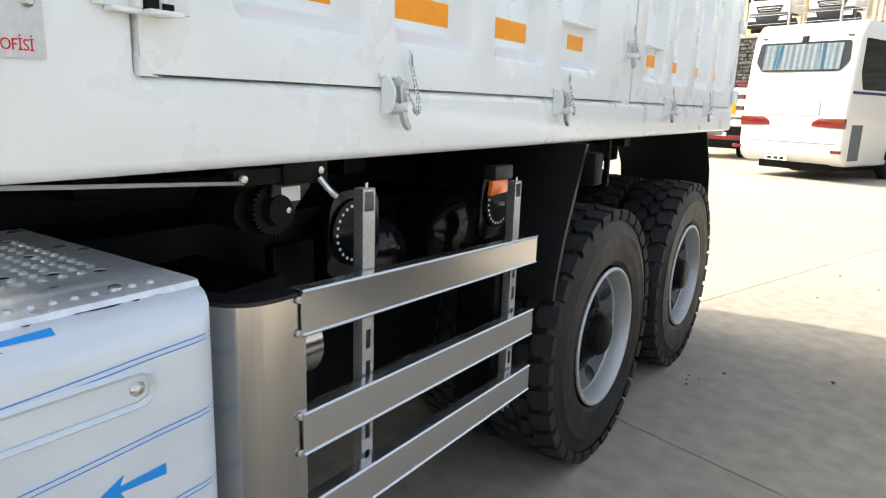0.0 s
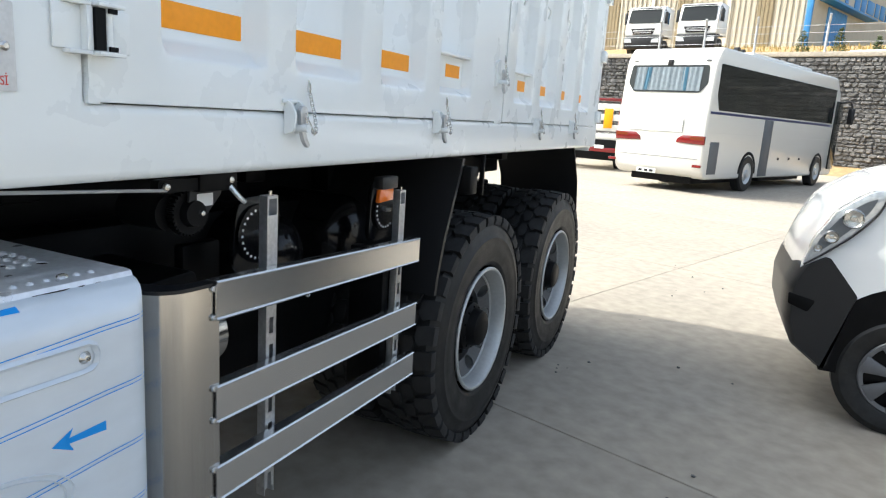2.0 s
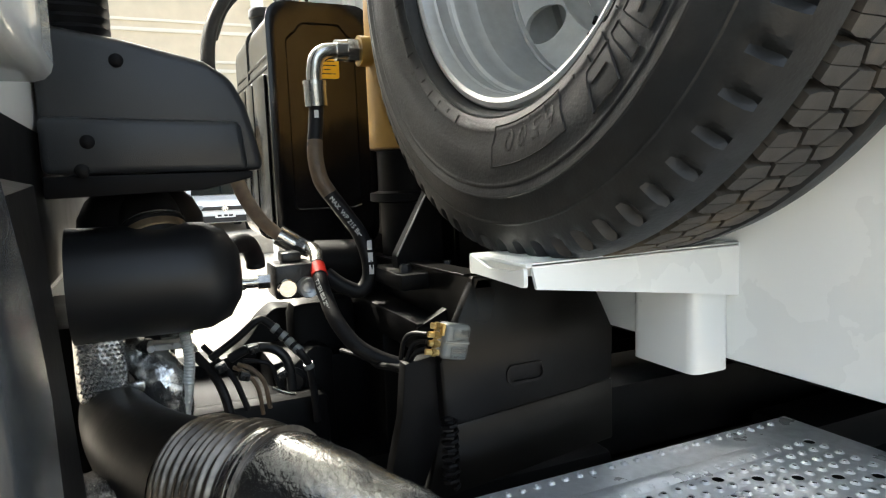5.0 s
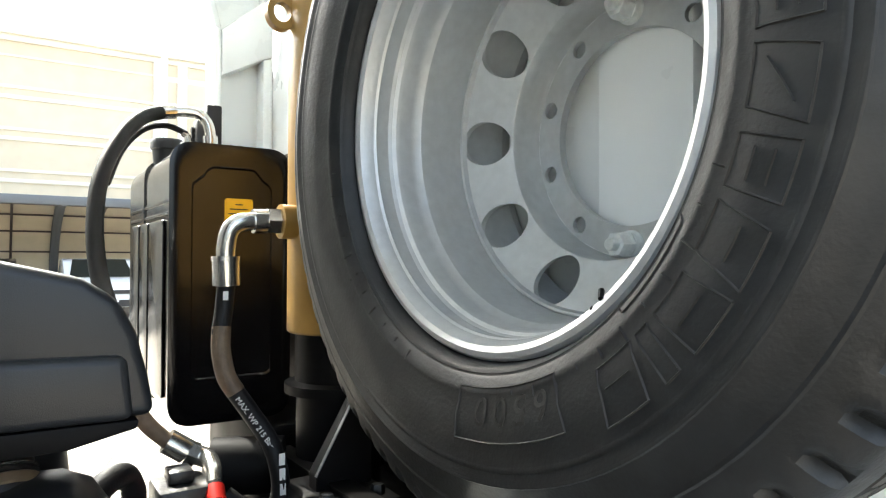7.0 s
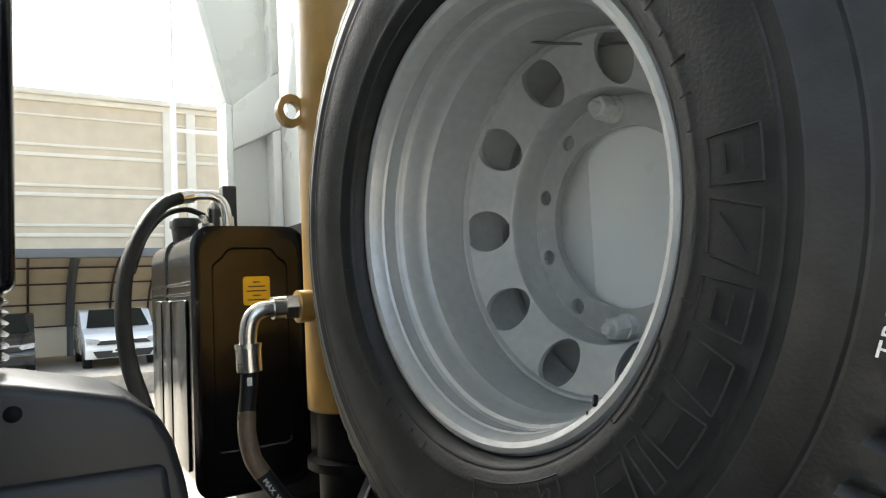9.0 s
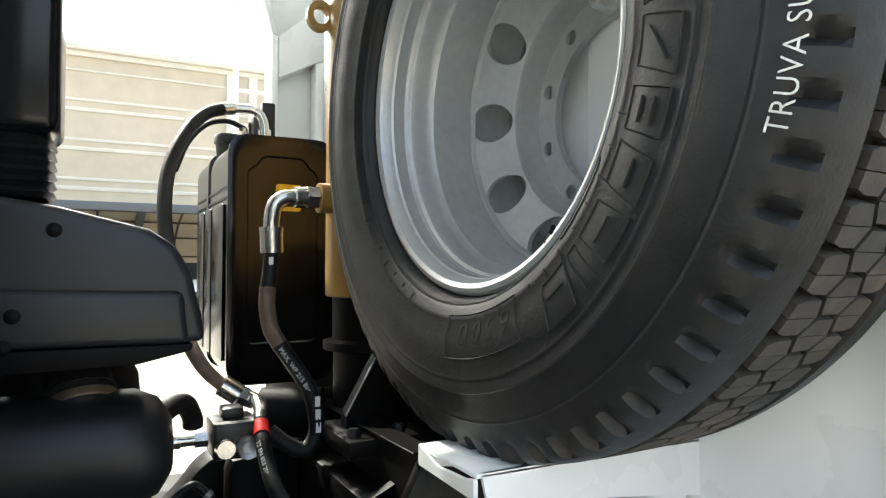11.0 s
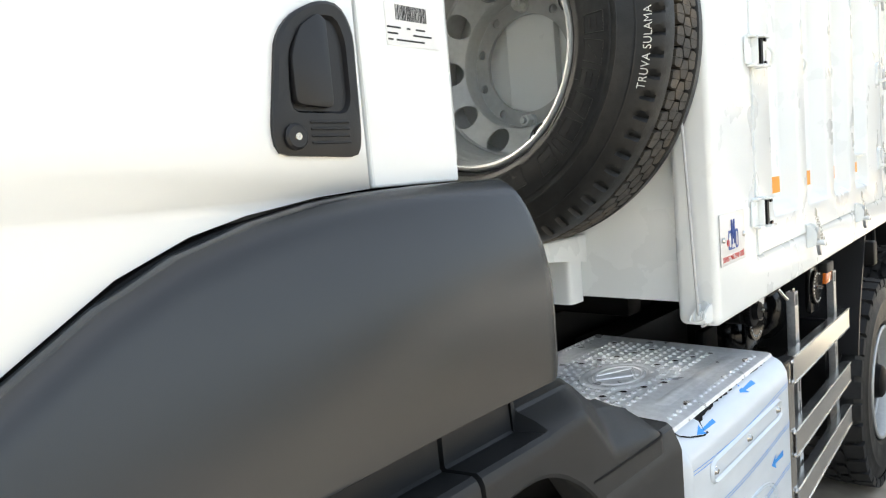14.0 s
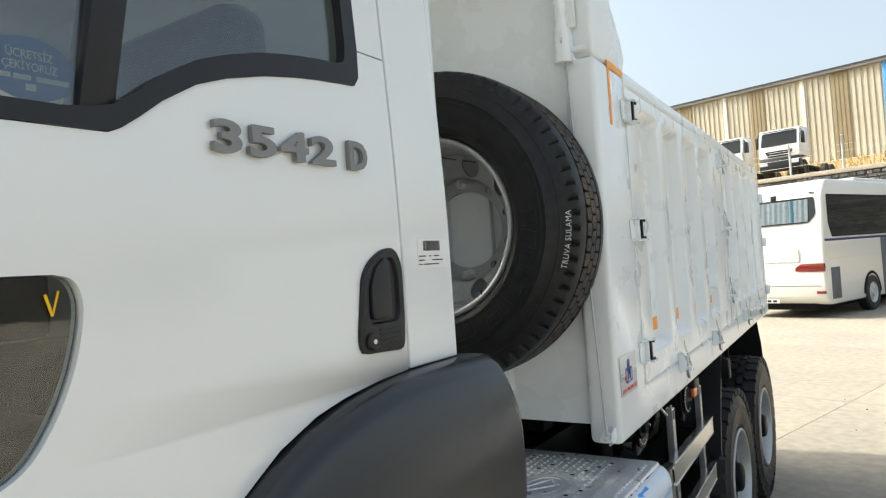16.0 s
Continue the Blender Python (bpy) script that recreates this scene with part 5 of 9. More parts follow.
guard_piece("mudguard", [(-1.55, 0, 1.30, 1.28, 1.27), (-1.40, 0, 1.41, 1.37, 1.35), (-1.25, 0, 1.47, 1.41, 1.40), (-1.05, 0, 1.50, 1.418, 1.424), (-0.85, 0, 1.515, 1.422, 1.428)] + [ledge(y) for y in (-0.75, -0.642, -0.633)], lambda y: 1.19 if y < -1.1 else 1.32)
st = [ledge(y) for y in (-0.623, -0.614, -0.59, -0.56, -0.53, -0.50, -0.475, -0.462, -0.456)]
st += [(-0.446, 0, 1.456, 1.453, 1.432), (-0.42, 0.02, 1.456, 1.453, 1.434), (-0.38, 0.05, 1.456, 1.453, 1.435), (-0.355, 0.070, 1.455, 1.452, 1.434), (-0.344, 0.076, 1.452, 1.448, 1.429), (-0.336, 0.078, 1.446, 1.442, 1.420), (-0.312, 0.084, 1.422, 1.418, 1.390), (-0.288, 0.092, 1.396, 1.392, 1.358), (-0.277, 0.096, 1.383, 1.380, 1.345), (-0.266, 0.100, 1.376, 1.373, 1.338),
       (-0.250, 0.100, 1.374, 1.371, 1.336), (-0.20, 0.07, 1.366, 1.363, 1.330), (-0.13, 0.03, 1.352, 1.349, 1.320), (-0.092, 0.01, 1.344, 1.341, 1.315), (-0.082, 0.008, 1.336, 1.333, 1.308), (-0.079, 0.006, 1.318, 1.315, 1.292)]
guard_piece("mudguard", st, lambda y: max(0.92, arch_z(y)) if y < -0.25 else 0.92)
bm = bmesh.new()
rows = []
for x, z, yf in ((0.000, 1.302, -0.342), (0.030, 1.304, -0.345), (0.040, 1.297, -0.340), (0.054, 1.266, -0.318), (0.058, 1.254, -0.310), (0.058, 1.235, -0.296), (0.058, 1.16, -0.262), (0.058, 1.00, -0.21), (0.058, 0.62, -0.16)):
    tilt = -0.008 if z > 1.22 else 0.0
    rows.append([(-0.05, yf, z), (x - 0.012, yf - 0.001, z), (x - 0.003, yf + 0.003, z), (x, yf + 0.010, z)] + [(x, yf + (-0.010 - yf) * q, z + tilt * q) for q in (0.35, 0.7, 1.0)] + [(x - 0.004, -0.004, z + tilt), (x - 0.012, -0.001, z + tilt), (-0.30, -0.001, z + tilt)])
strip(bm, rows)
bm.faces.new([bm.verts.new(p) for p in rows[0]])
bmesh.ops.remove_doubles(bm, verts=bm.verts, dist=0.0004)
part("rear_mudguard_end", bm, GUARDP, truck, "black textured plastic end of the mudguard", 28)
# black tube drawn for the shade in the groove between the mouldings
bm = bmesh.new()
tube(bm, [(0.050, -0.345, 1.309), (0.0505, -0.22, 1.304), (0.050, -0.084, 1.300), (0.02, -0.074, 1.300)], 0.0034, 8)
part("guard_joint", bm, BLACKM, truck, "black strip for the shade in the groove between the mudguard mouldings")

# ---- storage box under protective film ----
BX0, BX1, BY0, BY1, BZ0, BZ1 = -0.56, 0.044, 0.022, 0.792, 0.42, 1.232
bm = bmesh.new()
ring = rounded([(BX0, BY0), (BX1, BY0), (BX1, BY1), (BX0, BY1)], 0.05, 6)
rows = [[(x, y, BZ0) for x, y in ring], [(x, y, 1.165) for x, y in ring]]
for k in range(1, 8):
    t = k / 7 * math.pi / 2
    s, c = 0.07 * (1 - math.cos(t)), 0.068 * math.sin(t)
    cx_, cy_ = (BX0 + BX1) / 2, (BY0 + BY1) / 2
    rows.append([(min(x, BX1 - s) if x > cx_ else x, y, 1.165 + c) for x, y in ring])
R_ = strip(bm, rows, True)
bm.faces.new(R_[-1])
box_ob = part("storage_box", bm, FILM, truck, "aluminium storage box still wrapped in white protective film")
line = resample([tuple(p) for p in ring], 140)


def sag(y):
    """The loose film hangs a little between its ends."""
    return 0.015 * max(0.0, math.sin(math.pi * min(1.0, max(0.0, (y - 0.02) / 0.66)))) - 0.004 * max(0.0, y - 0.68) / 0.1


for z in (1.157, 1.036, 0.914, 0.794, 0.674, 0.554):
    for dz in (0.0, 0.008):
        bm = bmesh.new()
        strip(bm, [[(x + 0.0007 * (1 if x > -0.2 else -1), y + (0.0007 if y > 0.4 else -0.0007), z + dz + q - (sag(y) if x > -0.2 else 0.0)) for x, y in line] for q in (0, 0.0019)], True)
        part("film_line", bm, FILMB, box_ob, "thin blue line printed on the film")


def film_x(z):
    if z <= 1.165:
        return BX1 + 0.0008
    s = min(1.0, (z - 1.165) / 0.068)
    return BX1 - 0.07 * (1 - math.sqrt(max(0.0, 1 - s * s))) + 0.0012


for y0, z in ((0.150, 1.215), (0.455, 1.222), (0.262, 0.972), (0.580, 0.980), (0.10, 0.74), (0.42, 0.735), (0.66, 0.735), (0.26, 0.49)):
    bm = bmesh.new()
    up = z > 1.165
    k = 0.42 if up else 1.0
    strip(bm, [[(film_x(z + k * zz), y0 + yy, z + k * zz) for yy, zz in ((0.030, -0.005), (0.030, 0.005))], [(film_x(z + k * zz), y0 + yy, z + k * zz) for yy, zz in ((0.104, -0.009), (0.104, 0.009))]])
    tri = [bm.verts.new((film_x(z + k * zz), y0 + yy, z + k * zz)) for yy, zz in ((0.0, 0.0), (0.040, -0.021), (0.030, 0.0), (0.040, 0.021))]
    bm.faces.new(tri)
    part("film_arrow", bm, FILMB, box_ob, "blue arrow printed on the film")
# pressed slot with its three screws
bm = bmesh.new()
o_ = resample(rounded(rect(0.162, 0.678, 1.089, 1.151), 0.028, 6), 60)
i_ = resample(rounded(rect(0.174, 0.666, 1.100, 1.139), 0.019, 6), 60)
strip(bm, [[(BX1 + 0.0006, y, z) for y, z in o_], [(BX1 + 0.0075, *(Vector(a) * 0.55 + Vector(b) * 0.45)) for a, b in zip(o_, i_)], [(BX1 + 0.0015, y, z) for y, z in i_]], True)
part("pressed_slot", bm, FILM, box_ob)
for y in (0.189, 0.416, 0.648):
    bm = bmesh.new()
    lathe(bm, [(0.0, 0.004), (0.003, 0.004), (0.0035, 0.009), (0.006, 0.0085), (0.0085, 0.004), (0.0115, 0.001), (0.0115, 0)], (BX1, y, 1.120), (1, 0, 0), 18)
    part("box_screw", bm, CHROME, box_ob)
bm = bmesh.new()
for rr, ww in ((1.0, 0.004), (0.90, 0.002)):
    o_ = [(0.455 + 0.165 * rr * math.cos(t), 0.885 + 0.075 * rr * math.sin(t)) for t in (2 * math.pi * k / 60 for k in range(60))]
    strip(bm, [[(BX1 + h, 0.455 + (y - 0.455) * q, 0.885 + (z - 0.885) * q) for y, z in o_] for h, q in ((0.0002, 1.0), (0.0032, 0.985), (0.0002, 0.97))], True)
for a0, b0 in ((0.38, 0.87), (0.43, 0.885), (0.48, 0.88), (0.52, 0.895)):
    tube(bm, [(BX1, a0 - 0.01, b0 - 0.018), (BX1 + 0.001, a0 + 0.005, b0 + 0.022), (BX1 + 0.001, a0 + 0.014, b0 - 0.015), (BX1, a0 + 0.034, b0 + 0.006)], 0.0022, 6)
part("pressed_oval", bm, FILM, box_ob, "oval pressed into the metal under the film")
# torn film along the deck's edge, with bare dark metal under it
bm = bmesh.new()
rnd = random.Random(5)
pts = [(0.095, 1.226), (0.12, 1.217), (0.16, 1.208), (0.198, 1.206), (0.188, 1.214), (0.205, 1.224), (0.235, 1.228), (0.30, 1.2295), (0.36, 1.2305), (0.50, 1.231), (0.76, 1.2315), (0.76, 1.2335), (0.05, 1.2335)]
loop = []
for (a, b), (c, d) in zip(pts[:11], pts[1:11]):
    k = max(1, int(abs(c - a) / 0.012))
    for q in range(k):
        loop.append((a + (c - a) * q / k, b + (d - b) * q / k + rnd.uniform(-0.0012, 0.0012)))
strip(bm, [[(film_x(min(z, 1.2325)) + 0.0006, y, min(z, 1.2325)) for y, z in loop], [(film_x(1.2325) - 0.004, y, 1.2345) for y, z in loop]])
part("torn_edge", bm, BLACKM, box_ob, "bare metal where the film is torn")
bm = bmesh.new()
rows = []
for i in range(15):
    z = 1.10 + 0.0085 * i
    row = []
    for j in range(9):
        y = 0.019 + 0.0062 * j
        edge = min(j, 8 - j, i, 14 - i)
        lift_ = 0.0008 if edge == 0 else 0.002 + 0.004 * (0.5 + 0.5 * noise.noise(Vector((y * 60, z * 45, 0.3))))
        xb = film_x(z) - (0.05 - (max(0.0, 0.0025 - max(0.0, 0.072 - y) ** 2)) ** 0.5 if y < 0.072 else 0.0)
        row.append((xb + lift_, y - (0.004 if j == 0 else 0.0), z))
    rows.append(row)
strip(bm, rows)
part("loose_film", bm, FILM, box_ob, "crumpled loose film at the corner")

# perforated deck on top
DZ = 1.2425
bm = bmesh.new()
u_, v_ = 0.0295, 0.0295
nx, ny = 12, 23
x0_, y0_ = -0.505, 0.055
def in_logo(x, y):
    return ((x + 0.300) / 0.088) ** 2 + ((y - 0.392) / 0.118) ** 2 < 1
for i in range(nx):
    for j in range(ny):
        x, y = x0_ + u_ * (i + 0.5), y0_ + v_ * (j + 0.5)
        if in_logo(x, y):
            vs = [bm.verts.new((x + a * u_ / 2, y + b * v_ / 2, DZ)) for a, b in ((1, 1), (-1, 1), (-1, -1), (1, -1))]
            bm.faces.new(vs)
            continue
        big = (i * 5 + j * 3) % 11 == 0
        small = True
        if not (big or small):
            r, lip = 0.0042, 0.0
        r, lip = (0.0105, -0.0005) if big else ((0.0050, 0.0040) if small else (0.0, 0))
        if r == 0:
            vs = [bm.verts.new((x + a * u_ / 2, y + b * v_ / 2, DZ)) for a, b in ((1, 1), (-1, 1), (-1, -1), (1, -1))]
            bm.faces.new(vs)
            continue
        cell_with_hole(bm, lambda a, b, up, x=x, y=y: (x + a, y + b, DZ + up), u_, v_, r, 12, lip, 0.0015, 0.0016)
xa, xb, ya, yb = x0_, x0_ + nx * u_, y0_, y0_ + ny * v_
for q in ([(-0.600, 0.018), (xa, 0.018), (xa, 0.790), (-0.600, 0.790)], [(xb, 0.018), (-0.022, 0.018), (-0.022, 0.790), (xb, 0.790)], [(xa, 0.018), (xb, 0.018), (xb, ya), (xa, ya)], [(xa, yb), (xb, yb), (xb, 0.790), (xa, 0.790)]):
    bm.faces.new([bm.verts.new((x, y, DZ)) for x, y in q])
strip(bm, [[(-0.022, 0.018, DZ), (-0.022, 0.790, DZ)], [(-0.012, 0.016, DZ - 0.003), (-0.012, 0.792, DZ - 0.003)], [(-0.008, 0.016, DZ - 0.012), (-0.008, 0.792, DZ - 0.012)]])
strip(bm, [[(-0.600, 0.790, DZ), (-0.022, 0.790, DZ)], [(-0.600, 0.796, DZ - 0.012), (-0.022, 0.796, DZ - 0.012)]])
strip(bm, [[(-0.600, 0.018, DZ), (-0.022, 0.018, DZ)], [(-0.600, 0.012, DZ - 0.012), (-0.022, 0.012, DZ - 0.012)]])
strip(bm, [[(-0.600, 0.018, DZ), (-0.600, 0.790, DZ)], [(-0.606, 0.018, DZ - 0.02), (-0.606, 0.790, DZ - 0.02)]])
bmesh.ops.remove_doubles(bm, verts=bm.verts, dist=0.0004)
deck = part("deck_plate", bm, DECK, truck, "perforated aluminium walking plate")
# black sheet close below gives the holes their shade
bm = bmesh.new()
box(bm, (-0.55, 0.05, 1.2325), (-0.12, 0.75, 1.2335))
part("deck_underside", bm, BLACKM, deck)
bm = bmesh.new()
for rx, ry, w in ((0.090, 0.122, 0.013), (0.062, 0.090, 0.006)):
    el = [(math.cos(t), math.sin(t)) for t in (2 * math.pi * k / 60 for k in range(60))]
    strip(bm, [[(-0.300 + (rx + d) * c, 0.392 + (ry + d) * s, DZ + h) for c, s in el] for d, h in ((-w, 0.0003), (-w * 0.4, 0.0035), (w * 0.4, 0.0035), (w, 0.0003))], True)
for a, b in (((-0.352, 0.36), (-0.30, 0.47)), ((-0.30, 0.47), (-0.245, 0.385)), ((-0.338, 0.32), (-0.255, 0.42))):
    tube(bm, [(a[0], a[1], DZ - 0.001), (b[0], b[1], DZ - 0.001)], 0.0045, 8, 1)
part("pressed_oval", bm, DECK, deck, "pressed oval in the plate")
for xc, y0, y1 in ((-0.098, 0.22, 0.70), (-0.503, 0.12, 0.65)):
    bm = bmesh.new()
    o_ = resample(rounded([(xc - 0.022, y0), (xc + 0.022, y0), (xc + 0.022, y1), (xc - 0.022, y1)], 0.02, 6), 50)
    i_ = resample(rounded([(xc - 0.013, y0 + 0.01), (xc + 0.013, y0 + 0.01), (xc + 0.013, y1 - 0.01), (xc - 0.013, y1 - 0.01)], 0.012, 6), 50)
    R_ = strip(bm, [[(x, y, DZ + 0.0002) for x, y in o_], [(x, y, DZ + 0.0035) for x, y in i_]], True)
    bm.faces.new(R_[-1])
    part("pressed_bar", bm, DECK, deck)
bm = bmesh.new()
for xr in (-0.040, -0.582):
    for k in range(24):
        y = 0.06 + 0.0285 * k + (0.012 if k > 8 else 0)
        lathe(bm, [(0.0075, 0.0), (0.0048, 0.004), (0.0036, 0.004), (0.0033, 0.0003)], (xr, y, DZ), (0, 0, 1), 10)
tagged(part("grip_nubs", bm, DECK, deck), kind="stuff")
# flat black discs drawn for the shade inside the nubs' holes
bm = bmesh.new()
for xr in (-0.040, -0.582):
    for k in range(24):
        y = 0.06 + 0.0285 * k + (0.012 if k > 8 else 0)
        lathe(bm, [(0.0, 0.0006), (0.0034, 0.0006)], (xr, y, DZ), (0, 0, 1), 8)
tagged(part("nub_holes", bm, BLACKM, deck), kind="stuff")
for y in (0.090, 0.262, 0.676):
    bm = bmesh.new()
    lathe(bm, [(0.0, 0.006), (0.006, 0.0055), (0.0095, 0.003), (0.0105, 0.0)], (-0.046, y, DZ), (0, 0, 1), 16)
    part("deck_rivet", bm, CHROME, deck)

# ---- side guard ----
bm = bmesh.new()
arc = [(-0.230, 0.866), (-0.150, 0.8625), (-0.118, 0.864), (-0.092, 0.868), (-0.070, 0.8755), (-0.053, 0.886), (-0.040, 0.899), (-0.030, 0.915), (-0.0235, 0.934), (-0.020, 0.955), (-0.0185, 0.985), (-0.018, 1.028)]
strip(bm, [[(x, y, z) for x, y in arc] for z in (0.48, 1.160)])
strip(bm, [[(x - 0.003, y, z) for x, y in arc] for z in (0.48, 1.160)])
strip(bm, [[(x - d, y, 1.160) for x, y in arc] for d in (0, 0.003)])
bmesh.ops.remove_doubles(bm, verts=bm.verts, dist=0.0003)
nose = part("guard_nose", bm, STEEL, truck, "curved brushed steel nose of the side guard")
bm = bmesh.new()
prism(bm, [(x, y) for x, y in arc] + [(-0.05, 1.028), (-0.06, 0.96), (-0.09, 0.93), (-0.15, 0.905), (-0.23, 0.9)], "z", 1.160, 1.168)
part("nose_cap", bm, BLACKP, nose, "black cap on the guard's nose")


def rail(za, zb, h):
    """A side guard rail: a shallow channel from the nose to its rear end."""
    bm = bmesh.new()
    prof = [(0, 0), (0.004, 0.004), (0.0, 0.008), (0.0, h - 0.008), (0.004, h - 0.004), (0, h), (-0.032, h), (-0.032, h - 0.003), (-0.004, h - 0.003), (-0.004, 0.003), (-0.032, 0.003), (-0.032, 0)]
    rows = [[(x0 + dx, y, z + dz) for dx, dz in prof] for x0, y, z in ((-0.010, 1.012, za), (-0.088, 2.14, zb))]
    strip(bm, rows, True)
    for row in rows:
        bm.faces.new([bm.verts.new(p) for p in row])
    return part("guard_rail", bm, ALU, truck, "aluminium side guard rail", 30)


for za, zb in ((1.080, 1.010), (0.830, 0.756), (0.627, 0.553)):
    rail(za, zb, 0.094)
for y, z in ((0.99, 1.155), (0.99, 1.088), (0.99, 0.917), (0.99, 0.838), (0.99, 0.713), (0.99, 0.636)):
    bm = bmesh.new()
    lathe(bm, [(0.0, 0.004), (0.0035, 0.004), (0.004, 0.007), (0.006, 0.007), (0.0085, 0.003), (0.0085, 0)], (-0.017, y + 0.018, z), (1, 0, 0), 14)
    part("guard_bolt", bm, CHROME, truck, "small domed bolt")
for y, x, z1 in ((1.266, -0.066, 1.338), (2.052, -0.122, 1.288)):
    bm = bmesh.new()
    w = 0.018
    box(bm, (x - 0.030, y - w, 0.50), (x - 0.026, y + w, z1), 0.001, 1)
    for s in (-1, 1):
        box(bm, (x - 0.028, y + s * w - 0.002, 0.50), (x, y + s * w + 0.002, z1), 0.001, 1)
    # slotted front face
    z = 0.52
    while z < 1.0:
        for a in (0, 1):
            box(bm, (x - 0.003, y - w + a * 0.026, z), (x, y - w + a * 0.026 + 0.010, z + 0.045))
        box(bm, (x - 0.003, y - w, z + 0.045), (x, y + w, z + 0.075))
        z += 0.075
    box(bm, (x - 0.003, y - w, z), (x, y + w, z1 - 0.05), 0.001, 1)
    box(bm, (x - 0.003, y - w, z1 - 0.008), (x, y + w, z1), 0.001, 1)
    g = part("guard_post", bm, ZINC, truck, "slotted galvanised guard post")
    bm = bmesh.new()
    cyl(bm, (x - 0.01, y, z1), (x - 0.01, y, z1 + 0.012), 0.005, 6)
    part("post_bolt", bm, CHROME, g)
bm = bmesh.new()
box(bm, (-0.30, 1.99, 0.52), (-0.155, 2.035, 1.07), 0.004)
part("post_bracket", bm, BLACKM, truck, "dark grey post bracket")

# ---- winch and pieces under the sill ----
bm = bmesh.new()
prism(bm, rounded(rect(0.93, 1.13, 1.366, 1.394), 0.008), "x", -0.115, -0.092)
box(bm, (-0.125, 1.04, 1.36), (-0.085, 1.16, 1.41), 0.006)
winch = part("cable_winch", bm, BLACKM, truck, "dark steel hand winch with a geared drum")
bm = bmesh.new()
n = 34
prof = []
for k in range(n * 2):
    r = 0.057 if k % 2 else 0.051
    for d in (-0.3, 0.3):
        t = 2 * math.pi * (k + d) / (n * 2)
        prof.append((1.070 + r * math.cos(t), 1.305 + r * math.sin(t)))
prism(bm, prof, "x", -0.165, -0.145)
lathe(bm, [(0.0, 0.02), (0.03, 0.02), (0.035, 0.0)], (-0.147, 1.07, 1.305), (1, 0, 0), 20)
part("gear", bm, BLACKM, winch, "black gear wheel")
bm = bmesh.new()
cyl(bm, (-0.30, 1.03, 1.305), (-0.17, 1.03, 1.305), 0.042, 28)
part("drum", bm, BLACKM, winch)
bm = bmesh.new()
prism(bm, [(1.055, 1.375), (1.155, 1.375), (1.155, 1.345), (1.11, 1.30), (1.08, 1.27), (1.05, 1.30)], "x", -0.142, -0.132, 0.004)
part("winch_plate", bm, BLACKP, winch)
bm = bmesh.new()
box(bm, (-0.1317, 1.075, 1.320), (-0.1310, 1.125, 1.350))
part("winch_label", bm, PAPER, winch, "small white label")
for y, z, r in ((0.945, 1.380, 0.009), (1.135, 1.385, 0.010), (1.082, 1.305, 0.008)):
    bm = bmesh.new()
    lathe(bm, [(0.0, 0.014), (r * 0.8, 0.012), (r, 0.004), (r, 0)], (-0.092 if z > 1.35 else -0.13, y, z), (1, 0, 0), 8)
    part("winch_bolt", bm, CHROME, winch)
bm = bmesh.new()
tube(bm, [(-0.088, 1.135, 1.37), (-0.075, 1.15, 1.345), (-0.068, 1.165, 1.33)], 0.007, 8)
part("winch_pawl", bm, CHROME, winch)

# brake pressure dials, air tanks, cover, lamp
for y, x, z, r in ((1.44, -0.26, 1.19, 0.088), (2.05, -0.19, 1.21, 0.080)):
    bm = bmesh.new()
    prism(bm, rounded([(y - 0.10, z - 0.115), (y + 0.105, z - 0.115), (y + 0.105, z + 0.11), (y - 0.08, z + 0.11)], 0.06, 5), "x", x - 0.03, x - 0.012, 0.003)
    cyl(bm, (x - 0.012, y, z), (x, y, z), r, 36)
    dial = part("brake_dial", bm, BLACKG, truck, "black dial ringed with white dots")
    for k in range(17):
        bm = bmesh.new()
        t = radians(60 + 15 * k)
        lathe(bm, [(0.0, 0.0015), (0.0042, 0.0015), (0.0042, 0)], (x, y + r * 0.82 * math.cos(t), z + r * 0.82 * math.sin(t)), (1, 0, 0), 8)
        part("dial_dot", bm, PAPER, dial)
    bm = bmesh.new()
    lathe(bm, [(0.0, 0.02), (0.006, 0.02), (0.009, 0.012), (0.011, 0)], (x, y, z), (1, 0, 0), 8)
    part("dial_bolt", bm, CHROME, dial)
for y, x, z, r in ((1.70, -0.34, 1.06, 0.14), (2.17, -0.36, 1.07, 0.155)):
    bm = bmesh.new()
    lathe(bm, [(0.0, 0.0), (r * 0.35, -0.006), (r * 0.65, -0.026), (r * 0.88, -0.058), (r * 0.98, -0.09), (r, -0.12), (r, -0.75), (0.0, -0.80)], (x, y, z), (1, 0, 0), 40)
    part("air_tank", bm, BLACKG, truck, "glossy black air tank")
bm = bmesh.new()
cyl(bm, (-0.46, 1.12, 0.86), (-0.46, 1.42, 0.86), 0.10, 32)
part("silencer", bm, CHROME, truck, "plated cylinder behind the guard")
bm = bmesh.new()
box(bm, (-0.36, 1.22, 0.86), (-0.355, 1.31, 0.92))
part("cylinder_label", bm, PAPER, truck)
bm = bmesh.new()
box(bm, (-0.46, 1.30, 0.5), (-0.42, 1.45, 1.15), 0.01)
box(bm, (-0.75, 0.86, 0.55), (-0.60, 2.4, 1.2), 0.02)
part("battery_frame", bm, BLACKM, truck)
bm = bmesh.new()
prism(bm, rounded([(0.83, 1.02), (0.83, 1.10), (1.22, 1.12), (1.22, 0.98), (0.9, 0.95)], 0.03), "x", -0.62, -0.28, 0.008)
part("battery_cover", bm, BLACKM, truck, "black cover behind the storage box")
bm = bmesh.new()
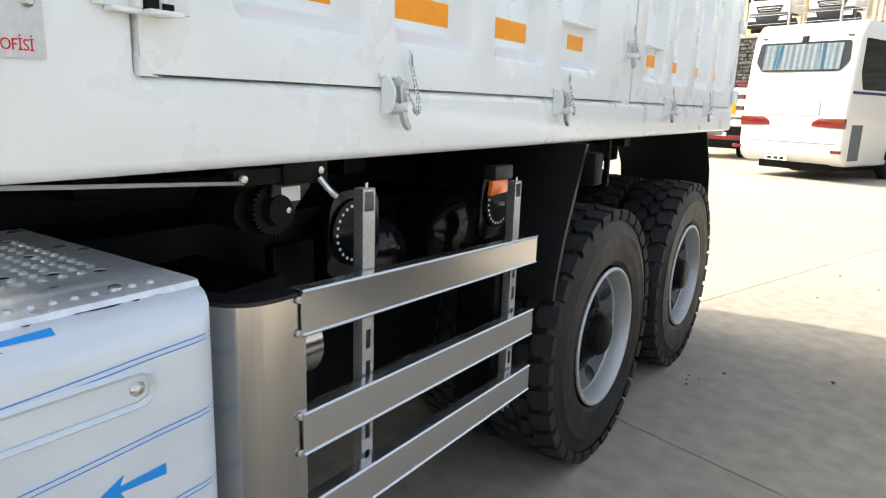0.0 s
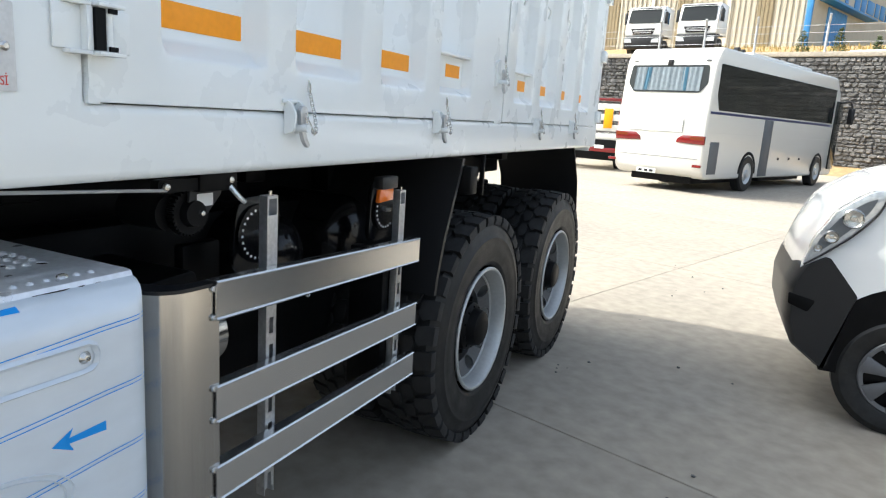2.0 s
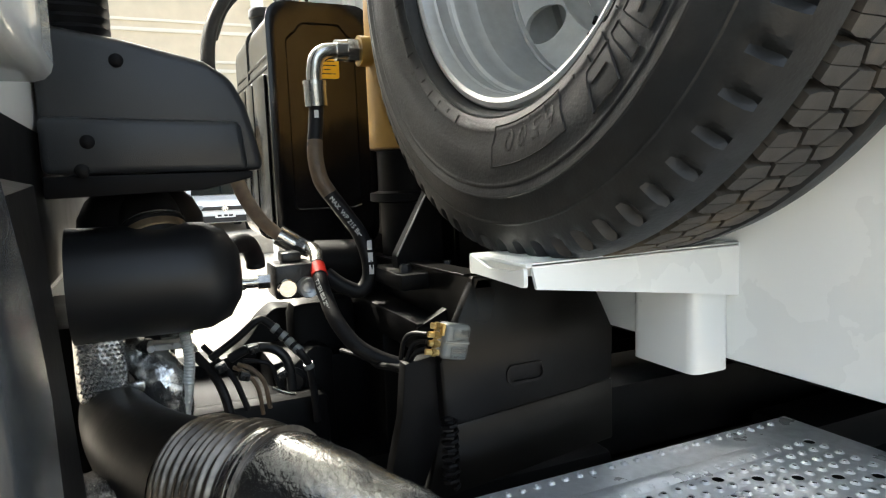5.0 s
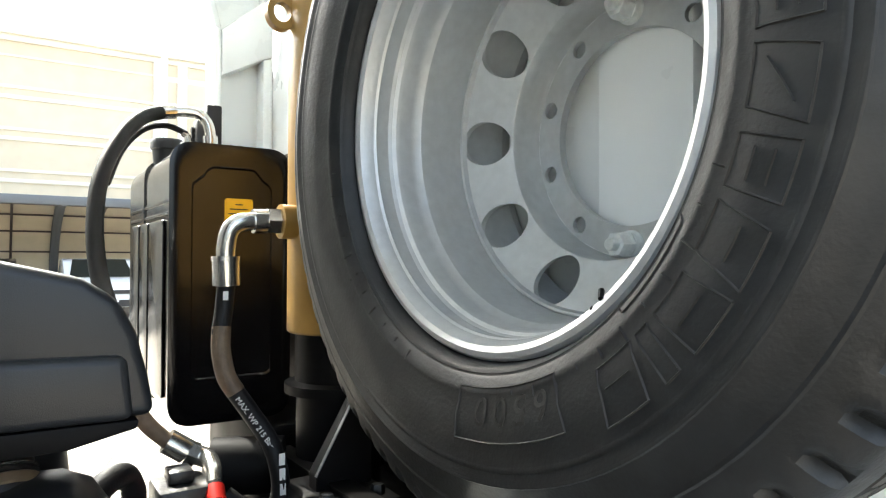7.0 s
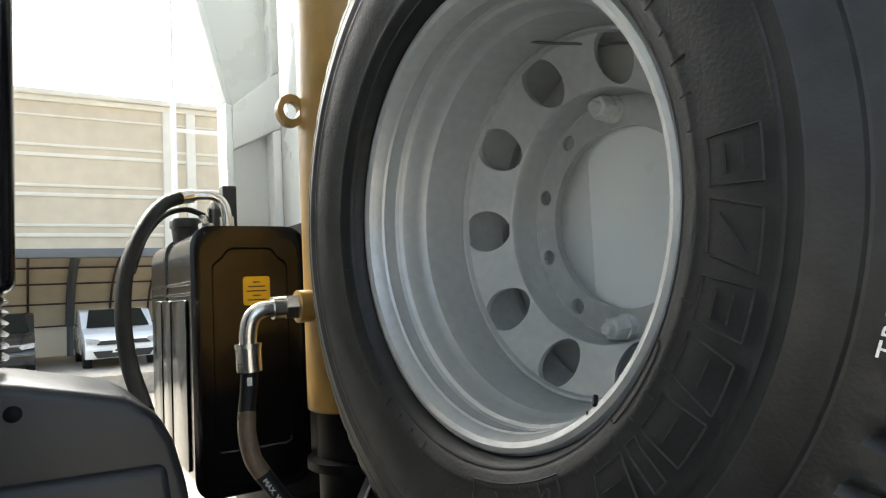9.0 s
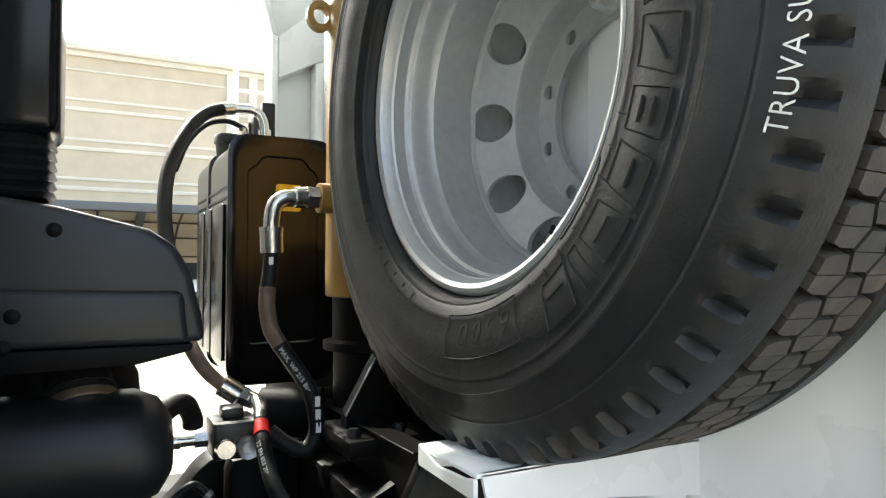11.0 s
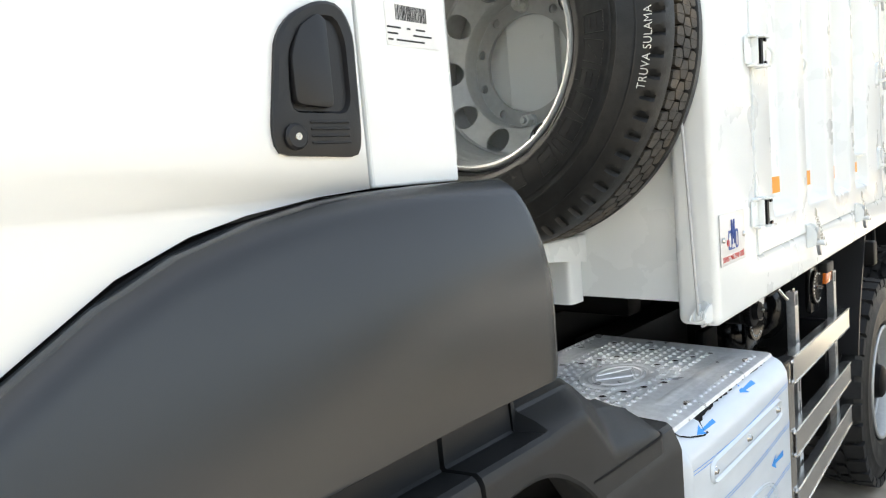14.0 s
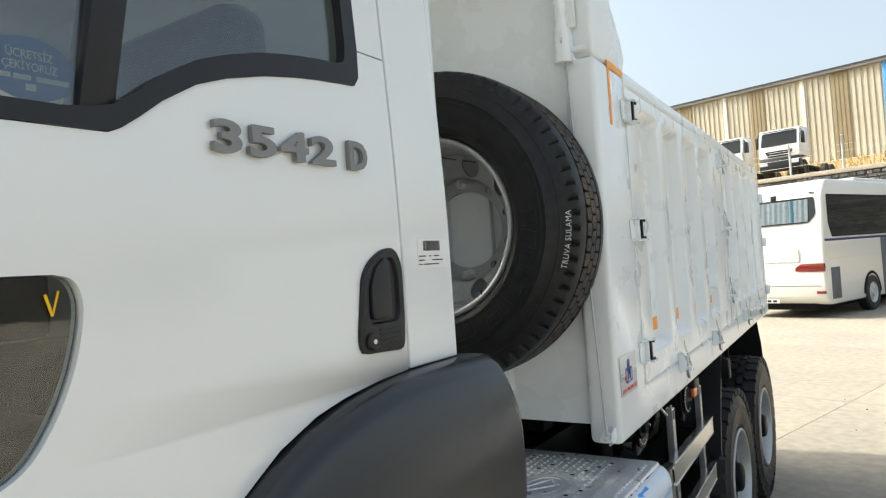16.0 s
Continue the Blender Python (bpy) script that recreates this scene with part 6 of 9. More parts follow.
tube(bm, [(-0.35, 1.78, 0.92), (-0.34, 1.79, 0.935), (-0.34, 1.80, 0.92), (-0.34, 1.79, 0.905), (-0.35, 1.78, 0.92)], 0.003, 8)
part("pull_ring", bm, CHROME, truck)
bm = bmesh.new()
box(bm, (-0.15, 1.885, 1.302), (-0.11, 1.99, 1.345), 0.005)
lamp_body = part("marker_lamp", bm, BLACKP, truck, "orange side marker lamp with black housing")
bm = bmesh.new()
prism(bm, [(1.868, 1.258), (1.965, 1.262), (1.965, 1.303), (1.875, 1.303)], "x", -0.128, -0.112, 0.003)
part("lens", bm, LAMPO, lamp_body, "orange lens")

# mudflaps
bm = bmesh.new()
pts = [(2.486, 1.392), (2.345, 1.065), (2.295, 0.90), (2.288, 0.84)]
strip(bm, [[(x, y, z) for y, z in pts] + [(x, y + 0.022, z) for y, z in pts[::-1]] for x in (-0.085, -0.82)], True)
for x in (-0.085, -0.82):
    bm.faces.new([bm.verts.new((x, y, z)) for y, z in pts + [(y + 0.022, z) for y, z in pts[::-1]]])
bmesh.ops.remove_doubles(bm, verts=bm.verts, dist=0.0003)
part("front_mudflap", bm, BLACKP, truck, "black plastic flap ahead of the rear wheels")
bm = bmesh.new()
box(bm, (-0.105, 2.72, 1.22), (-0.085, 2.74, 1.40), 0.003)
box(bm, (-0.60, 2.5, 1.24), (-0.05, 2.58, 1.36), 0.01)
part("tail_bracket", bm, BLACKM, truck)
bm = bmesh.new()
pts = [(4.66, 1.395), (4.76, 1.25), (4.84, 1.14), (4.93, 0.80), (4.99, 0.42), (5.00, 0.26)]
strip(bm, [[(x, y, z) for y, z in pts] + [(x, y + 0.012, z) for y, z in pts[::-1]] for x in (-0.19, -0.80)], True)
for x in (-0.19, -0.80):
    bm.faces.new([bm.verts.new((x, y, z)) for y, z in pts + [(y + 0.012, z) for y, z in pts[::-1]]])
bmesh.ops.remove_doubles(bm, verts=bm.verts, dist=0.0003)
part("rear_mudflap", bm, BLACKP, truck, "black flap behind the rear wheels")
bm = bmesh.new()
box(bm, (-0.80, 2.40, 1.19), (-0.70, 4.5, 1.39), 0.01)
part("wheel_shield", bm, BLACKM, truck)
bm = bmesh.new()
box(bm, (-2.30, 5.02, 0.62), (-0.30, 5.10, 0.74), 0.01)
part("rear_bumper", bm, BLACKM, truck)

# black panels added so that no light shows through the wheel arch
bm = bmesh.new()
box(bm, (-0.45, -1.65, 0.45), (-0.42, -0.47, 1.46), 0.005)
box(bm, (-0.62, -0.46, 0.45), (-0.14, -0.02, 1.17), 0.02)
part("inner_arch", bm, BLACKM, truck)

# unseen blocks added to close the view and keep light out under the body
bm = bmesh.new()
box(bm, (-2.44, -0.30, 0.42), (-1.86, 2.25, 1.12), 0.06, 3)
part("fuel_tank", bm, BLACKM, truck, "unseen dark block added on the far side to keep light out")
bm = bmesh.new()
box(bm, (-1.62, 0.5, 0.62), (-0.9, 2.3, 1.10), 0.05, 3)
box(bm, (-1.40, -2.2, 0.55), (-1.1, 4.3, 0.85), 0.05, 3)
part("drive_line", bm, BLACKM, truck)

# ---- behind the cab: tank, lifting cylinder, hoses, filter, exhaust ----
# hydraulic tank
TX0, TX1, TY0, TY1, TZ0, TZ1 = -2.18, -1.55, -0.036, 0.250, 1.58, 2.248
bm = bmesh.new()
sec = rounded(rect(TY0, TY1, TZ0, TZ1), 0.065, 7)
inset = lambda d: rounded(rect(TY0 + d, TY1 - d, TZ0 + d, TZ1 - d), 0.060, 7)
strip(bm, [[(x, y, z) for y, z in s] for x, s in ((TX0, inset(0.02)), (TX0 + 0.01, sec), (-1.93, sec), (-1.925, inset(-0.004)), (-1.90, inset(-0.004)), (-1.895, sec), (TX1 - 0.010, sec), (TX1 - 0.003, inset(-0.006)), (TX1 + 0.003, inset(-0.006)), (TX1 + 0.006, inset(0.012)), (TX1 + 0.004, inset(0.020)))], True)
bm.faces.new([bm.verts.new((TX1 + 0.004, y, z)) for y, z in inset(0.020)])
bm.faces.new([bm.verts.new((TX0, y, z)) for y, z in inset(0.02)])
bmesh.ops.remove_doubles(bm, verts=bm.verts, dist=0.0004)
oil = part("hydraulic_tank", bm, BLACKG, truck, "glossy black hydraulic oil tank with rounded ends")
for z in (2.078, 2.106):
    bm = bmesh.new()
    box(bm, (TX0 + 0.03, TY0 - 0.0035, z), (TX1 - 0.02, TY0 + 0.002, z + 0.010), 0.003)
    part("tank_seam", bm, BLACKG, oil)
for x0, x1 in ((-2.10, -1.975), (-1.955, -1.83), (-1.81, -1.62)):
    bm = bmesh.new()
    prism(bm, rounded([(x0, TZ0 + 0.05), (x1, TZ0 + 0.05), (x1, 2.07), (x0, 2.07)], 0.02, 4), "y", TY0 - 0.006, TY0 + 0.001, 0.005, 3)
    part("tank_flute", bm, BLACKG, oil)

bm = bmesh.new()
o_ = resample(rounded([(TY0 + 0.045, TZ0 + 0.1), (TY1 - 0.045, TZ0 + 0.1), (TY1 - 0.045, 2.160), (TY1 - 0.070, 2.172), (TY1 - 0.085, 2.200), (TY0 + 0.085, 2.200), (TY0 + 0.070, 2.172), (TY0 + 0.045, 2.160)], 0.012, 4), 80)
c_ = Vector((0.095, 1.95))
strip(bm, [[(TX1 + h, *(c_ + (Vector(p) - c_) * f)) for p in o_] for h, f in ((0.0035, 1.0), (0.0075, 0.985), (0.0035, 0.97))], True)
part("pressed_rim", bm, BLACKG, oil)
bm = bmesh.new()
prism(bm, rounded(rect(0.086, 0.156, 2.048, 2.122), 0.008, 3), "x", TX1 + 0.0045, TX1 + 0.006)
yl = part("warning_label", bm, YELLOW, oil, "yellow warning label")
bm = bmesh.new()
for k, (a, b) in enumerate(((0.112, 0.130), (0.099, 0.143), (0.095, 0.147), (0.111, 0.131), (0.097, 0.145))):
    box(bm, (TX1 + 0.006, a, 2.106 - 0.0115 * k), (TX1 + 0.0064, b, 2.109 - 0.0115 * k))
part("label_print", bm, INK, oil)
bm = bmesh.new()
lathe(bm, [(0.0, 0.075), (0.040, 0.073), (0.045, 0.065), (0.045, 0.045), (0.040, 0.042), (0.036, 0.0)], (-1.90, 0.02, TZ1 - 0.01), (0, 0, 1), 28)
part("filler_cap", bm, BLACKP, oil, "black filler cap")
bm = bmesh.new()
box(bm, (-1.76, 0.085, TZ1 - 0.004), (-1.72, 0.125, 2.388), 0.005)
box(bm, (-1.76, 0.055, TZ1 - 0.004), (-1.71, 0.095, 2.345), 0.012)
for k in range(4):
    cyl(bm, (-1.735, 0.055, TZ1 + 0.02 + 0.016 * k), (-1.735, 0.048, TZ1 + 0.02 + 0.016 * k), 0.009, 10)
part("tank_filter", bm, BLACKP, oil)
bm = bmesh.new()
tube(bm, [(-1.66, 0.080, 2.245), (-1.66, 0.079, 2.295), (-1.662, 0.070, 2.328), (-1.665, 0.045, 2.347), (-1.67, 0.0, 2.348), (-1.67, -0.02, 2.346)], 0.0135, 16)
cyl(bm, (-1.66, 0.080, 2.242), (-1.66, 0.080, 2.262), 0.0225, 6)
cyl(bm, (-1.66, 0.080, 2.262), (-1.66, 0.079, 2.290), 0.0185, 20)
cyl(bm, (-1.67, -0.04, 2.341), (-1.67, -0.005, 2.347), 0.0185, 20)
cyl(bm, (-1.70, 0.035, TZ1 - 0.004), (-1.70, 0.035, 2.275), 0.022, 8)
tube(bm, [(-1.70, 0.035, 2.27), (-1.70, 0.030, 2.292), (-1.70, 0.018, 2.300)], 0.009, 10)
part("tank_fitting", bm, CHROME, oil, "plated elbow fitting")
bm = bmesh.new()
tube(bm, [(-1.67, -0.035, 2.342), (-1.64, -0.085, 2.318), (-1.59, -0.135, 2.262), (-1.52, -0.185, 2.163), (-1.45, -0.206, 2.06), (-1.37, -0.207, 1.95), (-1.27, -0.19, 1.85)], 0.0175, 16)
part("return_hose", bm, HOSE, truck, "thick black rubber hose looping from the tank")
bm = bmesh.new()
tube(bm, [(-1.70, 0.03, 2.298), (-1.69, -0.02, 2.312), (-1.66, -0.08, 2.292), (-1.60, -0.135, 2.23), (-1.53, -0.175, 2.14)], 0.0075, 10)
part("vent_hose", bm, HOSE, truck, "thin black hose")
# tan tube puts sunlight on the return hose's lower end
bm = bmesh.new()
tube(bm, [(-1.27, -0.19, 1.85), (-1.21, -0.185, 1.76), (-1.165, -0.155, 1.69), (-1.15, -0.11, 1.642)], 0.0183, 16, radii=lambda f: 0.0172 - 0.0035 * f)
part("hose_sleeve", bm, HOSET, truck, "lower end of the hose, tan put in for sunlight")
bm = bmesh.new()
for a, b, r, n in (((-1.151, -0.118, 1.650), (-1.146, -0.085, 1.627), 0.0225, 20), ((-1.146, -0.085, 1.627), (-1.143, -0.068, 1.619), 0.0225, 6), ((-1.144, -0.070, 1.620), (-1.140, -0.052, 1.612), 0.018, 16)):
    cyl(bm, a, b, r, n)
tube(bm, [(-1.141, -0.056, 1.614), (-1.115, -0.052, 1.616), (-1.075, -0.055, 1.606), (-1.045, -0.061, 1.590)], 0.0150, 14)
part("hose_fitting", bm, CHROME, truck, "plated hose fitting")
bm = bmesh.new()
tube(bm, [(-1.045, -0.0615, 1.590), (-1.00, -0.066, 1.560), (-0.97, -0.065, 1.530), (-0.92, -0.059, 1.490), (-0.88, -0.034, 1.448), (-0.85, 0.01, 1.420), (-0.82, 0.07, 1.40)], 0.0150, 16)
part("pressure_hose", bm, HOSE, truck, "black hose below the valve")
bm = bmesh.new()
tube(bm, [(-1.040, -0.062, 1.587), (-1.026, -0.064, 1.578), (-1.014, -0.065, 1.570)], 0.0165, 14)
part("red_hose_band", bm, LOGOR, truck)
bm = letters("TB EN 853 2SN", 0.012, 0.0002, spacing=1.0)
d_ = (Vector((-0.92, -0.059, 1.490)) - Vector((-1.00, -0.066, 1.560))).normalized()
n_ = Vector((0.80, -0.58, 0.10))
n_ = (n_ - d_ * n_.dot(d_)).normalized()
u_ = n_.cross(d_)
part("hose_print", bm_moved(bm, Matrix.Translation(Vector((-1.0, -0.0665, 1.559)) + n_ * 0.0152 - u_ * 0.004) @ Matrix(((d_.x, u_.x, n_.x, 0), (d_.y, u_.y, n_.y, 0), (d_.z, u_.z, n_.z, 0), (0, 0, 0, 1)))), PAPER, truck)

# lifting cylinder
CC = (-1.13, 0.205)
bm = bmesh.new()
lathe(bm, [(0.0, 1.829), (0.100, 1.829), (0.104, 1.833), (0.104, 3.2), (0.0, 3.2)], (*CC, 0), (0, 0, 1), 48)
lift = part("lifting_cylinder", bm, OCHRE, truck, "ochre painted telescopic lifting cylinder")
bm = bmesh.new()
lathe(bm, [(0.0, 1.827), (0.088, 1.827), (0.088, 1.735), (0.108, 1.73), (0.108, 1.712), (0.085, 1.708), (0.085, 1.50), (0.0, 1.50)], (*CC, 0), (0, 0, 1), 40)
part("cylinder_foot", bm, BLACKM, lift, "black cylinder foot")
bm = bmesh.new()
o_ = [(0.030 * math.cos(t), 0.034 * math.sin(t)) for t in (2 * math.pi * k / 28 for k in range(28))]
rows = [[(-1.14 + h, 0.082 + x * k, 2.452 + y * k) for x, y in o_] for h, k in ((-0.010, 1.0), (0.010, 1.0), (0.010, 0.57), (-0.010, 0.57))]
strip(bm, rows + [rows[0]], True)
part("lifting_eye", bm, OCHRE, lift)
bm = bmesh.new()
cyl(bm, (-1.12, 0.112, 2.045), (-1.12, 0.076, 2.045), 0.033, 24)
part("port_boss", bm, OCHRE, lift)
bm = bmesh.new()
cyl(bm, (-1.12, 0.078, 2.045), (-1.12, 0.048, 2.045), 0.026, 6)
cyl(bm, (-1.12, 0.05, 2.045), (-1.12, 0.024, 2.044), 0.023, 20)
tube(bm, [(-1.12, 0.03, 2.044), (-1.12, 0.0, 2.040), (-1.121, -0.018, 2.025), (-1.123, -0.024, 1.995), (-1.125, -0.024, 1.965)], 0.0175, 16)
cyl(bm, (-1.125, -0.024, 1.978), (-1.125, -0.024, 1.970), 0.026, 24)
cyl(bm, (-1.125, -0.024, 1.972), (-1.127, -0.022, 1.925), 0.0245, 24)
part("elbow_fitting", bm, CHROME, lift, "plated elbow fitting")
bm = bmesh.new()
tube(bm, [(-1.127, -0.022, 1.930), (-1.12, -0.028, 1.88), (-1.11, -0.036, 1.83), (-1.095, -0.030, 1.765), (-1.08, 0.005, 1.705), (-1.05, 0.035, 1.65), (-1.03, 0.046, 1.60), (-1.03, 0.047, 1.555), (-1.03, 0.025, 1.527), (-1.04, -0.010, 1.54), (-1.06, -0.040, 1.565)], 0.0165, 16)
hose = part("lift_hose", bm, HOSE, truck, "black hydraulic hose with white printing")
# tan tube puts sunlight on this stretch of the lift hose
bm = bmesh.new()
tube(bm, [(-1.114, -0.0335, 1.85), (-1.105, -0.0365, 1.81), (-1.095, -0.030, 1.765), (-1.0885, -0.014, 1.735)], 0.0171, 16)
part("hose_sleeve", bm, HOSET, hose, "stretch of the hose, tan put in for sunlight")
bm = letters("MAX. WP 215 Bar", 0.014, 0.0002, spacing=1.0)
dirv = Vector((0.035, 0.042, -0.070)).normalized()
out = Vector((0.75, -0.62, 0.25))
out = (out - dirv * out.dot(dirv)).normalized()
upv = out.cross(dirv)
mm = Matrix.Translation(Vector((-1.087, -0.008, 1.726)) + out * 0.0172 - upv * 0.004) @ Matrix((( dirv.x, upv.x, out.x, 0), (dirv.y, upv.y, out.y, 0), (dirv.z, upv.z, out.z, 0), (0, 0, 0, 1)))
part("hose_print", bm_moved(bm, mm), PAPER, hose)
for k in range(3):
    bm = bmesh.new()
    z = 1.915 - 0.026 * k
    box(bm, (-1.1085, -0.033, z - 0.016), (-1.1060, -0.024, z))
    part("hose_dash", bm, PAPER, hose)
for k in range(3):
    bm = bmesh.new()
    box(bm, (-1.0150, 0.040 + 0.001 * k, 1.615 - 0.026 * k), (-1.0125, 0.050 + 0.001 * k, 1.635 - 0.026 * k))
    part("hose_dash", bm, PAPER, hose)
# foot braces, pump and valve
bm = bmesh.new()
box(bm, (-1.5, 0.05, 1.44), (-0.78, 0.40, 1.50), 0.008)
prism(bm, [(0.05, 1.49), (0.40, 1.49), (0.40, 1.60), (0.20, 1.56)], "x", -0.80, -0.78)
cradle = part("cylinder_cradle", bm, BLACKM, truck, "black steel cradle")
x_ = -0.985
bm = bmesh.new()
prism(bm, [(0.085, 1.575), (0.190, 1.575), (0.190, 1.745), (0.165, 1.745), (0.085, 1.605)], "x", x_ - 0.004, x_ + 0.030, 0.002, 1)
brace = part("gusset", bm, BLACKM, cradle, "black welded gusset")
# grey strip paints in the light caught by the gusset's slanting edge
bm = bmesh.new()
prism(bm, [(0.0835, 1.603), (0.0850, 1.602), (0.1655, 1.7465), (0.1640, 1.7475)], "x", x_ + 0.024, x_ + 0.031)
part("bare_edge", bm, GREYM, brace, "grey strip for the lit edge of the gusset")
bm = bmesh.new()
box(bm, (-1.05, 0.055, 1.545), (-0.86, 0.20, 1.578), 0.006)
part("foot_plate", bm, BLACKM, cradle)
for y_ in (0.078, 0.17):
    bm = bmesh.new()
    lathe(bm, [(0.0, 0.016), (0.010, 0.016), (0.013, 0.010), (0.013, 0.0)], (-0.895, y_, 1.578), (0, 0, 1), 6)
    part("foot_bolt", bm, BLACKP, cradle)
bm = bmesh.new()
cyl(bm, (-1.22, -0.02, 1.57), (-1.16, 0.10, 1.57), 0.055, 24)
part("pump_cover", bm, BLACKM, truck)
bm = bmesh.new()
prism(bm, [(-1.25, 1.580), (-0.672, 1.592), (-0.672, 1.572), (-0.69, 1.45), (-1.25, 1.45)], "y", 0.112, 0.150, 0.003, 1)
beam = part("cross_member", bm, SATIN, truck, "satin black cross member before the body")
bm = bmesh.new()
prism(bm, [(-1.19, 1.581), (-0.69, 1.5915), (-0.69, 1.5955), (-1.19, 1.585)], "y", 0.104, 0.150, 0.001, 1)
part("top_flange", bm, SATIN, beam)
bm = bmesh.new()
box(bm, (-1.13, -0.152, 1.525), (-1.03, -0.064, 1.597), 0.008)
box(bm, (-1.11, -0.13, 1.597), (-1.06, -0.09, 1.618), 0.004)
valve = part("control_valve", bm, mat("dark_cast_iron", (0.014, 0.014, 0.014), 0.36, 0.2, grain=0.3, gscale=60, bump=0.3, bscale=120), truck, "dark hydraulic control valve with plated ports")
bm = bmesh.new()
lathe(bm, [(0.0, 0.014), (0.017, 0.014), (0.020, 0.010), (0.020, 0.0)], (-1.031, -0.130, 1.549), (1, 0, 0), 20)
part("valve_plug", bm, CHROME, valve, "plated plug")
bm = bmesh.new()
lathe(bm, [(0.0, 0.004), (0.011, 0.004), (0.012, 0.018), (0.020, 0.020), (0.022, 0.014), (0.022, 0.0)], (-1.031, -0.088, 1.548), (1, 0, 0), 24)
part("valve_port", bm, ZINC, valve, "plated port")
bm = bmesh.new()
for a_, b_, r_, n_ in ((-0.155, -0.180, 0.016, 6), (-0.180, -0.205, 0.011, 14), (-0.205, -0.240, 0.014, 14)):
    cyl(bm, (-1.08, a_, 1.56), (-1.08, b_, 1.56), r_, n_)
part("valve_fitting", bm, CHROME, valve, "plated fitting")
bm = bmesh.new()
box(bm, (-1.22, 0.355, 1.45), (-0.78, 0.392, 1.87), 0.006)
box(bm, (-2.15, 0.36, 1.45), (-1.25, 0.395, 2.30), 0.006)
part("hoist_frame", bm, BLACKM, truck, "black hoist frame before the body")

# grey plastic air intake cover, snorkel with bellows, air filter
bm = bmesh.new()
prism(bm, [(-0.51, 1.787), (-0.206, 1.784), (-0.214, 1.83), (-0.228, 1.885), (-0.248, 1.925), (-0.285, 1.950), (-0.40, 1.978), (-0.51, 1.996)], "x", -1.02, -0.752, 0.014, 4)
cov = part("intake_cover", bm, COVERP, truck, "grey plastic air intake cover")
bm = bmesh.new()
prism(bm, [(-0.51, 1.786), (-0.232, 1.784), (-0.240, 1.860), (-0.51, 1.866)], "x", -0.77, -0.738, 0.011, 3)
part("cover_fold", bm, COVERP, cov)
for y, z in ((-0.405, 1.945), (-0.45, 1.83), (-0.46, 1.79)):
    bm = bmesh.new()
    lathe(bm, [(0.0, 0.006), (0.006, 0.005), (0.010, 0.002), (0.010, 0)], (-0.752 if z > 1.9 else -0.738, y, z), (1, 0, 0), 14)
    part("cover_screw", bm, BLACKM, cov)
bm = bmesh.new()
prism(bm, [(-0.51, 1.752), (-0.30, 1.757), (-0.228, 1.773), (-0.226, 1.7835), (-0.51, 1.7835)], "x", -0.98, -0.745, 0.003)
part("cover_bracket", bm, BLACKM, cov)
bm = bmesh.new()
box(bm, (-0.98, -0.520, 2.085), (-0.80, -0.402, 2.98), 0.022, 4)
snork = part("intake_snorkel", bm, BLACKG, truck, "black upright intake duct on the cab back")
bm = bmesh.new()
rows = []
for k in range(13):
    r = 0.0 if k % 2 else 0.010
    z = 1.995 + 0.0075 * k
    rows.append([(x, y, z) for x, y in rounded([(-0.97 + r, -0.505 + r), (-0.81 - r, -0.505 + r), (-0.81 - r, -0.410 - r), (-0.97 + r, -0.410 - r)], 0.03, 4)])
strip(bm, rows, True)
part("bellows", bm, BLACKP, snork, "black rubber bellows", 20)
bm = bmesh.new()
lathe(bm, [(0.0, -0.238), (0.045, -0.243), (0.075, -0.262), (0.090, -0.295), (0.092, -0.34), (0.092, -0.50), (0.0, -0.50)], (-0.87, 0, 1.612), (0, 1, 0), 40)
filt = part("air_filter", bm, BLACKP, truck, "big black plastic air filter housing")
bm = bmesh.new()
lathe(bm, [(0.0, 0.085), (0.030, 0.083), (0.062, 0.072), (0.088, 0.050), (0.103, 0.020), (0.107, -0.02), (0.107, -0.15), (0.0, -0.15)], (-0.985, -0.388, 1.693), (0, 0, 1), 44)
part("filter_dome", bm, BLACKP, filt, "smooth black domed filter cap")
bm = bmesh.new()
tube(bm, [(-0.87, -0.362, 1.62), (-0.875, -0.368, 1.665), (-0.90, -0.375, 1.705), (-0.95, -0.38, 1.725)], 0.050, 30)
part("filter_elbow", bm, BLACKP, filt)
ax_ = Vector((-0.38, -0.10, 0.60)).normalized()
for k, (off_, r_, m_) in enumerate(((0.0, 0.0525, mat("yellowed_zinc", (0.42, 0.33, 0.22), 0.35, 0.8, grain=0.2)), (0.017, 0.0520, HOSE), (0.023, 0.0520, CHROME))):
    bm = bmesh.new()
    w_ = 0.013 if k == 0 else 0.003
    lathe(bm, [(r_ - 0.003, 0.0), (r_, 0.002), (r_, w_), (r_ - 0.003, w_ + 0.002)], Vector((-0.878, -0.369, 1.678)) + ax_ * off_, ax_, 32)
    part("hose_clamp", bm, m_, filt, "yellowish steel hose clamp" if k == 0 else "")
bm = bmesh.new()
tube(bm, [(-0.915, -0.262, 1.640), (-0.955, -0.235, 1.652), (-0.99, -0.208, 1.648), (-1.015, -0.192, 1.618), (-1.02, -0.190, 1.60)], 0.0185, 14)
part("drain_hose", bm, HOSE, filt)
bm = bmesh.new()
prism(bm, [(-0.372, 1.738), (-0.358, 1.752), (-0.376, 1.768), (-0.390, 1.754)], "x", -0.906, -0.904)
part("filter_label", bm, PAPER, filt)

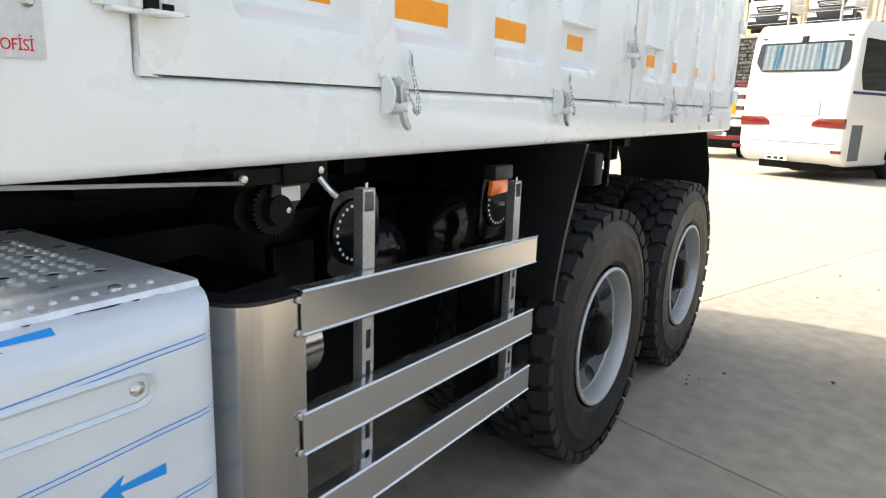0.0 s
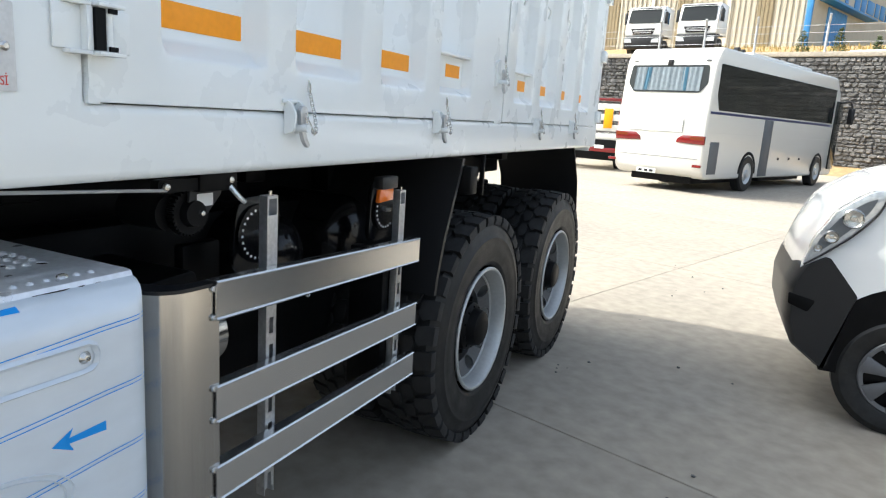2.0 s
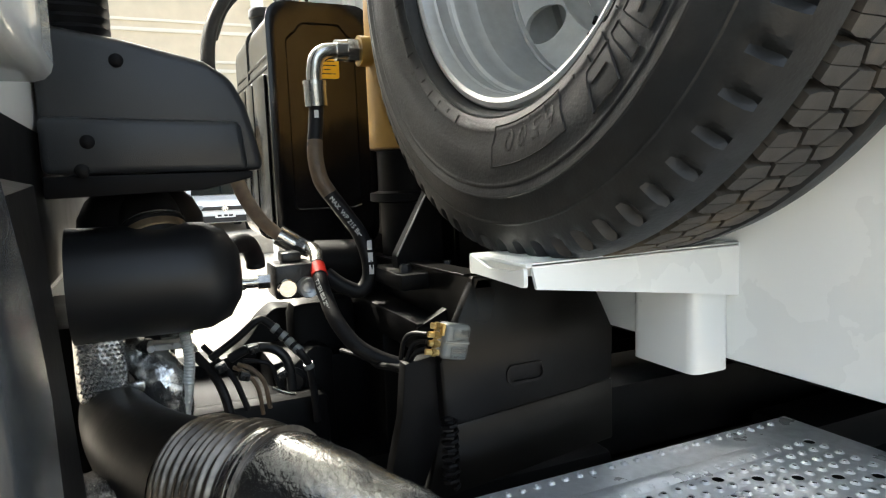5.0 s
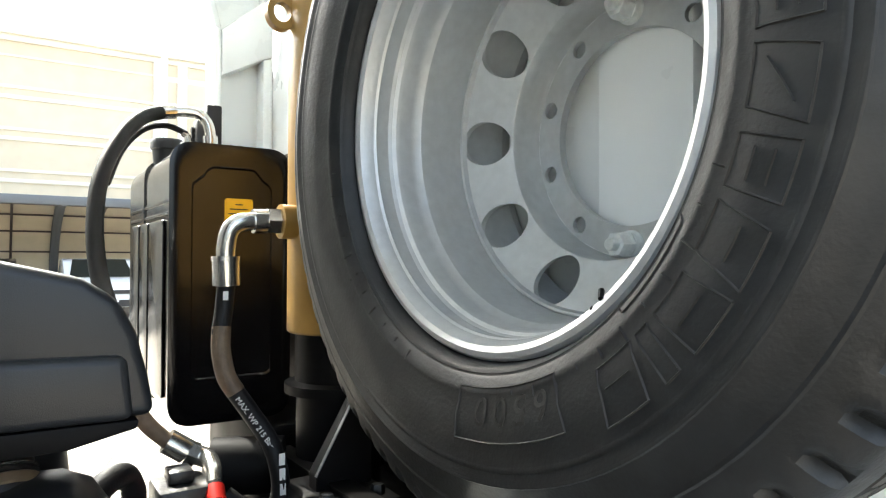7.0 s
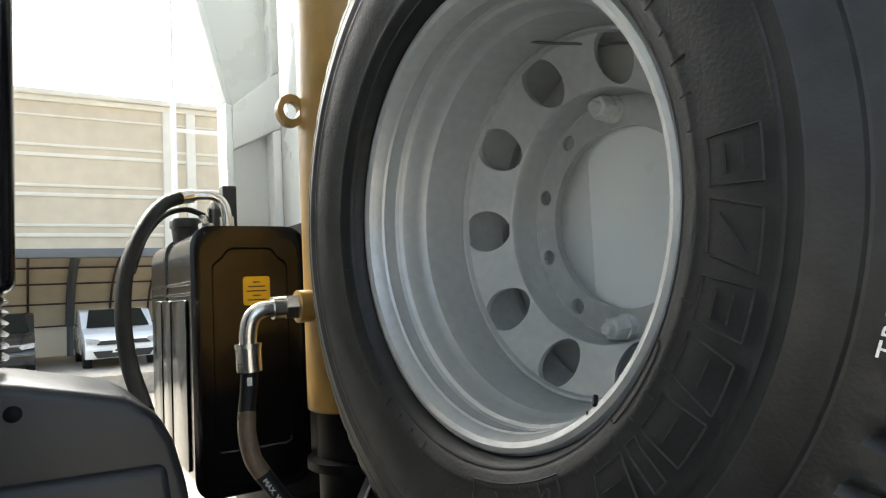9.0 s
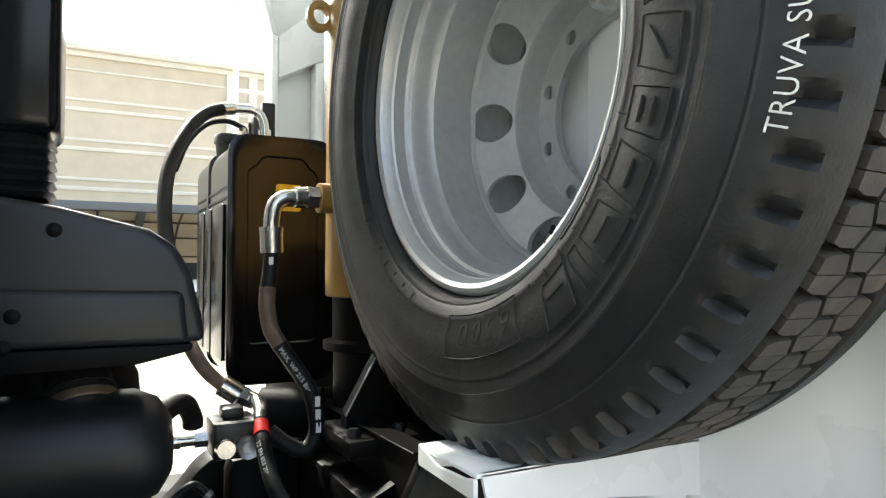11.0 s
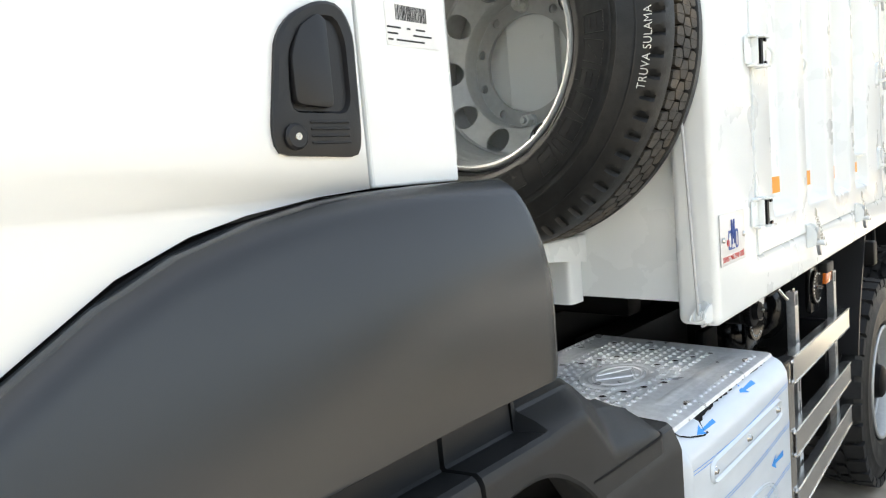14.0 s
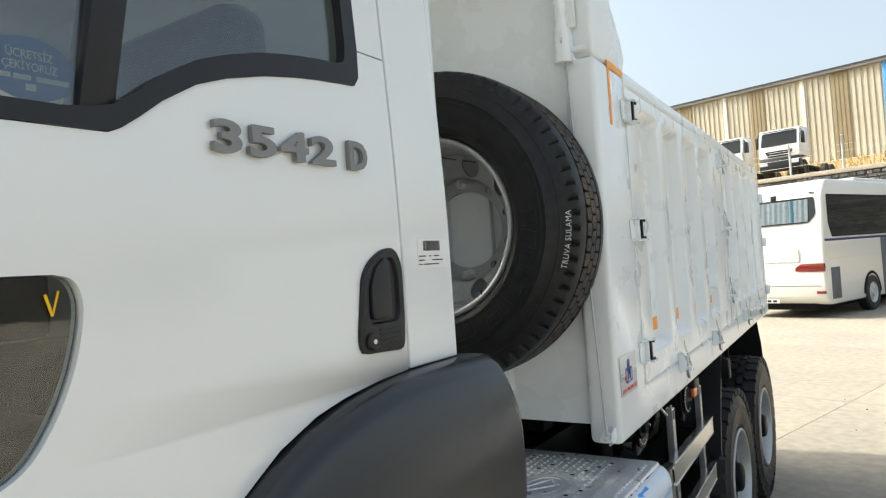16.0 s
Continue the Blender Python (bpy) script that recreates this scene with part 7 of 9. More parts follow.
# engine bay pieces below
# plain black blocks added for the bay's darkness, bounding the bright opening
for a_, b_, bev_ in (((-1.75, -0.55, 0.95), (-1.3, -0.10, 1.27), 0.03), ((-1.32, -0.50, 0.95), (-1.04, -0.10, 1.325), 0.03), ((-1.50, -0.165, 1.15), (-1.10, 0.06, 1.385), 0.03), ((-1.06, -0.44, 1.05), (-1.00, -0.06, 1.33), 0.02), ((-1.22, -0.105, 1.15), (-1.14, 0.05, 1.50), 0.03), ((-0.95, -0.30, 0.9), (-0.72, 0.45, 1.20), 0.02), ((-1.75, -0.10, 0.9), (-0.74, 0.43, 1.18), 0.02), ((-1.62, 0.05, 1.15), (-0.98, 0.42, 1.47), 0.02), ((-1.9, 0.14, 1.15), (-1.45, 0.42, 1.575), 0.02), ((-1.40, 0.05, 1.45), (-1.16, 0.16, 1.57), 0.02), ((-1.62, -0.62, 1.15), (-1.15, -0.345, 1.50), 0.02)):
    bm = bmesh.new()
    box(bm, a_, b_, bev_)
    part("engine_block", bm, BLACKM, truck, "black blocks standing for engine parts, added to darken the bay")
# black outlines added where the bay is dark beside the opening
for pts_, x0_, x1_ in (([(-0.42, 1.15), (-0.06, 1.15), (-0.06, 1.462), (-0.115, 1.468), (-0.150, 1.440), (-0.175, 1.405), (-0.215, 1.365), (-0.30, 1.352), (-0.42, 1.36)], -1.36, -1.27), ([(-0.20, 1.10), (-0.03, 1.10), (-0.03, 1.40), (-0.07, 1.41), (-0.12, 1.37), (-0.16, 1.31), (-0.20, 1.28)], -1.14, -1.08)):
    bm = bmesh.new()
    prism(bm, rounded(pts_, 0.012, 3), "x", x0_, x1_, 0.008)
    part("engine_casting", bm, BLACKM, truck, "black shape added to darken the engine bay")
for y_, z_, r_ in ((-0.12, 1.34, 0.030), (-0.17, 1.25, 0.022), (-0.09, 1.25, 0.018)):
    bm = bmesh.new()
    lathe(bm, [(0.0, 0.022), (r_ * 0.6, 0.022), (r_ * 0.75, 0.012), (r_, 0.008), (r_, 0.0)], (-1.08, y_, z_), (1, 0, 0), 16)
    part("casting_cap", bm, BLACKP, truck)
for k in range(7):
    bm = bmesh.new()
    cyl(bm, (-1.16, -0.58 + 0.035 * k, 1.20), (-1.16, -0.58 + 0.035 * k, 1.48), 0.008, 8)
    part("block_fin", bm, BLACKM, truck)

# embossed heat shield
bm = bmesh.new()
box(bm, (-0.95, -0.505, 1.418), (-0.852, -0.430, 1.543), 0.014, 3)
shield = part("heat_shield", bm, FOIL, truck, "embossed aluminium heat shield")
bm = bmesh.new()
for i in range(9):
    for j in range(14):
        y, z = -0.497 + 0.0075 * i + (0.00375 if j % 2 else 0.0), 1.428 + 0.0078 * j
        q = [bm.verts.new((-0.8515, y + dy, z + dz)) for dy, dz in ((0.0036, 0), (0, 0.0037), (-0.0036, 0), (0, -0.0037))]
        c = bm.verts.new((-0.8485, y, z))
        for k in range(4):
            bm.faces.new((q[k], q[(k + 1) % 4], c))
tagged(part("embossing", bm, FOIL, shield), kind="stuff")
bm = bmesh.new()
box(bm, (-0.87, -0.431, 1.43), (-0.855, -0.405, 1.447), 0.003)
part("shield_tab", bm, CHROME, shield)

# foil-wrapped elbow with its sensor arm and braided line
CAST = mat("cast_aluminium", (0.46, 0.46, 0.45), 0.42, 0.75, grain=0.25, gscale=50, bump=0.4, bscale=90, stain=0.6, sscale=12, stain_col=(0.12, 0.12, 0.115))
bm = bmesh.new()
tube(bm, [(-0.97, -0.425, 1.475), (-0.925, -0.398, 1.468), (-0.905, -0.378, 1.435), (-0.905, -0.368, 1.395), (-0.91, -0.37, 1.33)], 0.034, 22, 9, radii=lambda f: 0.026 + 0.014 * math.sin(math.pi * min(1.0, f * 0.8)))
for v in bm.verts:
    v.co += Vector((noise.noise(v.co * 60), noise.noise(v.co * 60 + Vector((9, 0, 0))), noise.noise(v.co * 45))) * 0.005
casting = part("foil_elbow", bm, FOIL, truck, "elbow wrapped in crinkled foil", 25)
bm = bmesh.new()
prism(bm, rounded([(-0.398, 1.500), (-0.345, 1.498), (-0.318, 1.484), (-0.318, 1.474), (-0.345, 1.486), (-0.398, 1.488)], 0.004, 2), "x", -0.92, -0.885, 0.003, 1)
part("sensor_arm", bm, CAST, casting, "cast aluminium arm")
bm = bmesh.new()
cyl(bm, (-0.90, -0.375, 1.515), (-0.90, -0.335, 1.515), 0.013, 18)
cyl(bm, (-0.90, -0.335, 1.515), (-0.90, -0.322, 1.515), 0.008, 14)
part("sensor_plug", bm, CHROME, casting)
for y_ in (-0.392, -0.352):
    bm = bmesh.new()
    cyl(bm, (-0.888, y_, 1.494), (-0.876, y_, 1.494), 0.0065, 6)
    part("arm_bolt", bm, ZINC, casting)
bm = bmesh.new()
ln = curve_points([(-0.885, -0.337, 1.512), (-0.882, -0.333, 1.47), (-0.882, -0.338, 1.42), (-0.886, -0.348, 1.36)], 24)
tube(bm, ln, 0.0095, 12, 1, radii=lambda f: 0.0092 + 0.0009 * math.sin(f * 2 * math.pi * 26))
part("braided_line", bm, NUT, truck, "braided steel line", 60)
bm = bmesh.new()
strip(bm, [[(x, y, z + 0.004 * noise.noise(Vector((x * 40, y * 40, 1.7)))) for y in [-0.505 + 0.0105 * i for i in range(10)]] for x, z in ((-0.66, 1.388), (-0.63, 1.392), (-0.60, 1.393), (-0.575, 1.388), (-0.556, 1.376), (-0.550, 1.345), (-0.554, 1.318))])
part("foil_bracket", bm, FOIL, truck, "crumpled foil shield over the bracket")
bm = bmesh.new()
box(bm, (-0.66, -0.505, 1.290), (-0.562, -0.415, 1.368), 0.008)
part("bracket_block", bm, BLACKM, truck)
bm = bmesh.new()
tube(bm, [(-0.60, -0.55, 1.15), (-0.55, -0.42, 1.22), (-0.52, -0.36, 1.12), (-0.50, -0.35, 0.95)], 0.055, 20)
part("coolant_pipe", bm, BLACKP, truck)

# strapped pipe that rises beside the valve and turns down, with its clips
bm = bmesh.new()
BEND = [(-1.0, -0.290, 1.432), (-1.0, -0.235, 1.468), (-1.0, -0.198, 1.496), (-1.0, -0.178, 1.490), (-0.98, -0.150, 1.460), (-0.95, -0.126, 1.430), (-0.95, -0.112, 1.405), (-0.96, -0.104, 1.36), (-0.98, -0.095, 1.28)]
tube(bm, BEND, 0.0078, 12, 8)
strapped = part("brake_pipe", bm, HOSE, truck, "black pipe bundle held by pale straps")
for k, (p_, q_) in enumerate((((-0.995, -0.169, 1.481), (-0.992, -0.162, 1.474)), ((-0.985, -0.156, 1.466), (-0.982, -0.149, 1.459)), ((-0.975, -0.145, 1.454), (-0.968, -0.138, 1.446)), ((-0.962, -0.134, 1.441), (-0.956, -0.128, 1.434)), ((-0.95, -0.114, 1.409), (-0.951, -0.111, 1.400)))):
    bm = bmesh.new()
    cyl(bm, p_, q_, 0.0105, 14)
    part("strap", bm, CLEARP, strapped, "pale plastic strap")
bm = bmesh.new()
tube(bm, [(-0.99, -0.255, 1.430), (-0.98, -0.225, 1.446), (-0.97, -0.19, 1.448), (-0.96, -0.165, 1.437), (-0.955, -0.15, 1.41), (-0.96, -0.145, 1.36)], 0.0095, 12)
part("corrugated_conduit", bm, BLACKP, truck, "black corrugated conduit")
for pts, r, m_ in (
        ([(-0.96, -0.245, 1.425), (-0.95, -0.222, 1.415), (-0.95, -0.200, 1.385), (-0.96, -0.190, 1.33)], 0.0045, HOSET),
        ([(-0.97, -0.252, 1.418), (-0.955, -0.230, 1.405), (-0.95, -0.212, 1.375), (-0.96, -0.204, 1.32)], 0.0040, HOSET),
        ([(-0.96, -0.235, 1.430), (-0.95, -0.210, 1.428), (-0.95, -0.185, 1.415), (-0.95, -0.172, 1.37)], 0.0045, HOSE),
        ([(-1.02, -0.30, 1.455), (-1.0, -0.275, 1.425), (-0.98, -0.25, 1.39), (-0.97, -0.23, 1.33)], 0.0060, HOSE),
        ([(-1.02, -0.315, 1.44), (-0.99, -0.285, 1.40), (-0.97, -0.27, 1.36), (-0.96, -0.26, 1.30)], 0.0090, HOSE),
        ([(-0.95, -0.185, 1.372), (-0.94, -0.165, 1.362), (-0.93, -0.145, 1.358)], 0.0035, CHROME),
        ([(-0.715, 0.0, 1.440), (-0.70, 0.002, 1.470), (-0.685, 0.008, 1.490), (-0.660, 0.018, 1.496)], 0.0042, HOSE),
        ([(-0.710, 0.004, 1.430), (-0.695, 0.004, 1.460), (-0.68, 0.009, 1.476), (-0.660, 0.016, 1.484)], 0.0042, HOSE),
        ([(-0.725, -0.004, 1.455), (-0.71, -0.002, 1.490), (-0.69, 0.006, 1.505), (-0.660, 0.020, 1.508)], 0.0042, HOSE),
        ([(-1.04, -0.02, 1.40), (-0.95, 0.01, 1.40), (-0.86, 0.0, 1.41), (-0.72, 0.0, 1.44)], 0.0065, HOSE)):
    bm = bmesh.new()
    tube(bm, pts, r, 10)
    part("pipe_line" if m_ is CHROME else "cable_line", bm, m_, truck)
for y_, z_, a_ in ((-0.275, 1.425, 0.4), (-0.235, 1.402, -0.3), (-0.215, 1.452, 0.2), (-0.165, 1.395, 0.5)):
    bm = bmesh.new()
    box(bm, (-0.011, -0.010, -0.008), (0.011, 0.010, 0.008), 0.003)
    for k in range(2):
        box(bm, (0.011, -0.007 + 0.008 * k, -0.004), (0.015, -0.001 + 0.008 * k, 0.004), 0.001, 1)
    part("cable_plug", bm_moved(bm, Matrix.Translation((-0.955, y_, z_)) @ Matrix.Rotation(a_, 4, "X")), BLACKP, truck)
rnd = random.Random(11)

# exhaust with its foil wrap
bm = bmesh.new()
PIPE = [(-0.425, -0.287, 1.411), (-0.41, -0.277, 1.411), (-0.38, -0.255, 1.408), (-0.28, -0.175, 1.375), (-0.20, -0.105, 1.315), (-0.145, -0.045, 1.245), (-0.12, -0.01, 1.17)]
tube(bm, PIPE, 0.076, 40, 14, radii=lambda f: 0.078 - 0.012 * f)
for v in bm.verts:
    n = noise.noise(v.co * 14) * 0.003 + noise.noise(v.co * 45) * 0.0008
    v.co += Vector((n, n, n))
lead = [(-1.10, -0.47, 1.37), (-0.90, -0.455, 1.385), (-0.72, -0.425, 1.395), (-0.60, -0.385, 1.398), (-0.52, -0.346, 1.401)]
ex = part("exhaust_pipe", bm, WRAP, truck, "exhaust pipe wrapped in crinkled foil")
bm = bmesh.new()
ln = curve_points([(-0.515, -0.342, 1.402), (-0.460, -0.309, 1.408), (-0.405, -0.273, 1.411)], 60)
tube(bm, ln, 0.08, 36, 1, radii=lambda f: 0.0785 + 0.0028 * math.cos(f * 2 * math.pi * 11) + 0.002 * math.sin(f * math.pi * 4))
part("flex_joint", bm, mat("dull_steel", (0.21, 0.185, 0.155), 0.30, 0.95, grain=0.35, gscale=60, stain=0.5, sscale=14, stain_col=(0.07, 0.06, 0.05)), ex, "corrugated flexible joint", 60)
bm = bmesh.new()
tube(bm, lead, 0.074, 32, radii=lambda f: 0.048 + 0.028 * f)
part("down_pipe", bm, BLACKM, ex, "sooty black pipe")
bm = bmesh.new()
for k in range(9):
    a = Vector((-0.135, -0.018, 1.248)) + Vector((rnd.uniform(-0.03, 0.04), rnd.uniform(-0.02, 0.03), rnd.uniform(-0.01, 0.012)))
    tube(bm, [a, a + Vector((rnd.uniform(-0.02, 0.03), rnd.uniform(0, 0.03), rnd.uniform(-0.02, 0.01))), a + Vector((rnd.uniform(-0.02, 0.05), rnd.uniform(0.0, 0.04), -0.03))], 0.006, 6)
part("tape_wrap", bm, FABRIC, ex, "brown frayed tape on the pipe's end")

# black cover panel with its pull slot, socket, bracket
bm = bmesh.new()
prism(bm, [(0.117, 1.592), (0.345, 1.600), (0.410, 1.465), (0.405, 1.365), (0.05, 1.335), (0.045, 1.45)], "x", -0.70, -0.672, 0.008)
prism(bm, [(0.05, 1.330), (0.42, 1.362), (0.42, 1.24), (0.02, 1.20)], "x", -0.715, -0.69, 0.005)
cover = part("side_cover", bm, SATIN, truck, "satin black cover panel")
bm = bmesh.new()
o_ = resample(rounded(rect(0.172, 0.252, 1.392, 1.428), 0.017, 6), 40)
i_ = resample(rounded(rect(0.178, 0.246, 1.398, 1.422), 0.012, 6), 40)
strip(bm, [[(-0.6715, y, z) for y, z in o_], [(-0.668, y, z) for y, z in o_], [(-0.668, y, z) for y, z in i_], [(-0.6715, y, z) for y, z in i_]], True)
part("pull_slot", bm, SATIN, cover)
TIP = Matrix.Translation((-0.655, 0.050, 1.496)) @ Matrix.Rotation(radians(-12), 4, "X")
bm = bmesh.new()
box(bm, (-0.016, -0.012, -0.030), (0.020, 0.036, 0.030), 0.008, 3)
sock = part("trailer_socket", bm_moved(bm, TIP), CLEARP, truck, "smoky plastic socket with brass fittings")
bm = bmesh.new()
for z_ in (-0.0165, 0.0115):
    box(bm, (0.0195, 0.002, z_ - 0.008), (0.0235, 0.030, z_ + 0.010), 0.002)
part("chamber_window", bm_moved(bm, TIP), GLASS, sock)
bm = bmesh.new()
box(bm, (0.019, -0.011, -0.002), (0.0225, 0.034, 0.002), 0.001, 1)
part("socket_rib", bm_moved(bm, TIP), CLEARP, sock)
for k in range(4):
    bm = bmesh.new()
    z_ = -0.022 + 0.0145 * k
    cyl(bm, (0.002, -0.034 + 0.003 * (k % 2), z_), (0.004, -0.011, z_), 0.0052, 8)
    lathe(bm, [(0.0052, -0.004), (0.0075, -0.003), (0.0075, 0.003), (0.0052, 0.004)], (0.003, -0.020, z_), (0, 1, 0), 6)
    part("brass_fitting", bm_moved(bm, TIP), BRASS, sock, "brass pipe fitting")
bm = bmesh.new()
box(bm, (0.004, -0.016, 0.008), (0.016, -0.010, 0.028), 0.002)
part("brass_plate", bm_moved(bm, TIP), BRASS, sock)
bm = bmesh.new()
prism(bm, [(-0.01, 1.455), (0.06, 1.465), (0.06, 1.33), (0.0, 1.20), (-0.06, 1.20), (-0.02, 1.36)], "x", -0.72, -0.69, 0.004)
part("socket_bracket", bm, BLACKM, truck)
bm = bmesh.new()
pts = []
for k in range(60):
    t = k / 59 * 2 * math.pi * 9
    pts.append((-0.64 + 0.012 * math.cos(t), 0.045 + 0.012 * math.sin(t), 1.25 + 0.12 * k / 59))
tube(bm, pts, 0.004, 6, 1)
part("coil_spring", bm, BLACKM, truck)

# ---- ground ----
ground = new("ground", bpy.data.meshes.new("ground"))
_b = bmesh.new()
_b.faces.new([_b.verts.new(p) for p in ((-900, -900, -0.012), (900, -900, -0.012), (900, 900, -0.012), (-900, 900, -0.012))])
_b.to_mesh(ground.data)
_b.free()
ground.data.materials.append(DIRT)
tagged(ground, "dirt in the joints under the concrete yard", "ground", kind="structure")

# ---- coach ----
def coach():
    u = Vector((0.343, 0.9395, 0)).normalized()
    base = Vector((-1.50, 18.04, 0))
    ob = thing("coach", "white touring coach with dark side windows, parked by a stone wall", "bus", base)
    ob.rotation_euler = (0, 0, math.atan2(u.y, u.x) - math.pi / 2)
    L, hw, H = 10.25, 1.24, 3.60
    bm = bmesh.new()
    prof = [(0.25, 0.36), (0.02, 0.50), (-0.06, 0.9), (-0.03, 1.9), (0.03, 2.6), (0.12, 3.25), (0.36, H), (L - 0.9, H), (L - 0.35, 3.1), (L, 2.0), (L + 0.02, 0.9), (L - 0.1, 0.34)]
    prism(bm, rounded(prof, 0.12, 4), "x", -hw, hw, 0.07, 3)
    part("coach_body", bm, BUSW, ob, "white coach bodywork")
    bm = bmesh.new()
    box(bm, (0.3, 2.6, H - 0.02), (1.05, 7.3, H + 0.12), 0.08, 3)
    part("roof_unit", bm, BUSW, ob, "white roof air conditioner")
    y0, y1 = 0.30, L - 0.85
    for i in range(6):
        bm = bmesh.new()
        a, b = y0 + (y1 - y0) * i / 6, y0 + (y1 - y0) * (i + 1) / 6
        za, zb = 2.09, 3.20
        prism(bm, rounded([(a + 0.004, za + (0.35 if i == 0 else 0)), (a + (0.18 if i == 0 else 0.004), za), (b - 0.004, za), (b - 0.004, zb), (a + 0.004, zb)], 0.05 if i == 0 else 0.008, 3), "x", hw - 0.02, hw + 0.006)
        part("side_window", bm, BUSGLASS, ob, "dark tinted side glass")
    bm = bmesh.new()
    box(bm, (hw - 0.01, 0.05, 1.990), (hw + 0.008, L - 1.0, 2.05))
    part("blue_stripe", bm, mat("navy_stripe", (0.02, 0.03, 0.12), 0.3), ob, "navy blue stripe")
    bm = bmesh.new()
    prism(bm, rounded([(-1.08, 2.70), (-0.90, 2.48), (0.90, 2.48), (1.08, 2.70), (1.04, 3.15), (-1.04, 3.15)], 0.06, 4), "y", -0.03, 0.02)
    rear = part("rear_window", bm, BUSGLASS, ob, "rear window with pale curtains")
    for v in rear.data.vertices:
        v.co.y += -0.010 + (v.co.z - 2.2) * 0.135
    bm = bmesh.new()
    strip(bm, [[(-0.90 + 0.02 * k, -0.052 + 0.007 * math.sin(k * 0.9) + 0.004 * math.sin(k * 0.37), z) for k in range(91)] for z in (2.52, 3.10)])
    cu = part("curtain", bm, CURT, ob, "pale curtains")
    for v in cu.data.vertices:
        v.co.y += -0.005 + (v.co.z - 2.2) * 0.135
    for x0 in (-0.62, 0.42):
        bm = bmesh.new()
        strip(bm, [[(x0 + 0.022 * k, -0.058 + 0.010 * math.sin(k * 1.4), z) for k in range(7)] for z in (2.53, 3.09)])
        tie = part("tied_curtain", bm, mat("blue_curtain", (0.025, 0.10, 0.16), 0.7), ob, "blue tied curtain")
        for v in tie.data.vertices:
            v.co.y += -0.005 + (v.co.z - 2.2) * 0.135
            v.co.x += 0.05 * (v.co.z - 2.53) * (1 if x0 < 0 else -1)
    bm = bmesh.new()
    box(bm, (-0.90, -0.050, 1.50), (0.62, -0.02, 1.83), 0.006, 1)
    grille = part("rear_grille", bm, GALV, ob, "white louvred grille")
    for k in range(8):
        bm = bmesh.new()
        prism(bm, [(-0.070, 1.512 + 0.040 * k), (-0.045, 1.508 + 0.040 * k), (-0.045, 1.536 + 0.040 * k), (-0.058, 1.536 + 0.040 * k)], "x", -0.90, 0.62)
        part("louvre", bm, BUSW, grille)
    for s in (-1, 1):
        bm = bmesh.new()
        prism(bm, [(s * 1.235, 1.44), (s * 0.66, 1.44), (s * 0.52, 1.35), (s * 0.50, 1.25), (s * 0.80, 1.235), (s * 1.235, 1.225)], "y", -0.080, 0.0, 0.012)
        lamp = part("tail_lamp", bm, REDL, ob, "dark red tail lamp")
        bm = bmesh.new()
        box(bm, (min(s * 0.86, s * 1.22), -0.085, 1.335), (max(s * 0.86, s * 1.22), -0.078, 1.415), 0.003, 1)
        part("turn_lens", bm, mat("amber_lens", (0.17, 0.035, 0.010), 0.2, coat=0.2), lamp, "dark amber turn lens")
        bm = bmesh.new()
        box(bm, (s * 1.2 - 0.2, -0.07, 0.66), (s * 1.2 + 0.02, -0.02, 0.73), 0.008)
        part("reflector", bm, REDL, ob)
    bm = bmesh.new()
    box(bm, (-0.50, -0.075, 0.42), (0.04, -0.06, 0.53), 0.004)
    part("number_plate", bm, PAPER, ob)
    for x in (-0.44, -0.28, -0.13):
        bm = bmesh.new()
        box(bm, (x, -0.078, 0.445), (x + 0.1, -0.0755, 0.505))
        part("plate_bar", bm, INK, ob)
    bm = bmesh.new()
    box(bm, (-0.8, 0.2, 0.22), (0.9, 3.0, 0.5), 0.03)
    box(bm, (-0.9, 4.6, 0.2), (0.9, 8.0, 0.5), 0.03)
    part("underbody", bm, BLACKM, ob)
    bm = bmesh.new()
    box(bm, (hw - 0.01, 0.26, 0.50), (hw + 0.008, 0.78, 1.31), 0.006)
    part("side_hatch", bm, GREYM, ob, "grey side hatch")
    bm = bmesh.new()
    box(bm, (hw - 0.01, 3.55, 0.40), (hw + 0.012, 4.18, 1.985), 0.006)
    part("middle_door", bm, GREYM, ob, "grey middle door")
    bm = bmesh.new()
    box(bm, (hw - 0.004, 0.1, 1.53), (hw + 0.0045, 9.2, 1.542))
    part("panel_joint", bm, BUSW, ob)
    for y in (4.9, 5.8, 6.7):
        bm = bmesh.new()
        box(bm, (hw + 0.0, y, 0.86), (hw + 0.012, y + 0.12, 0.93))
        part("hatch_handle", bm, BLACKP, ob)
    for s in (-1, 1):
        bm = bmesh.new()
        box(bm, (s * 0.98 - 0.06, 0.09, 3.25), (s * 0.98 + 0.06, 0.2, 3.28), 0.008)
        part("marker_lamp", bm, GREYM, ob)
    bm = bmesh.new()
    box(bm, (-0.07, 0.075, 3.13), (0.07, 0.22, 3.29), 0.02)
    part("rear_camera", bm, BLACKP, ob, "dark centre piece above the rear window")
    bm = bmesh.new()
    box(bm, (-1.10, -0.055, 0.86), (1.10, -0.045, 0.872))
    part("bumper_joint", bm, GREYM, ob)
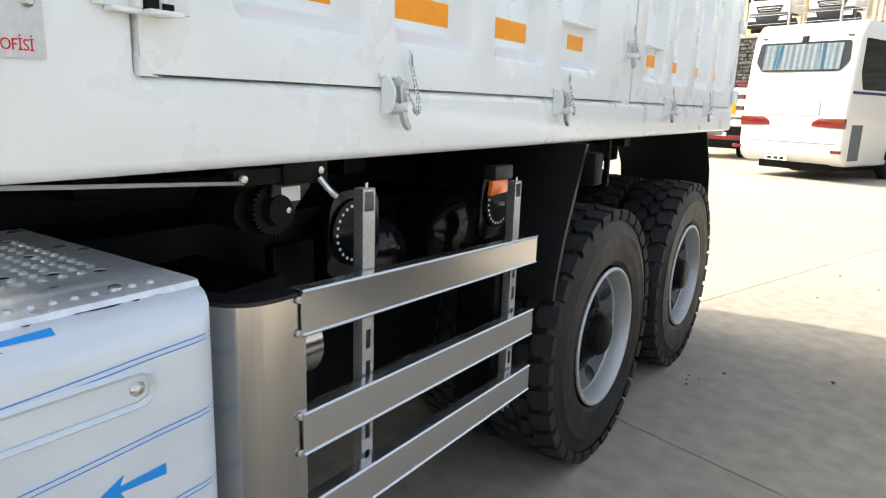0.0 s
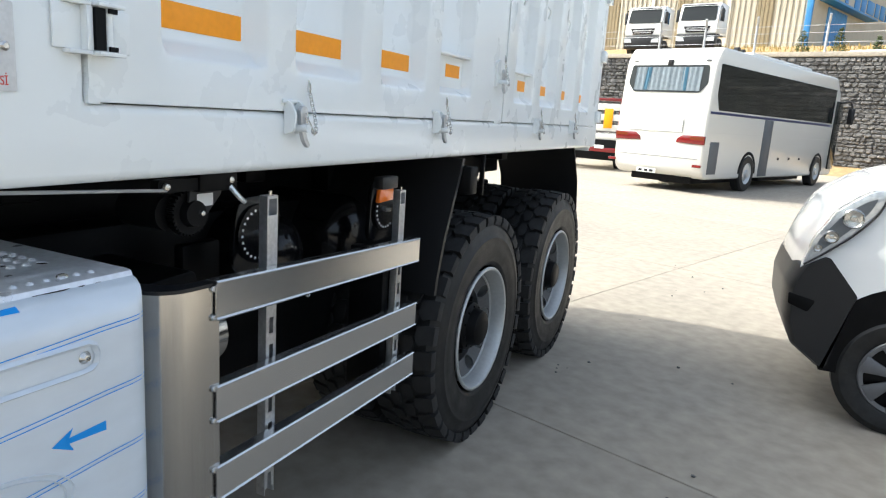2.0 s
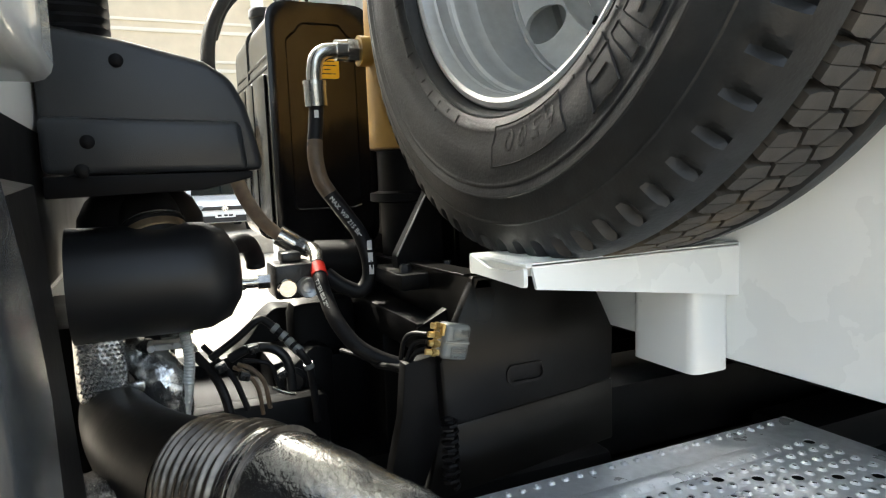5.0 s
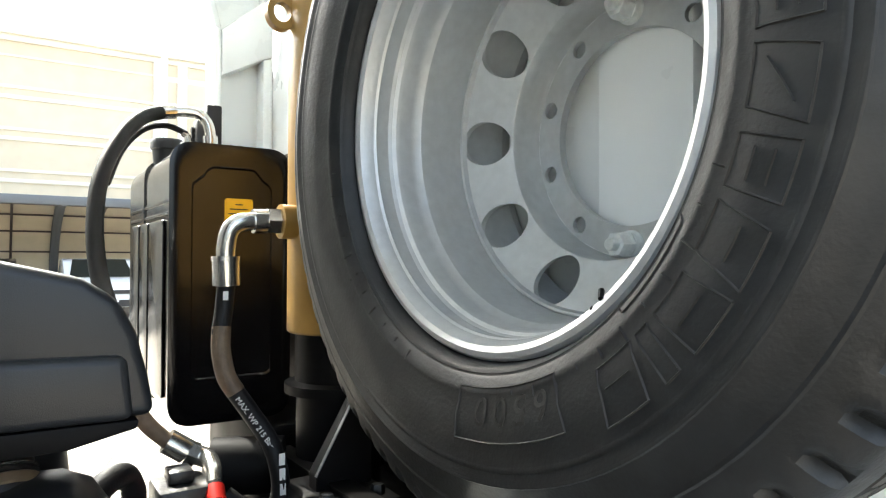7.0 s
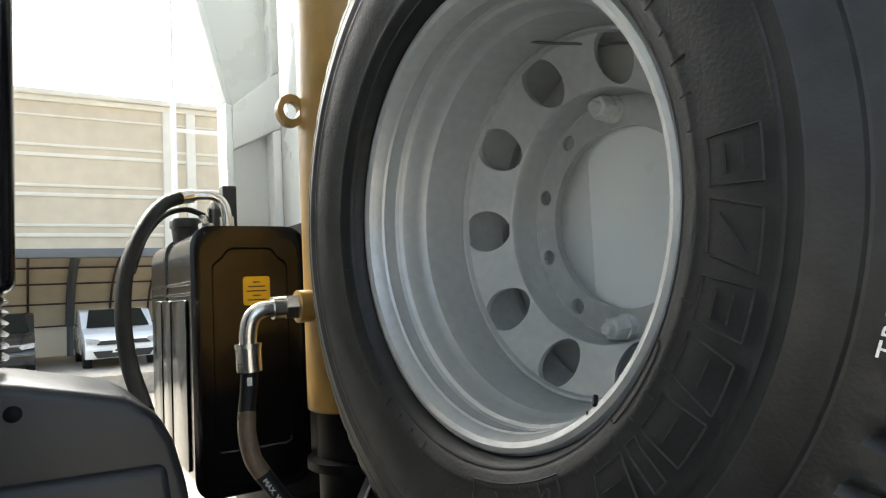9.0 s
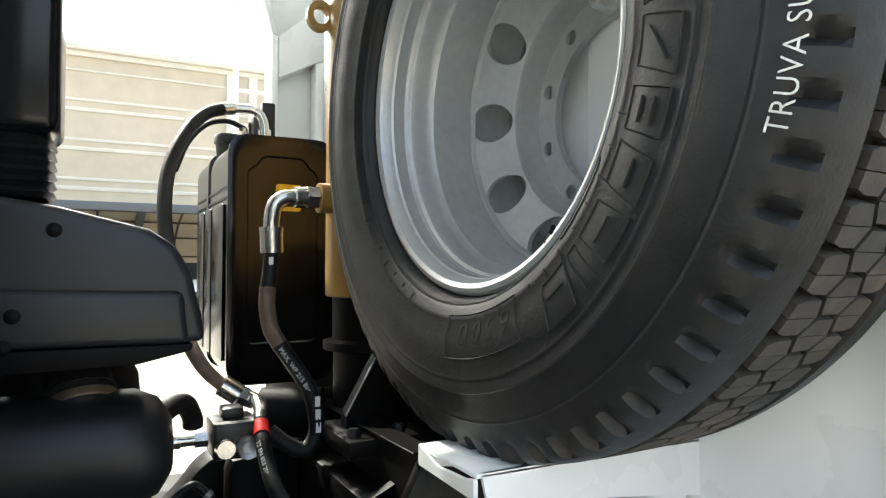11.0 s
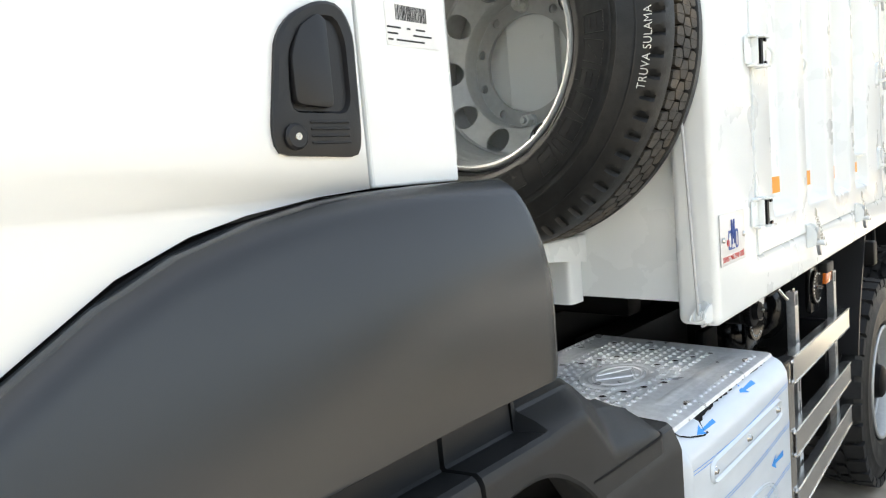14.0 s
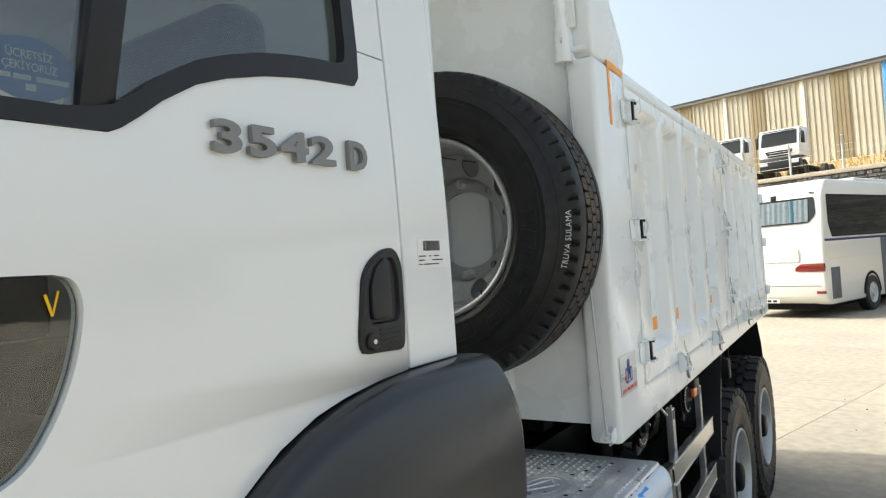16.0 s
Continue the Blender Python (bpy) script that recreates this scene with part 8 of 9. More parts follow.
    for y in (2.75, 8.52):
        for s in (1, -1):
            bm = bmesh.new()
            lathe(bm, [(0.28, 0.0), (0.33, 0.012), (0.46, 0.012), (0.50, -0.03), (0.50, -0.24), (0.0, -0.24)], (s * (hw + 0.012), y, 0.49), (s, 0, 0), 40)
            w = part("wheel", bm, RUBBER, ob, "black coach tyre")
            bm = bmesh.new()
            lathe(bm, [(0.0, 0.03), (0.10, 0.03), (0.12, -0.02), (0.22, -0.05), (0.27, 0.0), (0.29, 0.012)], (s * (hw + 0.012), y, 0.49), (s, 0, 0), 32)
            part("rim", bm, RIM, w)
            bm = bmesh.new()
            pts = [(y + 0.60 * math.cos(t), 0.49 + 0.60 * math.sin(t)) for t in (math.pi * k / 18 for k in range(19))]
            pi_ = [(y + 0.52 * math.cos(t), 0.49 + 0.52 * math.sin(t)) for t in (math.pi * k / 18 for k in range(19))]
            strip(bm, [[(s * (hw + 0.004), a, b) for a, b in pts], [(s * (hw + 0.02), a, b) for a, b in pi_], [(s * (hw - 0.2), a, b) for a, b in pi_]])
            part("wheel_arch", bm, BLACKM, ob)
    bm = bmesh.new()
    tube(bm, [(hw, L - 0.3, 2.8), (hw + 0.25, L - 0.05, 2.85), (hw + 0.32, L + 0.02, 2.6)], 0.03, 8)
    box(bm, (hw + 0.22, L - 0.08, 2.1), (hw + 0.42, L + 0.04, 2.65), 0.03)
    part("mirror", bm, BLACKP, ob)
    bm = bmesh.new()
    box(bm, (hw + 0.0, L - 0.68, 0.55), (hw + 0.05, L - 0.1, 2.85), 0.02)
    part("door", bm, BUSGLASS, ob, "dark front door")
    return ob


coach()

# ---- van beside the camera ----
WCOVER = mat("grey_wheel_cover", (0.13, 0.135, 0.145), 0.4, 0.4, grain=0.05)


def van():
    X, Y = 1.28, 4.07
    ob = thing("van", "white delivery van with black bumper, parked beside the truck", "van", (X, Y, 0))
    # outline seen from its side, nose to the left: (along, height)
    prof = [(0.06, 0.62), (0.02, 0.86), (0.07, 1.02), (0.17, 1.21), (0.37, 1.35), (0.62, 1.44), (1.02, 1.54), (1.66, 2.25), (2.2, 2.42), (5.2, 2.45), (5.25, 0.36), (0.42, 0.36)]
    bm = bmesh.new()
    sec = rounded(prof, 0.08, 4)
    rows = []
    for y, k in ((0.0, 0.0), (0.02, 0.0), (0.10, 0.0), (0.30, -0.03), (0.9, -0.07), (1.5, -0.03), (1.72, 0.0), (1.80, 0.02)):
        rows.append([(x + (k if x < 0.4 else 0) + (0.03 if y in (0.0, 1.80) else 0) * (1 if x < 1 else 0), y, z) for x, z in sec])
    strip(bm, rows, True)
    for row in (rows[0], rows[-1]):
        bm.faces.new([bm.verts.new(p) for p in row])
    bmesh.ops.remove_doubles(bm, verts=bm.verts, dist=0.0005)
    part("van_body", bm, CAR, ob, "white van bodywork", 45)
    bm = bmesh.new()
    pr = rounded([(0.04, 0.42), (-0.01, 0.56), (-0.02, 0.74), (0.03, 0.88), (0.127, 0.945), (0.325, 0.745), (0.280, 0.60), (0.255, 0.45), (0.235, 0.33), (0.20, 0.305)], 0.02, 4)
    rows = [[(x + (k if x < 0.2 else 0), y, z) for x, z in pr] for y, k in ((-0.015, 0.03), (0.03, 0.0), (0.3, -0.02), (0.9, -0.06), (1.5, -0.02), (1.83, 0.03))]
    strip(bm, rows, True)
    for row in (rows[0], rows[-1]):
        bm.faces.new([bm.verts.new(p) for p in row])
    part("front_bumper", bm, BLACKP, ob, "black plastic front bumper", 45)
    bm = bmesh.new()
    prism(bm, rounded([(-0.010, 0.72), (0.13, 0.69), (0.10, 0.62), (-0.005, 0.655)], 0.012), "y", -0.019, -0.012, 0.003)
    part("bumper_vent", bm, BLACKM, ob)
    bm = bmesh.new()
    pr = [(0.035, 0.885), (0.07, 1.03), (0.165, 1.205), (0.28, 1.30), (0.385, 1.345), (0.345, 1.21), (0.25, 1.08), (0.13, 0.965)]
    prism(bm, rounded(pr, 0.03, 4), "y", -0.012, 0.10, 0.008, 3)
    lamp = part("headlamp", bm, LENS, ob, "clear headlamp")
    bm = bmesh.new()
    prism(bm, rounded([(0.075, 0.955), (0.095, 1.035), (0.175, 1.165), (0.275, 1.255), (0.335, 1.285), (0.305, 1.205), (0.225, 1.095), (0.125, 0.985)], 0.02, 3), "y", -0.0145, -0.011, 0.001, 1)
    part("lamp_inside", bm, GREYM, lamp, "dark inside of the headlamp")
    for x, z, r in ((0.235, 1.165, 0.052), (0.150, 1.055, 0.036), (0.095, 0.985, 0.022)):
        bm = bmesh.new()
        lathe(bm, [(r, 0.0), (r, 0.008), (r * 0.92, 0.012), (r * 0.8, 0.006), (r * 0.35, 0.003), (r * 0.3, 0.012), (0.0, 0.014)], (x, -0.0125, z), (0, -1, 0), 28)
        part("reflector_bowl", bm, CHROME, lamp)
    bm = bmesh.new()
    tube(bm, [(0.04, -0.012, 0.885), (0.13, -0.014, 0.96), (0.25, -0.014, 1.075), (0.345, -0.013, 1.205), (0.388, -0.012, 1.345)], 0.006, 6)
    part("lamp_seal", bm, BLACKP, lamp)
    for hx in (0.60, 4.0):
        bm = bmesh.new()
        lathe(bm, [(0.205, 0.0), (0.23, 0.012), (0.30, 0.014), (0.335, -0.01), (0.338, -0.08), (0.33, -0.19), (0.0, -0.19)], (hx, 0.0, 0.336), (0, -1, 0), 48)
        w = part("wheel", bm, RUBBER, ob, "black van tyre with grey wheel cover")
        bm = bmesh.new()
        lathe(bm, [(0.0, 0.016), (0.05, 0.018), (0.06, 0.010), (0.075, 0.008)], (hx, 0.0, 0.336), (0, -1, 0), 32)
        lathe(bm, [(0.185, 0.012), (0.207, 0.016), (0.214, 0.008), (0.185, 0.006)], (hx, 0.0, 0.336), (0, -1, 0), 48)
        cover_ = part("wheel_cover", bm, WCOVER, w, "grey spoked wheel cover")
        for k in range(7):
            bm = bmesh.new()
            t = 2 * math.pi * k / 7 + 0.2
            c, s = math.cos(t), math.sin(t)
            pts = [(0.055, -0.018), (0.10, -0.026), (0.195, -0.050), (0.200, 0.0), (0.195, 0.050), (0.10, 0.026), (0.055, 0.018)]
            q = [(hx + a * c - b * s, 0.336 + a * s + b * c) for a, b in pts]
            prism(bm, q, "y", -0.018, 0.0, 0.005, 2)
            part("spoke", bm, WCOVER, cover_)
        bm = bmesh.new()
        lathe(bm, [(0.20, -0.03), (0.0, -0.04)], (hx, 0.0, 0.336), (0, -1, 0), 32)
        part("wheel_back", bm, BLACKM, w)
        bm = bmesh.new()
        o_ = [(hx + 0.43 * math.cos(t), 0.40 + 0.43 * math.sin(t)) for t in (math.pi * k / 24 for k in range(25))]
        prism(bm, [(hx + 0.43, 0.30)] + o_ + [(hx - 0.40, 0.30)], "y", -0.004, 0.002)
        part("wheel_arch", bm, BLACKM, ob)
    bm = bmesh.new()
    prism(bm, rounded([(1.25, 1.56), (1.75, 2.15), (2.3, 2.2), (2.3, 1.56)], 0.04), "y", -0.006, 0.004)
    part("side_window", bm, BUSGLASS, ob)
    bm = bmesh.new()
    strip(bm, [[(1.10, y, 1.61), (1.62, y, 2.19)] for y in (0.12, 1.68)])
    part("windscreen", bm_moved(bm, Matrix.Translation((-0.03, 0, 0.015))), BUSGLASS, ob)
    return ob


van()

# ---- retaining wall, bank, trucks above it ----
WD = Vector((0.958, -0.287, 0)).normalized()      # along the wall, to the right
WN = Vector((-WD.y, WD.x, 0))                      # away behind it
W0 = Vector((0.0, 38.6, 0))
WZ = 5.45


def along(s, back=0.0, z=0.0):
    return W0 + WD * s + WN * back + Vector((0, 0, z))


def local_box(bm, s0, s1, b0, b1, z0, z1, bev=0.0):
    m = Matrix.Translation(W0) @ Matrix(((WD.x, WN.x, 0, 0), (WD.y, WN.y, 0, 0), (0, 0, 1, 0), (0, 0, 0, 1)))
    t = bmesh.new()
    box(t, (s0, b0, z0), (s1, b1, z1), bev)
    bm_moved(t, m)
    me = bpy.data.meshes.new("t")
    t.to_mesh(me)
    t.free()
    bm.from_mesh(me)
    bpy.data.meshes.remove(me)


bm = bmesh.new()
local_box(bm, -40, 60, 0.0, 0.6, -0.1, WZ - 0.02)
rwall = tagged(part("wall_retaining", bm, MORTAR), "dark field stone retaining wall behind the coach", "wall", kind="structure")
bm = bmesh.new()
local_box(bm, -40, 60, -0.12, 0.7, WZ - 0.02, WZ + 0.22, 0.03)
tagged(part("wall_coping", bm, CONC), "pale concrete coping on the stone wall", "coping", kind="structure")
rnd = random.Random(3)
bm = bmesh.new()
STONES = []
z = 0.02
while z < WZ - 0.1:
    hgt = rnd.uniform(0.13, 0.23)
    s = -20 + rnd.uniform(0, 0.4)
    while s < 30:
        w = rnd.uniform(0.18, 0.48)
        STONES.append((s, w, z, min(hgt, WZ - 0.03 - z)))
        s += w
    z += hgt


def stone_geo(s, w, z, h):
    """An uneven six-to-eight sided stone, proud of the mortar."""
    g = 0.016
    pts = []
    for fx, fz in ((0.12, 0), (0.5, 0.0), (0.9, 0), (1, 0.3), (1, 0.75), (0.85, 1), (0.4, 1), (0.1, 1), (0, 0.7), (0, 0.25)):
        pts.append((s + g + (w - 2 * g) * fx + rnd.uniform(-0.04, 0.04), z + g + (h - 2 * g) * fz + rnd.uniform(-0.028, 0.028)))
    d = rnd.uniform(0.03, 0.11)
    cx, cz = s + w / 2, z + h / 2
    back = [along(a, 0.0, b) for a, b in pts]
    mid = [along(a, -d * 0.7, b) for a, b in pts]
    top = [along(cx + (a - cx) * 0.68 + rnd.uniform(-0.02, 0.02), -d - rnd.uniform(0, 0.03), cz + (b - cz) * 0.68) for a, b in pts]
    n = len(pts)
    vs = back + mid + top
    fs = [(i, (i + 1) % n, n + (i + 1) % n, n + i) for i in range(n)] + [(n + i, n + (i + 1) % n, 2 * n + (i + 1) % n, 2 * n + i) for i in range(n)] + [tuple(range(2 * n, 3 * n))]
    return vs, fs


near = sorted(STONES, key=lambda q: abs(q[0] - 4.5) + abs(q[2] - 3) * 0.4)
VS, FS = [], []
FEW = []
for k, q in enumerate(near):
    v, f = stone_geo(*q)
    if k < 300:
        FEW.append((v, f))
    else:
        o = len(VS)
        VS += v
        FS += [tuple(i + o for i in t) for t in f]
me = bpy.data.meshes.new("stones")
me.from_pydata([tuple(v) for v in VS], [], FS)
me.materials.append(STONEI)
rest = new("stones", me)
rest.parent = rwall
tagged(rest, kind="stuff")

# bank on top of the wall, sloping up
bm = bmesh.new()
strip(bm, [[along(s, b, zz + 0.25 * noise.noise(Vector((s * 0.2, b * 0.2, 0)))) for s in range(-60, 91, 3)] for b, zz in ((0.65, WZ + 0.12), (3, WZ + 0.25), (10, WZ + 0.7), (16, WZ + 2.2), (18.2, WZ + 2.6), (60, WZ + 2.7))])
tagged(part("bank_ground", bm, EARTH), "dry earth bank above the retaining wall", "bank", kind="structure")
bm = bmesh.new()
strip(bm, [[(x, y, z) for x in range(-20, 41, 4)] for y, z in ((0, 0.02), (1.2, 0.06), (3.2, 0.22), (4.2, 0.55))])
dirt = part("dirt_strip", bm_moved(bm, Matrix.Translation(W0 - WN * 3.6 - Vector((0, 0, 0.02))) @ Matrix(((WD.x, WN.x, 0, 0), (WD.y, WN.y, 0, 0), (0, 0, 1, 0), (0, 0, 0, 1)))), EARTH)
tagged(dirt, "strip of dry earth at the foot of the stone wall", "dirt", kind="structure")


def parked_truck(s, back, label):
    """A white cab-over chassis truck, seen nose on: black bumper and wheels below a white cab."""
    p = along(s, back, WZ + 0.48)
    ob = thing("chassis_truck", label, "truck", p, "trucks above the wall")
    ob.rotation_euler = (0, 0, math.atan2(WD.y, WD.x) + radians(4))
    bm = bmesh.new()
    prof = [(0.0, 1.22), (-0.02, 1.75), (0.10, 2.2), (0.28, 2.85), (0.45, 3.02), (1.9, 3.02), (1.95, 1.22)]
    prism(bm, rounded(prof, 0.08, 3), "x", -1.15, 1.15, 0.07, 3)
    part("cab", bm, CAR, ob, "white lorry cab")
    bm = bmesh.new()
    prism(bm, rounded([(-1.03, 1.98), (1.03, 1.98), (0.99, 2.80), (-0.99, 2.80)], 0.08), "y", -0.03, 0.02)
    ws = part("windscreen", bm, BUSGLASS, ob, "dark windscreen")
    for v in ws.data.vertices:
        v.co.y += 0.035 + (v.co.z - 1.98) * 0.27
    bm = bmesh.new()
    box(bm, (-1.0, 0.10, 2.86), (1.0, 0.27, 2.90), 0.01)
    part("sun_visor", bm, BLACKP, ob)
    for s_ in (1, -1):
        bm = bmesh.new()
        prism(bm, rounded([(0.42, 2.02), (1.15, 2.02), (1.15, 2.70), (0.60, 2.70)], 0.06), "x", s_ * 1.152 - 0.01, s_ * 1.152 + 0.01)
        part("door_window", bm, BUSGLASS, ob)
        bm = bmesh.new()
        box(bm, (s_ * 1.14 - 0.03, 0.30, 1.15), (s_ * 1.14 + 0.02, 1.28, 1.26), 0.01)
        part("door_step", bm, BLACKP, ob)
        bm = bmesh.new()
        box(bm, (s_ * 1.30 - 0.09, 0.2, 1.95), (s_ * 1.30 + 0.09, 0.34, 2.65), 0.03)
        tube(bm, [(s_ * 1.30, 0.26, 2.65), (s_ * 1.22, 0.28, 2.78), (s_ * 1.12, 0.35, 2.75)], 0.025, 6)
        part("mirror", bm, BLACKP, ob)
        bm = bmesh.new()
        prism(bm, rounded([(s_ * 1.12, 0.80), (s_ * 0.62, 0.80), (s_ * 0.70, 1.02), (s_ * 1.12, 1.06)][::s_], 0.03), "y", -0.15, -0.10)
        part("headlamp", bm, LENS, ob)
    bm = bmesh.new()
    prism(bm, rounded([(-0.62, 1.30), (0.62, 1.30), (0.80, 1.66), (-0.80, 1.66)], 0.05), "y", -0.045, 0.0, 0.008)
    part("grille", bm, BLACKP, ob, "black grille")
    bm = bmesh.new()
    for z in (1.40, 1.55):
        box(bm, (-0.55 - (z - 1.4) * 0.4, -0.06, z - 0.012), (0.55 + (z - 1.4) * 0.4, -0.04, z + 0.012), 0.004, 1)
    part("grille_bar", bm, CAR, ob)
    bm = bmesh.new()
    box(bm, (-1.15, -0.13, 0.42), (1.15, 0.5, 1.20), 0.08, 3)
    part("bumper", bm, BLACKP, ob, "black bumper")
    bm = bmesh.new()
    box(bm, (-0.45, 1.6, 0.65), (0.45, 7.4, 0.95), 0.02)
    part("frame_rail", bm, BLACKM, ob)
    for y in (0.95, 5.2, 6.4):
        for s_ in (1, -1):
            bm = bmesh.new()
            lathe(bm, [(0.0, 0.0), (0.26, 0.01), (0.30, 0.04), (0.47, 0.04), (0.52, 0.0), (0.52, -0.28), (0, -0.28)], (s_ * 1.12, y, 0.52), (s_, 0, 0), 28)
            part("wheel", bm, RUBBER, ob)
    return ob


parked_truck(-8.4, 3.6, "white cab-over chassis truck parked above the stone wall")
parked_truck(-4.9, 3.4, "white cab-over chassis truck beside another above the wall")

# fence posts and their braces on the wall
for s in (-5.6, -3.05, -0.4, 2.9, 6.1, 9.4, 12.6, 15.8, 19.0):
    bm = bmesh.new()
    a = along(s, 0.25, WZ + 0.2)
    tube(bm, [a, a + Vector((0, 0, 1.35)), a + Vector((0, 0, 1.5)) - WN * 0.12 + WD * 0.05, a + Vector((0, 0, 1.75)) - WN * 0.32 + WD * 0.1], 0.06, 8, 1)
    tagged(part("fence_post", bm, GALV), "pale steel fence post with a bent top", "fence post", "fence posts on the wall")
bm = bmesh.new()
for z in (0.5, 0.95, 1.3):
    tube(bm, [along(-20, 0.25, WZ + 0.2 + z), along(30, 0.25, WZ + 0.2 + z)], 0.012, 5, 1)
tagged(part("fence_wire", bm, GALV), "thin wires between the fence posts", "fence")
for sx in (7.6,):
    bm = bmesh.new()
    p = along(sx, 1.0, WZ + 0.1)
    for dx in (-0.75, 0.75):
        tube(bm, [p + WD * dx, p + Vector((0, 0, 1.7))], 0.07, 8, 1)
    tube(bm, [p + WD * -0.45 + Vector((0, 0, 0.7)), p + WD * 0.45 + Vector((0, 0, 0.7))], 0.05, 8, 1)
    tube(bm, [p, p + Vector((0, 0, 2.3))], 0.06, 8, 1)
    tagged(part("steel_trestle", bm, mat("pale_blue_steel", (0.35, 0.45, 0.58), 0.5)), "pale blue steel trestle standing above the wall", "trestle")
# a parked car's white roof
bm = bmesh.new()
prism(bm, rounded([(0, 0.0), (0.0, 0.55), (0.5, 0.62), (1.1, 1.15), (2.9, 1.18), (3.7, 0.7), (4.2, 0.6), (4.25, 0.0)], 0.15, 4), "y", 0.0, 1.7, 0.12, 3)
car_far = part("parked_car", bm_moved(bm, Matrix.Translation(along(1.9, 4.6, WZ - 0.35)) @ Matrix.Rotation(math.atan2(WD.y, WD.x), 4, "Z")), CAR)
tagged(car_far, "white car parked low behind the wall's coping", "car")


def shrub(s, back, h, zb):
    p = along(s, back, zb)
    ob = thing("shrub", "small dark evergreen shrub on the dry bank", "shrub", p, "shrubs on the bank")
    bm = bmesh.new()
    tube(bm, [(0, 0, 0), (0.02, 0.01, h * 0.5), (0, 0, h)], 0.05, 6, 2, radii=lambda f: 0.05 * (1 - f * 0.8))
    part("trunk", bm, EARTH, ob)
    bm = bmesh.new()
    r_ = random.Random(int(s * 100) + 7)
    for k in range(420):
        f = r_.random()
        rad = h * 0.34 * (1 - f * 0.85) * math.sqrt(r_.random())
        t = r_.uniform(0, 6.28)
        c = Vector((rad * math.cos(t), rad * math.sin(t), h * (0.12 + 0.9 * f)))
        d = Vector((r_.uniform(-1, 1), r_.uniform(-1, 1), r_.uniform(-0.2, 1))).normalized() * 0.14
        e = d.cross(Vector((r_.uniform(-1, 1), r_.uniform(-1, 1), 0.3))).normalized() * 0.05
        bm.faces.new([bm.verts.new(c + q) for q in (-e, d * 0.6 - e * 0.3, d, d * 0.5 + e)])
    part("crown", bm, SHRUB, ob)


for s, b, h, zb in ((-1.4, 12.0, 1.6, WZ + 1.2), (0.6, 12.6, 1.7, WZ + 1.3), (3.0, 11.4, 1.3, WZ + 1.0), (9.0, 12.0, 1.6, WZ + 1.2), (12.2, 12.6, 1.5, WZ + 1.3)):
    shrub(s, b, h, zb)
VS, FS = [], []
rnd = random.Random(8)
for k in range(2600):
    s, b = rnd.uniform(-12, 24), rnd.uniform(8, 17)
    zz = WZ + 0.25 + (b - 3) / 7 * 0.45 if b < 10 else WZ + 0.7 + (b - 10) / 6 * 1.5
    p = along(s, b, zz - 0.05)
    q = Vector((rnd.uniform(-0.12, 0.12), rnd.uniform(-0.12, 0.12), rnd.uniform(0.2, 0.5)))
    o = len(VS)
    VS += [tuple(p - WD * 0.05), tuple(p + WD * 0.05), tuple(p + q)]
    FS.append((o, o + 1, o + 2))
me = bpy.data.meshes.new("dry_grass")
me.from_pydata(VS, [], FS)
me.materials.append(GRASS)
tagged(new("dry_grass", me), "dry yellow grass on the bank", "grass", kind="stuff")

# ---- factory hall above ----
hall = thing("factory_hall", "cream and olive factory hall with a blue corner", "building", along(-2.9, 18.4, 0))
hall.rotation_euler = (0, 0, math.atan2(WD.y, WD.x) + radians(3))
HZ0, HZ1 = WZ + 2.2, 14.9
bm = bmesh.new()
box(bm, (-70, 0.05, HZ0), (0, 40, HZ1))
part("wall", bm, CLAD, hall, "cream corrugated wall")
bm = bmesh.new()
x = -0.5
while x > -69:
    box(bm, (x - 0.20, -0.02, HZ0), (x, 0.045, HZ1 - 0.1), 0.02, 1)
    x -= 0.42
tagged(part("cladding_ribs", bm, CLAD, hall), kind="stuff")
x = -2.6
i = 0
while x > -68:
    if i % 2 == 0:
        bm = bmesh.new()
        for q in range(4):
            box(bm, (x - 1.15 + 0.29 * q, -0.06, HZ0), (x - 0.93 + 0.29 * q, -0.015, HZ1 - 0.1), 0.02, 1)
        box(bm, (x - 1.16, -0.03, HZ0), (x, 0.03, HZ1 - 0.1))
        part("olive_strip", bm, CLADD, hall)
    else:
        bm = bmesh.new()
        box(bm, (x - 0.3, -0.10, HZ0), (x, 0.0, HZ1 - 0.1), 0.02)
        part("downpipe", bm, CREAM2, hall)
    x -= 3.1
    i += 1
bm = bmesh.new()
box(bm, (-70, -0.35, HZ1 - 0.1), (0.3, 0.2, HZ1 + 0.12), 0.02)
part("roof_edge", bm, ROOF, hall, "grey eaves")
bm = bmesh.new()
box(bm, (-70, -0.45, HZ1 + 0.12), (0.35, 0.3, HZ1 + 0.22), 0.02)
part("roof_edge", bm, GREYM, hall)
bm = bmesh.new()
box(bm, (-70, -0.08, HZ0 - 0.6), (0.02, 0.0, HZ0 + 0.1))
part("plinth", bm, GREYM, hall)
bm = bmesh.new()
box(bm, (-0.35, -0.12, HZ0), (0.05, 0.2, HZ1), 0.02)
part("corner_trim", bm, CLADB, hall, "blue corner trim")
bm = bmesh.new()
m_ = Matrix.Rotation(radians(82.7), 4, "Z")
box(bm, (0.05, 0.0, HZ0 - 0.3), (40, 0.3, HZ1 - 0.05))
part("gable_wall", bm_moved(bm, m_), CLAD, hall, "cream gable wall")
for q in range(8):
    bm = bmesh.new()
    box(bm, (3.2 + 0.56 * q, -0.06, HZ0), (3.72 + 0.56 * q, 0.01, 11.35), 0.02, 1)
    part("door_leaf", bm_moved(bm, m_), CLADB, hall, "blue folding door leaf")
